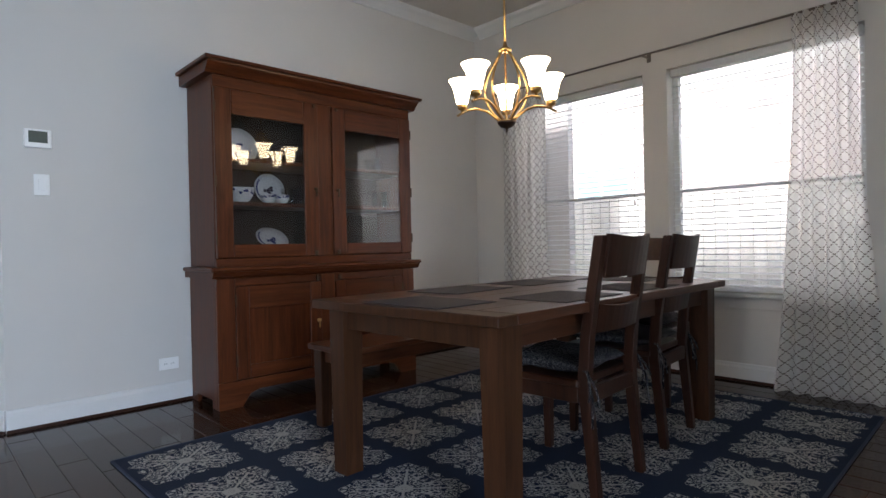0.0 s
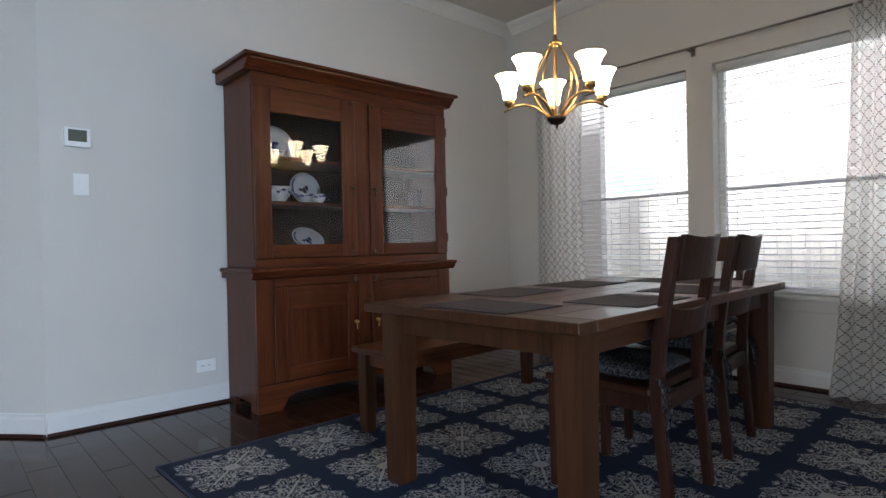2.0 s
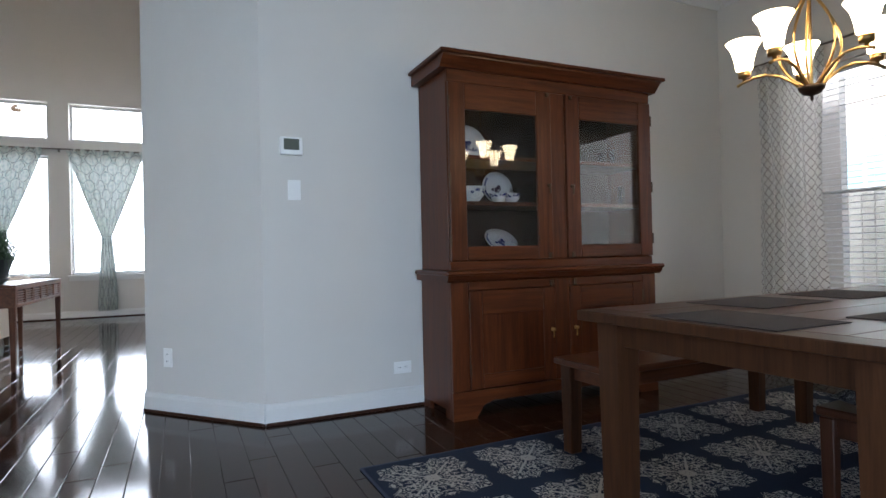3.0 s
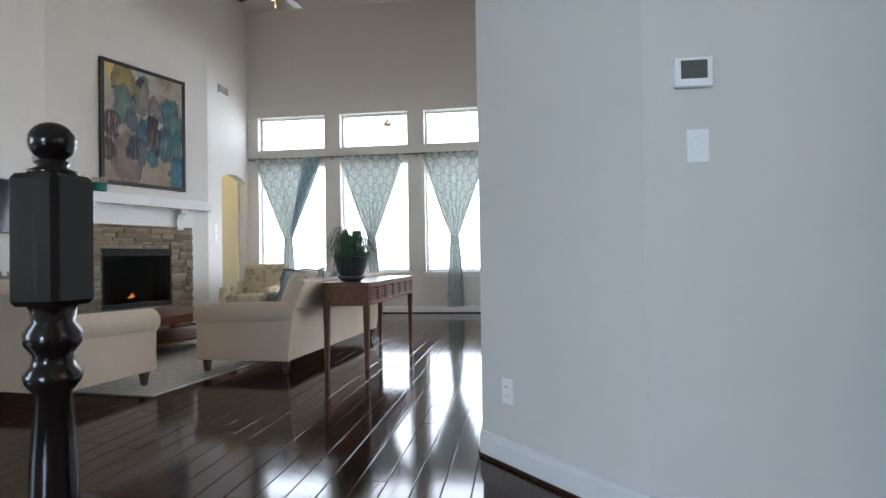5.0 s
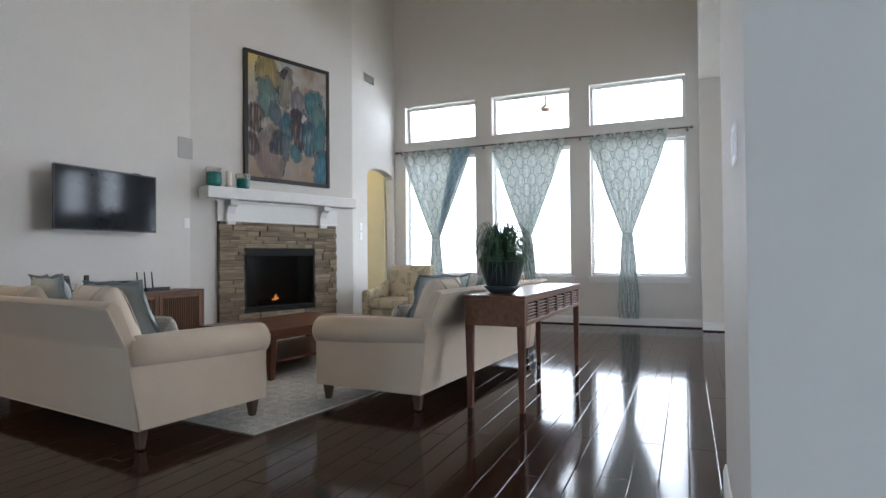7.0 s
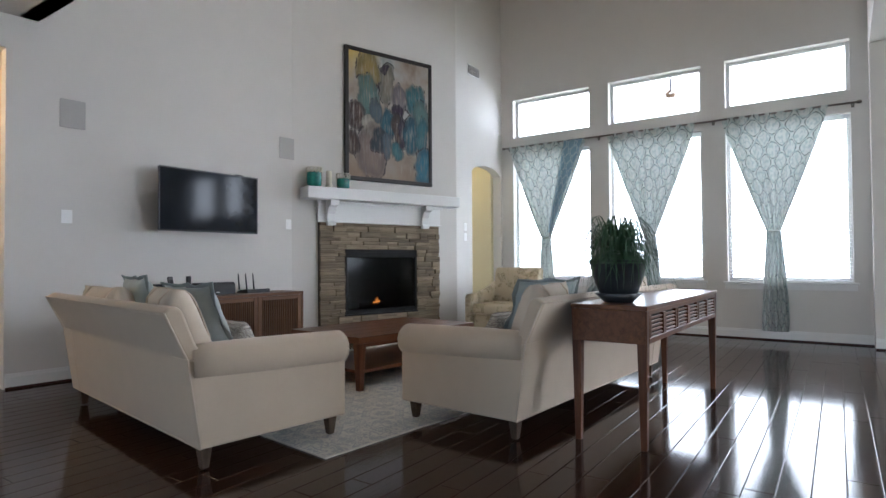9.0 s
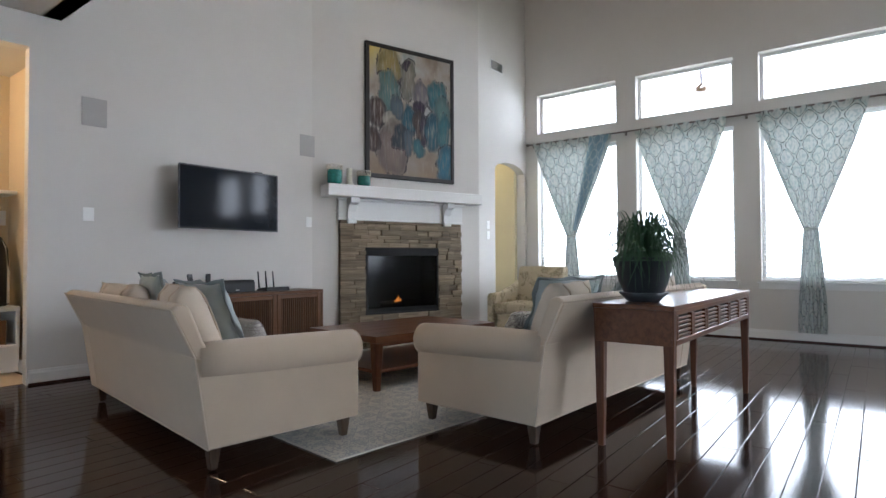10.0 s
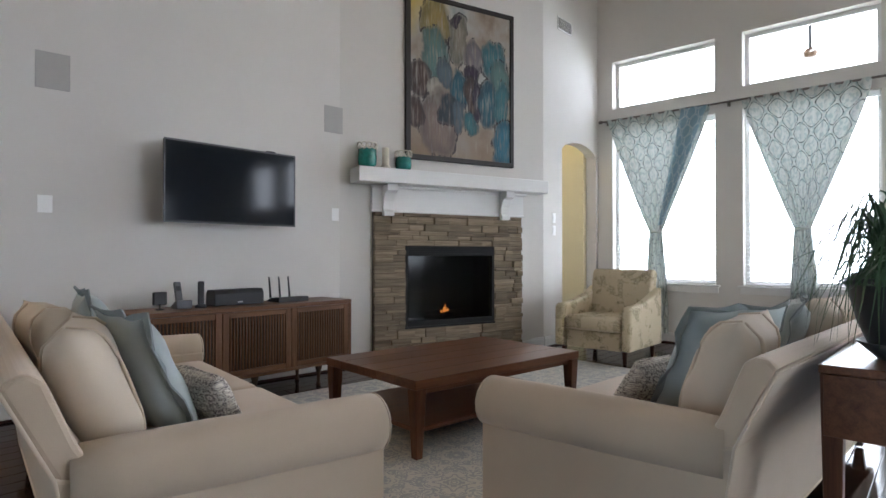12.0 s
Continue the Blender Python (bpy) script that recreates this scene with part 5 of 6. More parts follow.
switch_plate(pose(0.002, 6.40, 1.36, 0, 0, -90), "white double switch on the living room wall", 2, 0.12)
for y, z in ((7.255, 2.33), (9.44, 2.35)):
    t = thing("wall_speaker", TV(y, z), "square grey in-wall speaker grille", "speaker", "in-wall speakers")
    part("frame", box(-0.10, 0.10, -0.006, -0.001, -0.125, 0.125, 0.002), GREY, t)
    part("grille", box(-0.093, 0.093, -0.008, -0.006, -0.118, 0.118, 0.001), GREY, t)
t = thing("air_vent", AR(12.36, 3.90), "white louvred air vent high on the wall", "vent")
part("frame", box(-0.17, 0.17, -0.008, -0.001, -0.085, 0.085, 0.003), TRIM, t)
# Near-black sheet stands in for the duct's shade behind the slats.
part("backing", box(-0.15, 0.15, -0.0095, -0.0085, -0.065, 0.065), DARK, t)
for k in range(11):
    part("slat", box(-0.004, 0.004, -0.02, -0.010, -0.064, 0.064), TRIM, t, at=pose(-0.138 + k * 0.0276, 0, 0, 0, 0, 25))

# ---- newel post in the hall ----
t = thing("newel_post", pose(-0.655, 4.20, 0), "near-black turned newel post with a ball top", "newel post")
part("shaft", lathe([(0.045, 0), (0.045, 0.10), (0.05, 0.11), (0.038, 0.13), (0.045, 0.15), (0.03, 0.17), (0.036, 0.30), (0.044, 0.45), (0.038, 0.62), (0.03, 0.74), (0.045, 0.76), (0.048, 0.775), (0.036, 0.79), (0.032, 0.81), (0.046, 0.83), (0.048, 0.85), (0.034, 0.87), (0.04, 0.90)], 20), NEWEL, t, smooth=True)
part("block", box(-0.05, 0.05, -0.05, 0.05, 0.90, 1.14, 0.01), NEWEL, t)
part("neck", lathe([(0.04, 1.14), (0.04, 1.147), (0.022, 1.155), (0.03, 1.163), (0.018, 1.17)], 20), NEWEL, t, smooth=True)
part("ball", lathe([(0.003 + 0.036 * math.sin(math.pi * k / 12), 1.165 + 0.072 * (1 - math.cos(math.pi * k / 12)) / 2) for k in range(13)], 20), NEWEL, t, smooth=True)

# ---- fireplace ----
FM = along(FA, FB)


def fireplace():
    t = thing("fireplace", FM, "gas fireplace with stacked stone surround and white mantel", "fireplace")
    S0, S1, F0, F1, Z0, Z1, ZT = 0.33, 2.13, 0.67, 1.75, 0.36, 1.17, 1.50
    part("stone_backing", box(S0, F0, -0.03, -0.002, 0, ZT), STONE_JOINT, t)
    part("stone_backing", box(F1, S1, -0.03, -0.002, 0, ZT), STONE_JOINT, t)
    part("stone_backing", box(F0, F1, -0.03, -0.002, Z1, ZT), STONE_JOINT, t)
    part("stone_backing", box(F0, F1, -0.03, -0.002, 0, Z0), STONE_JOINT, t)
    rnd = random.Random(7)
    z = 0.0
    while z < ZT - 0.01:
        stop = min(e for e in (Z0 - 0.02, Z1, ZT) if e > z + 0.001)
        h = rnd.choice((0.036, 0.046, 0.058, 0.072))
        if stop - z - h < 0.03:
            h = stop - z
        spans = [(S0, F0), (F1, S1)] if z > Z0 - 0.03 and z < Z1 - 0.005 else [(S0, S1)]
        for a, b in spans:
            x = a
            while x < b - 0.005:
                w = min(rnd.uniform(0.10, 0.34), b - x)
                if b - x - w < 0.07:
                    w = b - x
                o = part("stone", box(x + 0.0015, x + w - 0.0015, -0.042 - rnd.random() * 0.032, -0.028, z + 0.0015, z + h - 0.0015, 0.004), STONE, t)
                x += w
        z += h
    # firebox
    part("surround_frame", box(F0, F1, -0.05, -0.004, Z1 - 0.10, Z1, 0.003), FIREBOX, t)
    part("surround_frame", box(F0, F0 + 0.03, -0.05, -0.004, Z0, Z1 - 0.101, 0.003), FIREBOX, t)
    part("surround_frame", box(F1 - 0.03, F1, -0.05, -0.004, Z0, Z1 - 0.101, 0.003), FIREBOX, t)
    part("surround_frame", box(F0 + 0.031, F1 - 0.031, -0.05, -0.004, Z0, Z0 + 0.05, 0.003), FIREBOX, t)
    for k in range(4):
        part("louvre", box(F0 + 0.04, F1 - 0.04, -0.056, -0.05, Z1 - 0.085 + k * 0.02, Z1 - 0.075 + k * 0.02, 0.002), FIREBOX, t)
    part("ledge", box(F0 - 0.005, F1 + 0.005, -0.065, -0.03, Z0 - 0.02, Z0 - 0.001, 0.003), FIREBOX, t, "thin dark strip below the firebox")
    part("firebox", box(0.72, 1.70, 0.30, 0.31, 0.40, 1.10), FIREBOX, t)
    part("firebox", box(0.71, 0.72, 0.0, 0.31, 0.40, 1.10), FIREBOX, t)
    part("firebox", box(1.70, 1.71, 0.0, 0.31, 0.40, 1.10), FIREBOX, t)
    part("firebox", box(0.71, 1.71, 0.0, 0.31, 0.39, 0.40), FIREBOX, t)
    part("firebox", box(0.71, 1.71, 0.0, 0.31, 1.10, 1.11), FIREBOX, t)
    g = part("pane", box(F0 + 0.031, F1 - 0.031, -0.022, -0.018, Z0 + 0.051, Z1 - 0.101), SMOKED, t)
    g.visible_shadow = False
    for k, (x, y, a, l) in enumerate(((0.98, 0.13, 8, 0.42), (1.08, 0.19, -12, 0.45), (1.15, 0.10, 20, 0.28))):
        part("log", tube([(x, y, 0.445), (x + l * math.cos(radians(a)), y + 0.3 * l * math.sin(radians(a)), 0.455)], 0.04, 9), BRONZE, t, smooth=True)
    for k, (x, h, w) in enumerate(((1.15, 0.05, 0.010), (1.185, 0.10, 0.013), (1.21, 0.15, 0.014), (1.245, 0.08, 0.012), (1.17, 0.06, 0.009), (1.23, 0.11, 0.010), (1.275, 0.04, 0.009))):
        h *= 0.6
        part("flame", lathe([(w * 0.5, 0), (w, 0.2 * h), (w * 0.75, 0.5 * h), (w * 0.3, 0.8 * h), (0.001, h)], 10), FLAME, t, "small orange gas flame", True, pose(x, 0.07 + 0.01 * k, 0.47, 0, 0, 0))
    # mantel
    part("frieze", box(S0 - 0.02, S1 + 0.02, -0.05, -0.002, ZT, 1.765, 0.003), TRIM, t)
    for z0, z1, d in ((ZT, ZT + 0.02, 0.06), (1.735, 1.765, 0.08)):
        part("moulding", box(S0 - 0.02 - (d - 0.05), S1 + 0.02 + (d - 0.05), -d, -0.0505, z0, z1, 0.005), TRIM, t)
    part("shelf", box(0.10, 2.36, -0.24, -0.002, 1.766, 1.905, 0.006), TRIM, t, "thick white mantel shelf")
    for x in (0.46, 1.86):
        prof = [(-0.07, 1.46), (-0.12, 1.46), (-0.12, 1.50), (-0.10, 1.52), (-0.105, 1.60), (-0.14, 1.68), (-0.20, 1.70), (-0.20, 1.764), (-0.07, 1.764)]
        part("corbel", prism(prof, x - 0.055, x + 0.055, 0.004), TRIM, t, "white scrolled corbel")
    return t


fireplace()


def painting():
    t = thing("painting", FM @ pose(0.68, 0, 2.05), "large abstract painting in yellow, teal and brown in a dark frame", "painting")
    w, h, f = 1.34, 1.70, 0.05
    for b in ((0, w, 0, f), (0, w, h - f, h), (0, f, f, h - f), (w - f, w, f, h - f)):
        part("frame", box(b[0], b[1], -0.05, -0.003, b[2], b[3], 0.004), PICTURE_FRAME, t, "dark brown frame")
    b = bmesh.new()
    uvl = b.loops.layers.uv.new("canvas")
    box(f, w - f, -0.035, -0.006, f, h - f, bm=b)
    for fc in b.faces:
        for lp in fc.loops:
            lp[uvl].uv = ((lp.vert.co.x - f) / (w - 2 * f), (lp.vert.co.z - f) / (h - 2 * f))
    part("canvas", b, CANVAS, t)


painting()


def bead_pot(x, r, h, label):
    t = thing("decorative_pot", FM @ pose(x, -0.14, 1.906), label, "pot", "pots on the mantel")
    part("body", lathe([(0.7 * r, 0), (0.95 * r, 0.15 * h), (r, 0.5 * h), (0.95 * r, 0.85 * h), (0.98 * r, h), (0.9 * r, h), (0.85 * r, 0.2 * h), (0.01, 0.1 * h)], 28), TEAL, t, smooth=True)
    n = 11
    for k in range(n):
        a = 2 * math.pi * k / n
        part("loop", tube([(0.98 * r * math.cos(a) + 0.026 * math.cos(q) * -math.sin(a), 0.98 * r * math.sin(a) + 0.026 * math.cos(q) * math.cos(a), h + 0.026 + 0.03 * math.sin(q)) for q in (2 * math.pi * i / 10 for i in range(11))], 0.0065, 6), BEADS, t, smooth=True)


bead_pot(0.22, 0.09, 0.175, "teal ceramic pot with cream loops round its rim")
bead_pot(0.60, 0.08, 0.13, "smaller teal ceramic pot with cream loops round its rim")
t = thing("pillar_candle", FM @ pose(0.41, -0.14, 1.906), "ivory pillar candle on a beaded stand", "candle")
part("stand", lathe([(0.05, 0), (0.055, 0.008), (0.045, 0.02), (0.048, 0.03), (0.0, 0.03)], 20), BEADS, t, smooth=True)
part("wax", lathe([(0.033, 0.031), (0.035, 0.04), (0.035, 0.20), (0.03, 0.204), (0.002, 0.198)], 20), WAX, t, smooth=True)
part("wick", tube([(0, 0, 0.197), (0.002, 0, 0.212)], 0.001, 5), DARK, t)
solo("remote_control", box(-0.06, 0.06, -0.015, 0.015, 0, 0.012, 0.004), BLACK, "small black remote on the mantel", "remote", FM @ pose(0.80, -0.10, 1.906))

# ---- television and media console ----
t = thing("television", pose(X_TV, 8.42, 1.325, 0, 0, 90), "flat black wall-mounted television, switched off", "television")
part("wall_mount", box(-0.2, 0.2, -0.04, 0.09, 0.18, 0.42), BLACK, t)
part("body", box(-0.55, 0.55, -0.068, -0.04, 0, 0.61, 0.008), BLACK, t)
part("screen", box(-0.54, 0.54, -0.0725, -0.0685, 0.014, 0.598, 0.001), SCREEN, t)
for b in ((-0.552, 0.552, -0.003, 0.006), (-0.552, 0.552, 0.604, 0.613), (-0.5525, -0.544, 0.006, 0.604), (0.544, 0.5525, 0.006, 0.604)):
    part("bezel", box(b[0], b[1], -0.074, -0.066, b[2], b[3], 0.001), BEZEL, t)
part("camera_bar", box(0.28, 0.36, -0.07, -0.045, 0.613, 0.624, 0.002), BLACK, t)


def media_console():
    t = thing("media_console", pose(X_TV + 0.03, 7.53, 0), "low brown media console with three slatted doors", "media console")
    L, D, H, B = 1.76, 0.42, 0.70, 0.17
    part("top", box(0, D, 0, L, H - 0.03, H, 0.003), MEDIA, t)
    part("bottom", box(0.0, D - 0.01, 0, L, B, B + 0.025, 0.003), MEDIA, t)
    for y in (0, L - 0.025):
        part("side_panel", box(0, D - 0.002, y, y + 0.025, B + 0.026, H - 0.031, 0.003), MEDIA_V, t)
    # Near-black back: the shade inside the console is put into its colour.
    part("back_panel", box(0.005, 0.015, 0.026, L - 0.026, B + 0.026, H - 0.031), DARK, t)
    for q in range(3):
        y0, y1 = 0.028 + q * (L - 0.056) / 3, 0.028 + (q + 1) * (L - 0.056) / 3 - 0.004
        d = part("door", box(D - 0.022, D, y0, y0 + 0.05, B + 0.028, H - 0.033, 0.002), MEDIA_V, t, "slatted door")
        part("stile", box(D - 0.022, D, y1 - 0.05, y1, B + 0.028, H - 0.033, 0.002), MEDIA_V, d)
        part("rail", box(D - 0.021, D - 0.001, y0 + 0.051, y1 - 0.051, H - 0.075, H - 0.034, 0.002), MEDIA, d)
        part("rail", box(D - 0.021, D - 0.001, y0 + 0.051, y1 - 0.051, B + 0.029, B + 0.07, 0.002), MEDIA, d)
        # Near-black sheet that paints the shade seen between the door slats.
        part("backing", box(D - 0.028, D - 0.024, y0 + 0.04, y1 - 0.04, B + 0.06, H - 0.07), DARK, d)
        n = 19
        me = mesh_of("slat", box(D - 0.018, D - 0.003, -0.0055, 0.0055, B + 0.0705, H - 0.0755, 0.0015), MEDIA_V)
        for k in range(n):
            o = new("slat", me)
            o.parent = d
            o.matrix_local = pose(0, y0 + 0.051 + (y1 - y0 - 0.102) * (k + 0.5) / n, 0)
    for x in (0.05, D - 0.06):
        for y in (0.09, L * 0.5, L - 0.30):
            part("leg", lathe([(0.018, 0), (0.02, 0.02), (0.012, 0.03), (0.016, 0.10), (0.03, 0.16), (0.03, 0.169)], 12), BRONZE, t, smooth=True, at=pose(x, y, 0))


media_console()
MT = lambda y, x=0.18, z=0.701, a=0: pose(X_TV + 0.03 + x, y, z, 0, 0, a)
t = thing("center_speaker", MT(8.35), "black center speaker on the media console", "speaker")
part("cabinet", prism([(-0.07, 0), (0.07, 0), (0.075, 0.02), (0.07, 0.10), (0.05, 0.12), (-0.05, 0.12), (-0.07, 0.09)], -0.20, 0.20, 0.006), BLACK, t, at=pose(0, 0, 0, 0, 0, 90))
part("badge", box(0.072, 0.0745, -0.02, 0.02, 0.02, 0.03), GREY, t)
t = thing("router", MT(8.80, 0.2), "black router with three upright antennas", "router")
part("body", prism([(-0.09, 0), (0.09, 0), (0.085, 0.015), (0.02, 0.035), (-0.09, 0.04)], -0.14, 0.14, 0.004), BLACK, t, at=pose(0, 0, 0, 0, 0, 90))
for y in (-0.11, -0.02, 0.07):
    part("antenna", tube([(-0.085, y, 0.03), (-0.09, y - 0.012, 0.20)], 0.008, 8, radii=[0.009, 0.006]), BLACK, t, smooth=True)
t = thing("cordless_phone", MT(7.93, 0.2), "silver cordless telephone on its charging base", "telephone")
part("base", prism([(-0.05, 0), (0.05, 0), (0.05, 0.02), (-0.03, 0.06), (-0.05, 0.06)], -0.055, 0.055, 0.005), BEZEL, t, at=pose(0, 0, 0, 0, 0, 90))
part("handset", box(-0.014, 0.014, -0.024, 0.024, 0, 0.16, 0.008, seg=2), BEZEL, t, at=pose(-0.01, -0.01, 0.035, 0, -18, 0))
part("screen", box(0.0145, 0.0155, -0.016, 0.016, 0.09, 0.125), BLACK, t, at=pose(-0.01, -0.01, 0.035, 0, -18, 0))
t = thing("phone_handset", MT(8.06, 0.22), "black upright cordless handset in a cradle", "telephone")
part("cradle", lathe([(0.04, 0), (0.042, 0.012), (0.03, 0.022), (0.0, 0.022)], 16), BLACK, t, smooth=True)
part("handset", box(-0.013, 0.013, -0.022, 0.022, 0.022, 0.19, 0.008, seg=2), BLACK, t)
t = thing("small_camera", MT(7.78, 0.2), "small black square device on a stand", "device")
part("stand", lathe([(0.03, 0), (0.03, 0.006), (0.006, 0.01), (0.006, 0.035)], 14), BLACK, t, smooth=True)
part("head", box(-0.015, 0.015, -0.045, 0.045, 0.035, 0.125, 0.006), BLACK, t)

# ---- sofas ----


def sofa(L, m, label, group="sofas"):
    """Its own x runs along the seat, y to the front, z up; the corner at the back of one end is the origin."""
    t = thing("sofa", m, label, "sofa", group)
    D, zb, za, zt = 0.86, 0.115, 0.60, 0.80
    body = prism([(0.0, zb), (D - 0.02, zb), (D - 0.02, 0.30), (D - 0.04, 0.32), (0.0, 0.32)], 0.16, L - 0.16, 0.008)
    part("base", body, LINEN, t, smooth=False)
    back = prism([(0.0, zb), (0.15, zb), (0.13, 0.40), (-0.015, 0.62), (-0.06, 0.735), (-0.08, 0.785), (-0.11, zt + 0.006), (-0.145, zt + 0.002), (-0.172, zt - 0.025), (-0.062, 0.55)], 0.012, L - 0.012, 0.014)
    part("back", back, LINEN, t, "raked upholstered back")
    for x0, x1, s in ((0.0, 0.17, 1), (L - 0.17, L, -1)):
        panel = prism([(-0.003, zb - 0.001), (D, zb - 0.001), (D, za - 0.10), (0.04, za - 0.08), (-0.066, za - 0.045)], x0, x1, 0.008)
        a = part("arm", panel, LINEN, t, "upholstered rolled arm")
        xc = (x0 + x1) / 2 - s * 0.02
        part("roll", tube([(xc, -0.032, za - 0.080), (xc, 0.08, za - 0.080), (xc, 0.3, za - 0.085), (xc, D - 0.06, za - 0.098), (xc, D - 0.005, za - 0.098), (xc, D + 0.012, za - 0.098)], 0.095, 22, radii=[0.09, 0.094, 0.098, 0.10, 0.098, 0.088]), LINEN, a, smooth=True)
        part("piping", tube([(xc + 0.094 * math.cos(q), D + 0.004, za - 0.098 + 0.094 * math.sin(q)) for q in (2 * math.pi * k / 24 for k in range(25))], 0.0045, 6), LINEN_PIPE, a, smooth=True)
        part("piping", tube([(x0 if s > 0 else x1, 0.002, zb), (x0 if s > 0 else x1, -0.062, 0.55), (x0 if s > 0 else x1, -0.168, zt - 0.025)], 0.005, 6), LINEN_PIPE, t, smooth=True)
        part("piping", tube([(x0 + 0.01 if s > 0 else x1 - 0.01, 0.0, zb + 0.002), (x0 + 0.01 if s > 0 else x1 - 0.01, D, zb + 0.002)], 0.005, 6), LINEN_PIPE, t, smooth=True)
    part("piping", tube([(0.0, -0.172, zt - 0.022), (L, -0.172, zt - 0.022)], 0.005, 6), LINEN_PIPE, t, smooth=True)
    part("piping", tube([(0.0, 0.0, zb + 0.002), (L, 0.0, zb + 0.002)], 0.005, 6), LINEN_PIPE, t, smooth=True)
    n = 2
    w = (L - 0.34) / n
    for k in range(n):
        b = box(0.172 + k * w, 0.168 + (k + 1) * w, 0.19, D + 0.0, 0.322, 0.46, 0.04, seg=3)
        for v in b.verts:
            if v.co.z > 0.40:
                u = (v.co.x - 0.17 - (k + 0.5) * w) / (w / 2)
                q = (v.co.y - 0.53) / 0.35
                v.co.z += 0.03 * (1 - u * u) * (1 - min(1, q * q))
        part("seat_cushion", b, LINEN, t, "loose seat cushion", True)
    for x in (0.07, L - 0.07):
        for y in (0.05, D - 0.06):
            part("leg", taper(0.036, 0.036, 0.062, 0.062, zb, 0.003), LEG, t, "tapered wooden leg", at=pose(x, y, 0))
    return t


S1M = pose(-4.84, 6.885, 0.008, 0, 0, -8.0)
sofa(2.06, S1M, "cream upholstered sofa with rolled arms facing the windows")
S2M = pose(-1.76, 7.84, 0.008, 0, 0, 86)
sofa(2.35, S2M, "cream upholstered sofa with rolled arms in front of a console table")


def pillow(base, x, y, z, w, h, d, lean, turn, material, label, seed, flange=None, seams=False):
    t = thing("throw_pillow", base @ pose(x, y, z, 0, 0, turn) @ pose(0, 0, 0, lean, 0, 0) @ pose(0, 0, h / 2), label, "pillow", "sofa pillows")
    part("stuffing", cushion(w, h, d, 1.0, seed), material, t, smooth=True)
    if seams:
        for q in (-0.3, 0.3):
            pts = []
            for k in range(15):
                v = 2 * (k / 14) - 1
                fall = max(0.0, (1 - (q * 2) ** 4) * (1 - v ** 4)) ** 0.55
                pts.append((q * w * (1 - 0.07 * (1 - v * v)), d / 2 * fall + 0.003, h / 2 * v * 0.95))
            part("seam", tube(pts, 0.007, 6), LINEN_PIPE, t, smooth=True)
            part("seam", tube([(a, -b, c) for a, b, c in pts], 0.007, 6), LINEN_PIPE, t, smooth=True)
    if flange:
        rim = [(-1, -1), (1, -1), (1, 1), (-1, 1), (-1, -1)]
        pts = []
        for (a, b), (c, e) in zip(rim, rim[1:]):
            for k in range(8):
                u, v = a + (c - a) * k / 8, b + (e - b) * k / 8
                pts.append((w / 2 * u * (1 - 0.07 * (1 - v * v)) * 1.01, 0.008 * math.sin(k * 2.2 + u * 3), h / 2 * v * (1 - 0.07 * (1 - u * u)) * 1.01))
        b = bmesh.new()
        uo = [b.verts.new(p) for p in pts]
        un = [b.verts.new((p[0] * 1.09 + 0.004 * math.sin(i * 1.9), p[1] + 0.016 * math.sin(i * 1.3), p[2] * 1.09 + 0.005 * math.sin(i * 2.3))) for i, p in enumerate(pts)]
        for i in range(len(pts)):
            j = (i + 1) % len(pts)
            b.faces.new((uo[i], uo[j], un[j], un[i]))
        ob = part("flange", b, flange, t, "frayed flange edge")
        sol = ob.modifiers.new("thick", "SOLIDIFY")
        sol.thickness = 0.006
    return t


SEAT = 0.455
# on the first sofa, from its near end; the seat's far side is at small x
pillow(S1M, 1.585, 0.17, SEAT, 0.56, 0.45, 0.20, 20, -10, CREAM, "large cream pillow with sewn bands leaning on the sofa back", 1, None, True)
pillow(S1M, 1.48, 0.34, SEAT, 0.48, 0.46, 0.14, 22, 6, BLUE, "grey-blue linen pillow with a frayed edge", 2, FRINGE)
pillow(S1M, 1.50, 0.51, SEAT, 0.38, 0.24, 0.12, 32, 8, PILLOW_PRINT, "small patterned lumbar pillow on the sofa seat", 3)
pillow(S1M, 0.52, 0.17, SEAT, 0.56, 0.43, 0.20, 20, 6, CREAM, "large cream pillow with sewn bands leaning on the sofa back", 4, None, True)
pillow(S1M, 0.66, 0.33, SEAT, 0.48, 0.48, 0.14, 18, -4, BLUE, "grey-blue linen pillow with a frayed edge", 5, FRINGE)
pillow(S2M, 0.48, 0.19, SEAT, 0.56, 0.44, 0.20, 20, 8, CREAM, "large cream pillow with sewn bands leaning on the sofa back", 6, None, True)
pillow(S2M, 0.74, 0.33, SEAT, 0.50, 0.47, 0.15, 26, -22, BLUE, "grey-blue linen pillow with a frayed edge", 7, FRINGE)
pillow(S2M, 0.62, 0.53, SEAT, 0.38, 0.24, 0.12, 34, -8, PILLOW_PRINT, "small patterned lumbar pillow on the sofa seat", 8)
pillow(S2M, 1.86, 0.19, SEAT, 0.56, 0.44, 0.20, 20, -6, CREAM, "large cream pillow with sewn bands leaning on the sofa back", 9, None, True)
pillow(S2M, 1.55, 0.33, SEAT, 0.46, 0.44, 0.15, 24, 14, BLUE, "grey-blue linen pillow with a frayed edge", 10, FRINGE)
pillow(S2M, 1.40, 0.51, SEAT, 0.38, 0.24, 0.12, 34, 6, PILLOW_PRINT, "small patterned lumbar pillow on the sofa seat", 11)


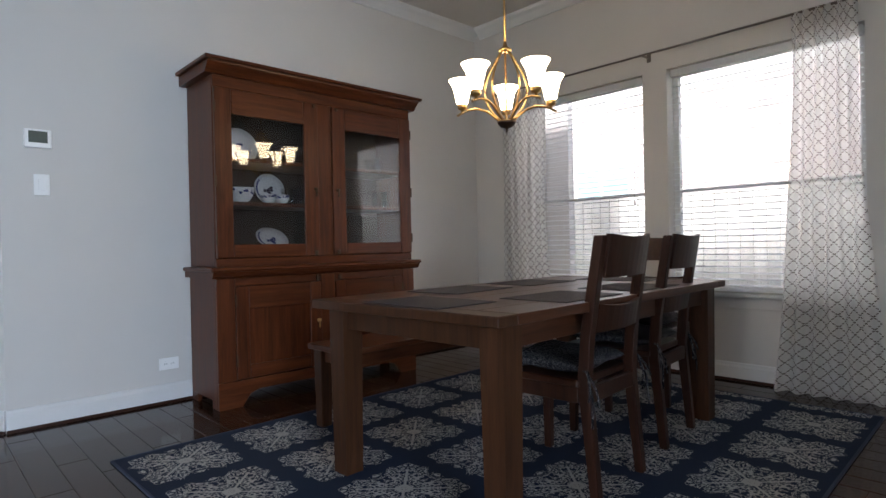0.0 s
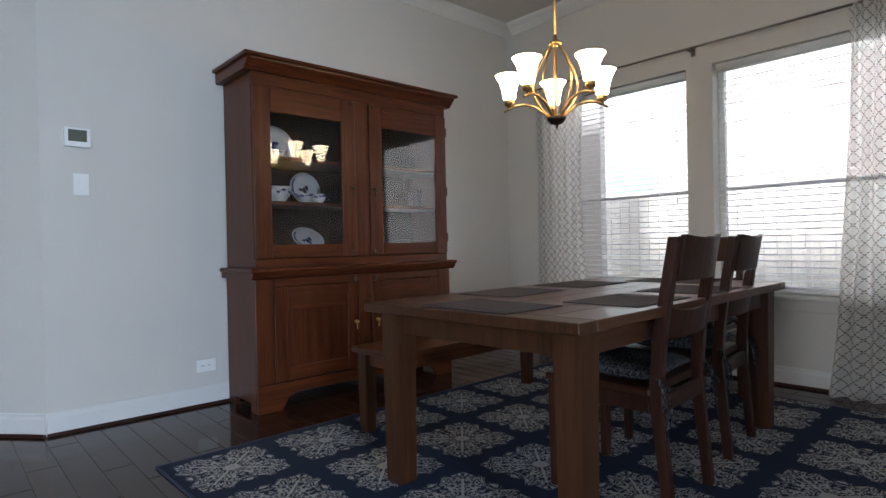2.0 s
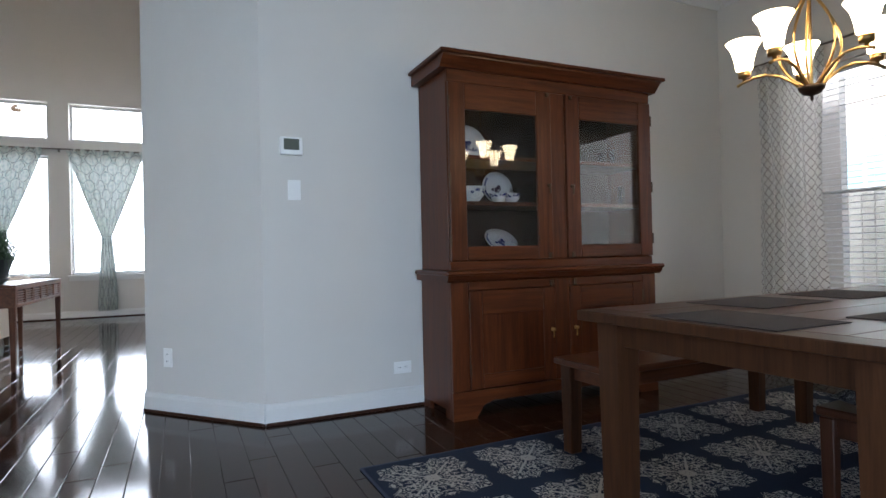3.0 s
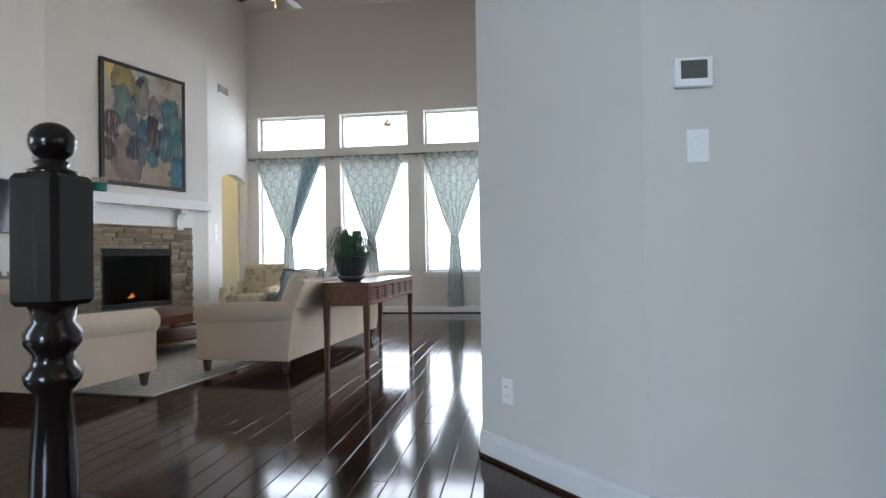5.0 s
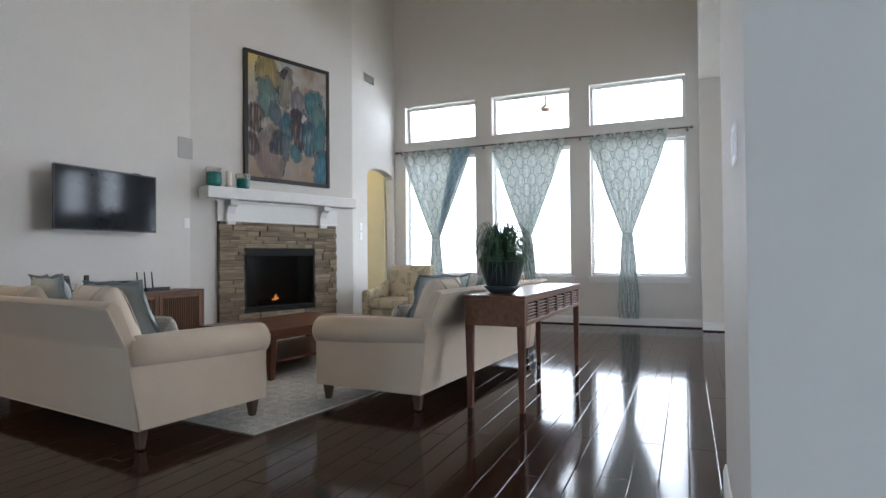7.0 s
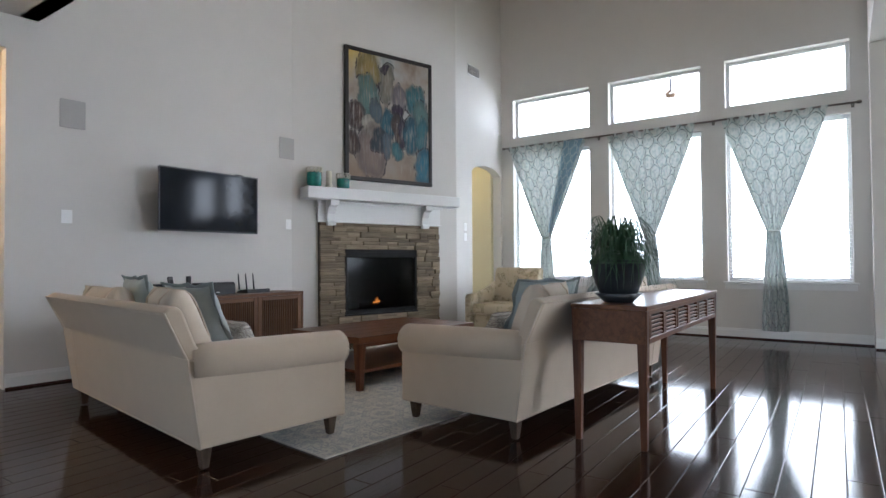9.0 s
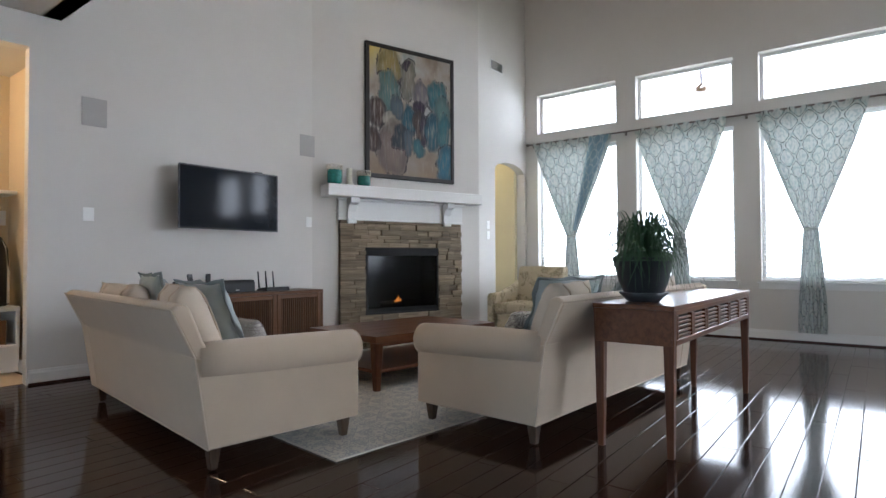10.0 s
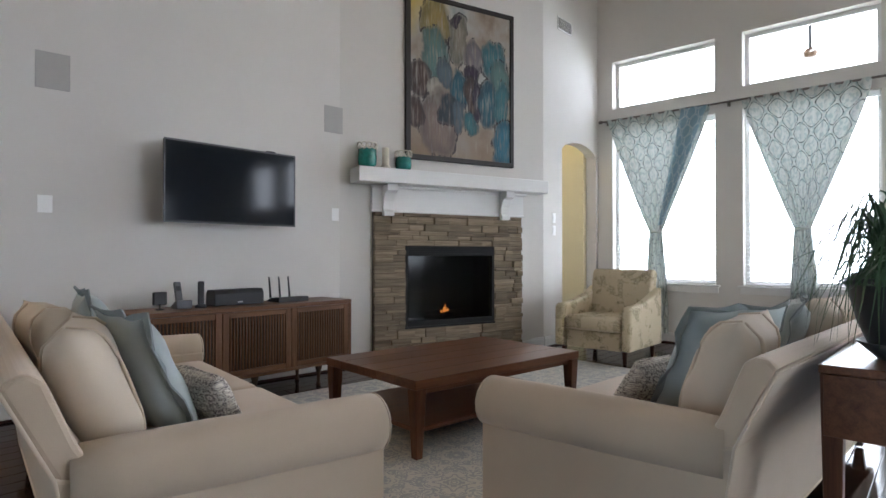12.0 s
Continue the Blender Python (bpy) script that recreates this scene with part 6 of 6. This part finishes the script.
def armchair():
    t = thing("armchair", pose(-3.96, 11.80, 0, 0, 0, 180), "cream armchair with a faded floral print beside the windows", "armchair")
    # front along +y here
    part("base", box(-0.30, 0.30, -0.34, 0.36, 0.13, 0.31, 0.02, seg=2), FLORAL, t)
    back = prism([(-0.40, 0.14), (-0.24, 0.14), (-0.22, 0.44), (-0.30, 0.86), (-0.34, 0.92), (-0.42, 0.92), (-0.46, 0.88)], -0.33, 0.33, 0.025)
    for v in back.verts:
        if v.co.z > 0.5:
            v.co.x *= 1 + 0.12 * (v.co.z - 0.5)
    part("back", back, FLORAL, t, smooth=True)
    for s in (-1, 1):
        prof = [(-0.40, 0.14), (0.40, 0.14), (0.40, 0.54), (0.36, 0.575), (0.10, 0.585), (-0.20, 0.66), (-0.40, 0.74)]
        part("arm", prism(prof, s * 0.365 - 0.05, s * 0.365 + 0.05, 0.025), FLORAL, t)
    b = box(-0.31, 0.31, -0.25, 0.40, 0.312, 0.45, 0.04, seg=3)
    for v in b.verts:
        if v.co.z > 0.42:
            v.co.z += 0.025 * (1 - (v.co.x / 0.31) ** 2)
    part("seat_cushion", b, FLORAL, t, smooth=True)
    part("piping", tube([(-0.29, 0.405, 0.33), (0.29, 0.405, 0.33)], 0.005, 6), LINEN_PIPE, t)
    for x in (-0.33, 0.33):
        for y in (-0.34, 0.34):
            part("leg", taper(0.028, 0.028, 0.042, 0.042, 0.132, 0.003), CHAIR, t, at=pose(x, y, 0))
            part("caster", tube([(x - 0.01, y, 0.013), (x + 0.01, y, 0.013)], 0.013, 10), BRASS, t)


armchair()


def coffee_table():
    t = thing("coffee_table", pose(-3.33, 8.26, 0.008, 0, 0, 83), "low walnut coffee table with a lower shelf on a pale rug", "coffee table")
    # own x runs along the length, y towards the other sofa
    L, W, H = 1.42, 0.92, 0.42
    n = 5
    for k in range(n):
        part("plank", box(0, L, k * W / n + 0.0005, (k + 1) * W / n - 0.0005, H - 0.05, H, 0.002), WALNUT_X, t)
    for x in (0.04, L - 0.04):
        for y in (0.04, W - 0.04):
            part("leg", taper(0.045, 0.045, 0.075, 0.075, H - 0.051, 0.004), WALNUT_V, t, at=pose(x, y, 0))
    part("shelf", box(0.04, L - 0.04, 0.045, W - 0.045, 0.13, 0.155, 0.003), WALNUT_X, t)
    for y in (0.03, W - 0.05):
        part("apron", box(0.08, L - 0.08, y, y + 0.02, H - 0.085, H - 0.051, 0.002), WALNUT_X, t)


WALNUT_X = wood("walnut_along", (0.075, 0.027, 0.012), (0.18, 0.07, 0.03), 0.3, "x", coat=0.2, spread=0.15)
coffee_table()


def console_table():
    t = thing("console_table", pose(-1.545, 8.10, 0, 0, 0, -1.2), "reddish walnut console table with louvred drawer fronts behind the sofa", "console table")
    W, L, H = 0.43, 1.86, 0.77
    zb = 0.565
    part("top", box(0, W, 0, L, H - 0.025, H, 0.003), WALNUT, t)
    part("end_panel", box(0.012, W - 0.012, 0.004, 0.022, zb, H - 0.026, 0.002), WALNUT, t)
    part("end_panel", box(0.012, W - 0.012, L - 0.022, L - 0.004, zb, H - 0.026, 0.002), WALNUT, t)
    part("back_panel", box(0.006, 0.022, 0.024, L - 0.024, zb, H - 0.026, 0.002), WALNUT, t)
    part("bottom", box(0.023, W - 0.03, 0.023, L - 0.023, zb, zb + 0.015), WALNUT, t)
    part("front_rail", box(W - 0.024, W - 0.004, 0.05, L - 0.05, zb, zb + 0.03, 0.002), WALNUT, t)
    part("front_rail", box(W - 0.024, W - 0.004, 0.05, L - 0.05, H - 0.05, H - 0.026, 0.002), WALNUT, t)
    for q in range(3):
        y0 = 0.06 + q * (L - 0.12) / 3
        y1 = y0 + (L - 0.12) / 3 - 0.012
        # The drawer's core is near black, as painted shade between the louvres.
        d = part("drawer", box(W - 0.05, W - 0.03, y0, y1, zb + 0.031, H - 0.051), DARK, t, "louvred drawer front")
        part("frame", box(W - 0.022, W - 0.003, y0, y0 + 0.03, zb + 0.032, H - 0.052, 0.002), WALNUT_V, d)
        part("frame", box(W - 0.022, W - 0.003, y1 - 0.03, y1, zb + 0.032, H - 0.052, 0.002), WALNUT_V, d)
        ym = (y0 + y1) / 2
        part("pull_block", box(W - 0.022, W - 0.0, ym - 0.03, ym + 0.03, zb + 0.033, H - 0.053, 0.002), WALNUT_V, d)
        me = mesh_of("slat", box(W - 0.02, W - 0.005, y0 + 0.0305, y1 - 0.0305, -0.0055, 0.0055, 0.001), WALNUT)
        for k in range(5):
            o = new("slat", me)
            o.parent = d
            o.matrix_local = pose(0, 0, zb + 0.045 + k * 0.0222)
    for x, sx in ((0.032, 1), (W - 0.032, -1)):
        for y, sy in ((0.034, 1), (L - 0.034, -1)):
            part("leg", taper(0.034, 0.034, 0.058, 0.058, H - 0.026, 0.003), WALNUT_V, t, at=pose(x, y, 0))


console_table()


def spider_plant():
    t = thing("potted_plant", pose(-1.345, 8.34, 0.7705), "bushy long-leaved green plant in a dark pot", "plant")
    part("saucer", lathe([(0.08, 0), (0.085, 0.004), (0.135, 0.052), (0.131, 0.054), (0.085, 0.014), (0.0, 0.014)], 32), POT, t, smooth=True)
    part("pot", lathe([(0.075, 0.015), (0.095, 0.02), (0.132, 0.11), (0.158, 0.215), (0.163, 0.222), (0.163, 0.245), (0.152, 0.245), (0.12, 0.10), (0.0, 0.06)], 36), POT, t, smooth=True)
    part("soil", lathe([(0.146, 0.205), (0.146, 0.215), (0.08, 0.225), (0.0, 0.23)], 20), SOIL, t, smooth=True)
    rnd = random.Random(12)
    b = bmesh.new()
    for k in range(280):
        a = rnd.random() * 6.283
        r0 = 0.07 * rnd.random() ** 0.5
        peak = rnd.uniform(0.05, 0.28)
        reach = rnd.uniform(0.15, 0.32) * (1.0 if k % 6 else 1.2)
        end = rnd.uniform(-0.20, 0.08) if reach > 0.18 else rnd.uniform(0.02, 0.14)
        w = rnd.uniform(0.0032, 0.0058)
        turn = rnd.uniform(-0.5, 0.5)
        top = rnd.uniform(0.36, 0.5)
        curl = rnd.uniform(0, 6.283)
        prev = None
        n = 11
        for i in range(n + 1):
            q = i / n
            if q < top:
                z = peak * math.sin(math.pi / 2 * q / top)
            else:
                z = peak + (end - peak) * ((q - top) / (1 - top)) ** 1.7
            out = r0 + (reach - r0) * q ** 0.9
            if z < 0.03 and out < 0.172:
                out = 0.172
            ang = a + turn * q + 0.05 * math.sin(curl + 5 * q)
            c, s = math.cos(ang), math.sin(ang)
            ww = w * (1 - q ** 2.2) + 0.0006
            pt = Vector((out * c, out * s, max(0.225 + z, 0.006)))
            row = [b.verts.new(pt + Vector((-s * ww, c * ww, 0.0015))), b.verts.new(pt), b.verts.new(pt + Vector((s * ww, -c * ww, 0.0015)))]
            if prev:
                b.faces.new((prev[0], prev[1], row[1], row[0]))
                b.faces.new((prev[1], prev[2], row[2], row[1]))
            prev = row
    o = part("foliage", b, LEAF, t, "dense arching strap leaves", True)
    tagged(o, kind="stuff")


spider_plant()

# ---- ceiling fan over the living room ----


def fan(m, drop, label, light=True, rod_r=0.012, rod_mat=BRONZE, blade_mat=CHAIR):
    t = thing("ceiling_fan", m, label, "ceiling fan")
    part("down_rod", tube([(0, 0, 0.12), (0, 0, drop)], rod_r, 10), rod_mat, t, smooth=True)
    part("canopy", lathe([(0.01, drop - 0.06), (0.05, drop - 0.04), (0.065, drop - 0.001)], 18), BRONZE, t, smooth=True)
    part("motor", lathe([(0.05, -0.05), (0.10, -0.03), (0.11, 0.05), (0.08, 0.10), (0.02, 0.13)], 24), BRONZE, t, smooth=True)
    if light:
        part("light_bowl", lathe([(0.005, -0.13), (0.07, -0.12), (0.10, -0.08), (0.10, -0.051)], 24), BOWL, t, smooth=True)
        part("pull_chain", tube([(0.05, 0, -0.06), (0.05, 0, -0.24)], 0.0025, 5), BRASS, t)
    for k in range(5):
        part("blade", box(0.14, 0.62, -0.065, 0.065, -0.004, 0.004, 0.003), blade_mat, t, at=pose(0, 0, 0.02, 0, 0, 72 * k + 10) @ pose(0, 0, 0, 12, 0, 0))
        part("bracket", box(0.08, 0.18, -0.02, 0.02, -0.012, -0.004, 0.002), BRONZE, t, at=pose(0, 0, 0.02, 0, 0, 72 * k + 10))


fan(pose(-2.55, 9.35, 4.08), Z_HIGH - 4.08 - 0.001, "dark five-blade ceiling fan hanging from the high ceiling")

lamp = bpy.data.lights.new("fan_light", "POINT")
lamp.energy, lamp.color, lamp.shadow_soft_size = 13, (1.0, 0.84, 0.66), 0.10
o = new("fan_light", lamp)
o.location = (-2.55, 9.35, 3.83)

# ---- mud room bench ----


def mud_bench():
    t = thing("mudroom_locker", pose(-6.93, 5.2, 0), "built-in white mud room bench with cubbies and a high shelf", "bench unit")
    part("seat", box(0, 0.45, 0, 1.72, 0.57, 0.61, 0.004), TRIM, t)
    part("shelf", box(0, 0.34, 0, 1.72, 1.63, 1.665, 0.004), TRIM, t)
    part("hook_board", box(0, 0.02, 0, 1.72, 1.36, 1.5, 0.003), TRIM, t)
    part("kick_board", box(0.40, 0.42, 0, 1.72, 0.02, 0.24, 0.003), TRIM, t)
    part("cubby_floor", box(0, 0.44, 0, 1.72, 0.24, 0.27, 0.003), TRIM, t)
    for y in (0, 0.56, 1.13, 1.69):
        part("divider", box(0, 0.44, y, y + 0.03, 0.271, 0.569, 0.003), TRIM, t)
    solo("wicker_basket", prism([(0.02, 0), (0.38, 0), (0.40, 0.22), (0.385, 0.22), (0.36, 0.03), (0.04, 0.03), (0.015, 0.22), (0, 0.22)], 0, 0.46), WICKER, "brown wicker basket in a cubby", "basket", pose(-6.52, 6.37, 0.271, 0, 0, 90))
    solo("storage_tin", box(-0.12, 0.12, -0.15, 0.15, 0, 0.14, 0.012), TEAL, "green storage tin on the high shelf", "tin", pose(-6.76, 6.5, 1.666))
    g = thing("golf_bag", pose(-6.62, 6.74, 0.611, 0, -5, 0), "black sports bag with a white stripe standing on the bench", "bag")
    part("body", lathe([(0.10, 0), (0.13, 0.02), (0.14, 0.3), (0.13, 0.52), (0.09, 0.62), (0.03, 0.66)], 18), BLACK, g, smooth=True)
    part("stripe", tube([(0.09, 0.10, 0.02), (0.10, 0.105, 0.3), (0.085, 0.085, 0.53), (0.04, 0.04, 0.65)], 0.012, 8), CHINA, g, "white edge stripe", True)


mud_bench()
lamp = bpy.data.lights.new("mudroom_light", "POINT")
lamp.energy, lamp.color, lamp.shadow_soft_size = 22, (1.0, 0.72, 0.42), 0.12
o = new("mudroom_light", lamp)
o.location = (-6.3, 5.7, 2.6)
lamp = bpy.data.lights.new("passage_light", "POINT")
lamp.energy, lamp.color, lamp.shadow_soft_size = 4, (1.0, 0.80, 0.45), 0.12
o = new("passage_light", lamp)
o.location = (-5.5, 12.4, 2.7)

# ---- outside ----
solo("ground", box(-60, 60, -60, 60, -0.40, -0.20), GRASS, "green lawn round the house", "lawn", kind="structure")
solo("pavement", box(-7.5, 4, 13.46, 17.6, -0.19, -0.06), CONCRETE, "pale concrete patio slab", "patio", kind="structure")
solo("backdrop", box(-30, 40, 19.5, 19.55, -0.2, 14), OUTSIDE, "bright overcast sky beyond the patio", "sky", kind="structure")
solo("backdrop", box(14.0, 14.05, -26, 19, -0.2, 14), SKYLIT, "bright sky above the neighbouring house", "sky", kind="structure")
fan(pose(-2.84, 16.3, 4.12) @ Matrix.Scale(0.88, 4), 0.75, "patio ceiling fan outside the transom windows", False, 0.026, BLACK, GREY)
solo("patio_beam", box(-7.5, 4, 16.1, 16.5, 4.801, 4.95), TRIM, "white beam of the patio roof", "beam")


WINDOW_TINT = plain("pale_teal_glass", (0.30, 0.50, 0.52), 0.2)


def neighbour():
    t = thing("neighbour_house", pose(9.6, 0, -0.2), "pale brick house wall with a window beyond the fence", "house")
    part("wall", box(0.02, 0.3, -9, 9.5, 0, 5.2), MORTAR, t)
    rnd = random.Random(4)
    b = bmesh.new()
    r = 0
    z = 0.9
    while z < 3.6:
        y = 0.9 + (0.12 if r % 2 else 0)
        while y < 8.6:
            if not (6.5 < y + 0.1 < 7.65 and 1.95 < z < 2.8):
                box(0.004 + 0.006 * rnd.random(), 0.02, y, y + 0.215, z, z + 0.066, bm=b)
            y += 0.228
        z += 0.078
        r += 1
    o = part("bricks", b, BRICK, t)
    tagged(o, kind="stuff")
    w = part("window", box(-0.03, 0.0, 6.5, 7.65, 1.95, 2.8, 0.005), TRIM, t)
    part("pane", box(-0.035, -0.031, 6.56, 7.04, 2.01, 2.74), WINDOW_TINT, w)
    part("pane", box(-0.035, -0.031, 7.10, 7.59, 2.01, 2.74), WINDOW_TINT, w)
    part("roof", prism([(-9.4, 5.2), (9.9, 5.2), (0.3, 8.2)], -0.4, 0.6), BRONZE, t)


neighbour()
t = thing("garden_fence", pose(7.3, -7.0, -0.2), "weathered wooden board fence", "fence")
me = mesh_of("board", box(0, 0.02, 0.003, 0.137, 0, 1.75, 0.004), FENCE)
for k in range(118):
    o = new("board", me)
    o.parent = t
    o.matrix_local = pose(0.004 * (k % 3), k * 0.14, 0.02 * (k * 7 % 5) / 5)
for z in (0.3, 1.4):
    part("rail", box(0.021, 0.06, 0, 16.5, z, z + 0.09), FENCE, t)

# ---- floor boards ----


def eased_board(bm, a, b, c, d):
    """One board with a narrow eased edge all round."""
    rings = []
    for inset, z in ((0.0006, -0.012), (0.0006, -0.0016), (0.0022, -0.0004), (0.0042, 0.0)):
        rings.append([bm.verts.new(q) for q in ((a + inset, c + inset, z), (b - inset, c + inset, z), (b - inset, d - inset, z), (a + inset, d - inset, z))])
    for lo, up in zip(rings, rings[1:]):
        for k in range(4):
            bm.faces.new((lo[k], lo[(k + 1) % 4], up[(k + 1) % 4], up[k]))
    bm.faces.new(rings[-1])


def boards():
    floor = thing("floor", pose(0, 0, 0), "dark glossy wooden board floor", "floor", kind="structure")
    rnd = random.Random(21)
    W = 0.127
    shapes = {}
    rest = bmesh.new()
    count = 0
    x = -7.0
    while x < 5.5:
        y = -1.5 - rnd.random() * 1.2
        while y < Y_WIN:
            L = rnd.choice((0.9, 1.2, 1.5, 1.8))
            y1 = min(y + L, Y_WIN + 0.1)
            near = -2.75 < x < 0.4 and 5.6 < y < 13.0 or 0.2 < x < 1.2 and 3.6 < y < 5.6
            if near and count < 300 and y1 - y > 0.85 and round(y1 - y, 3) == L:
                if L not in shapes:
                    b = bmesh.new()
                    eased_board(b, 0.0, W, 0.0, L)
                    shapes[L] = mesh_of("plank", b, FLOOR)
                o = new("plank", shapes[L])
                o.parent = floor
                o.matrix_local = pose(x, y, 0, rnd.uniform(-0.02, 0.02), rnd.uniform(-0.10, 0.10), 0)
                count += 1
            else:
                eased_board(rest, x, x + W, y, y1)
            y = y1
        x += W
    o = part("planks", rest, FLOOR, floor)
    tagged(o, kind="stuff")


boards()
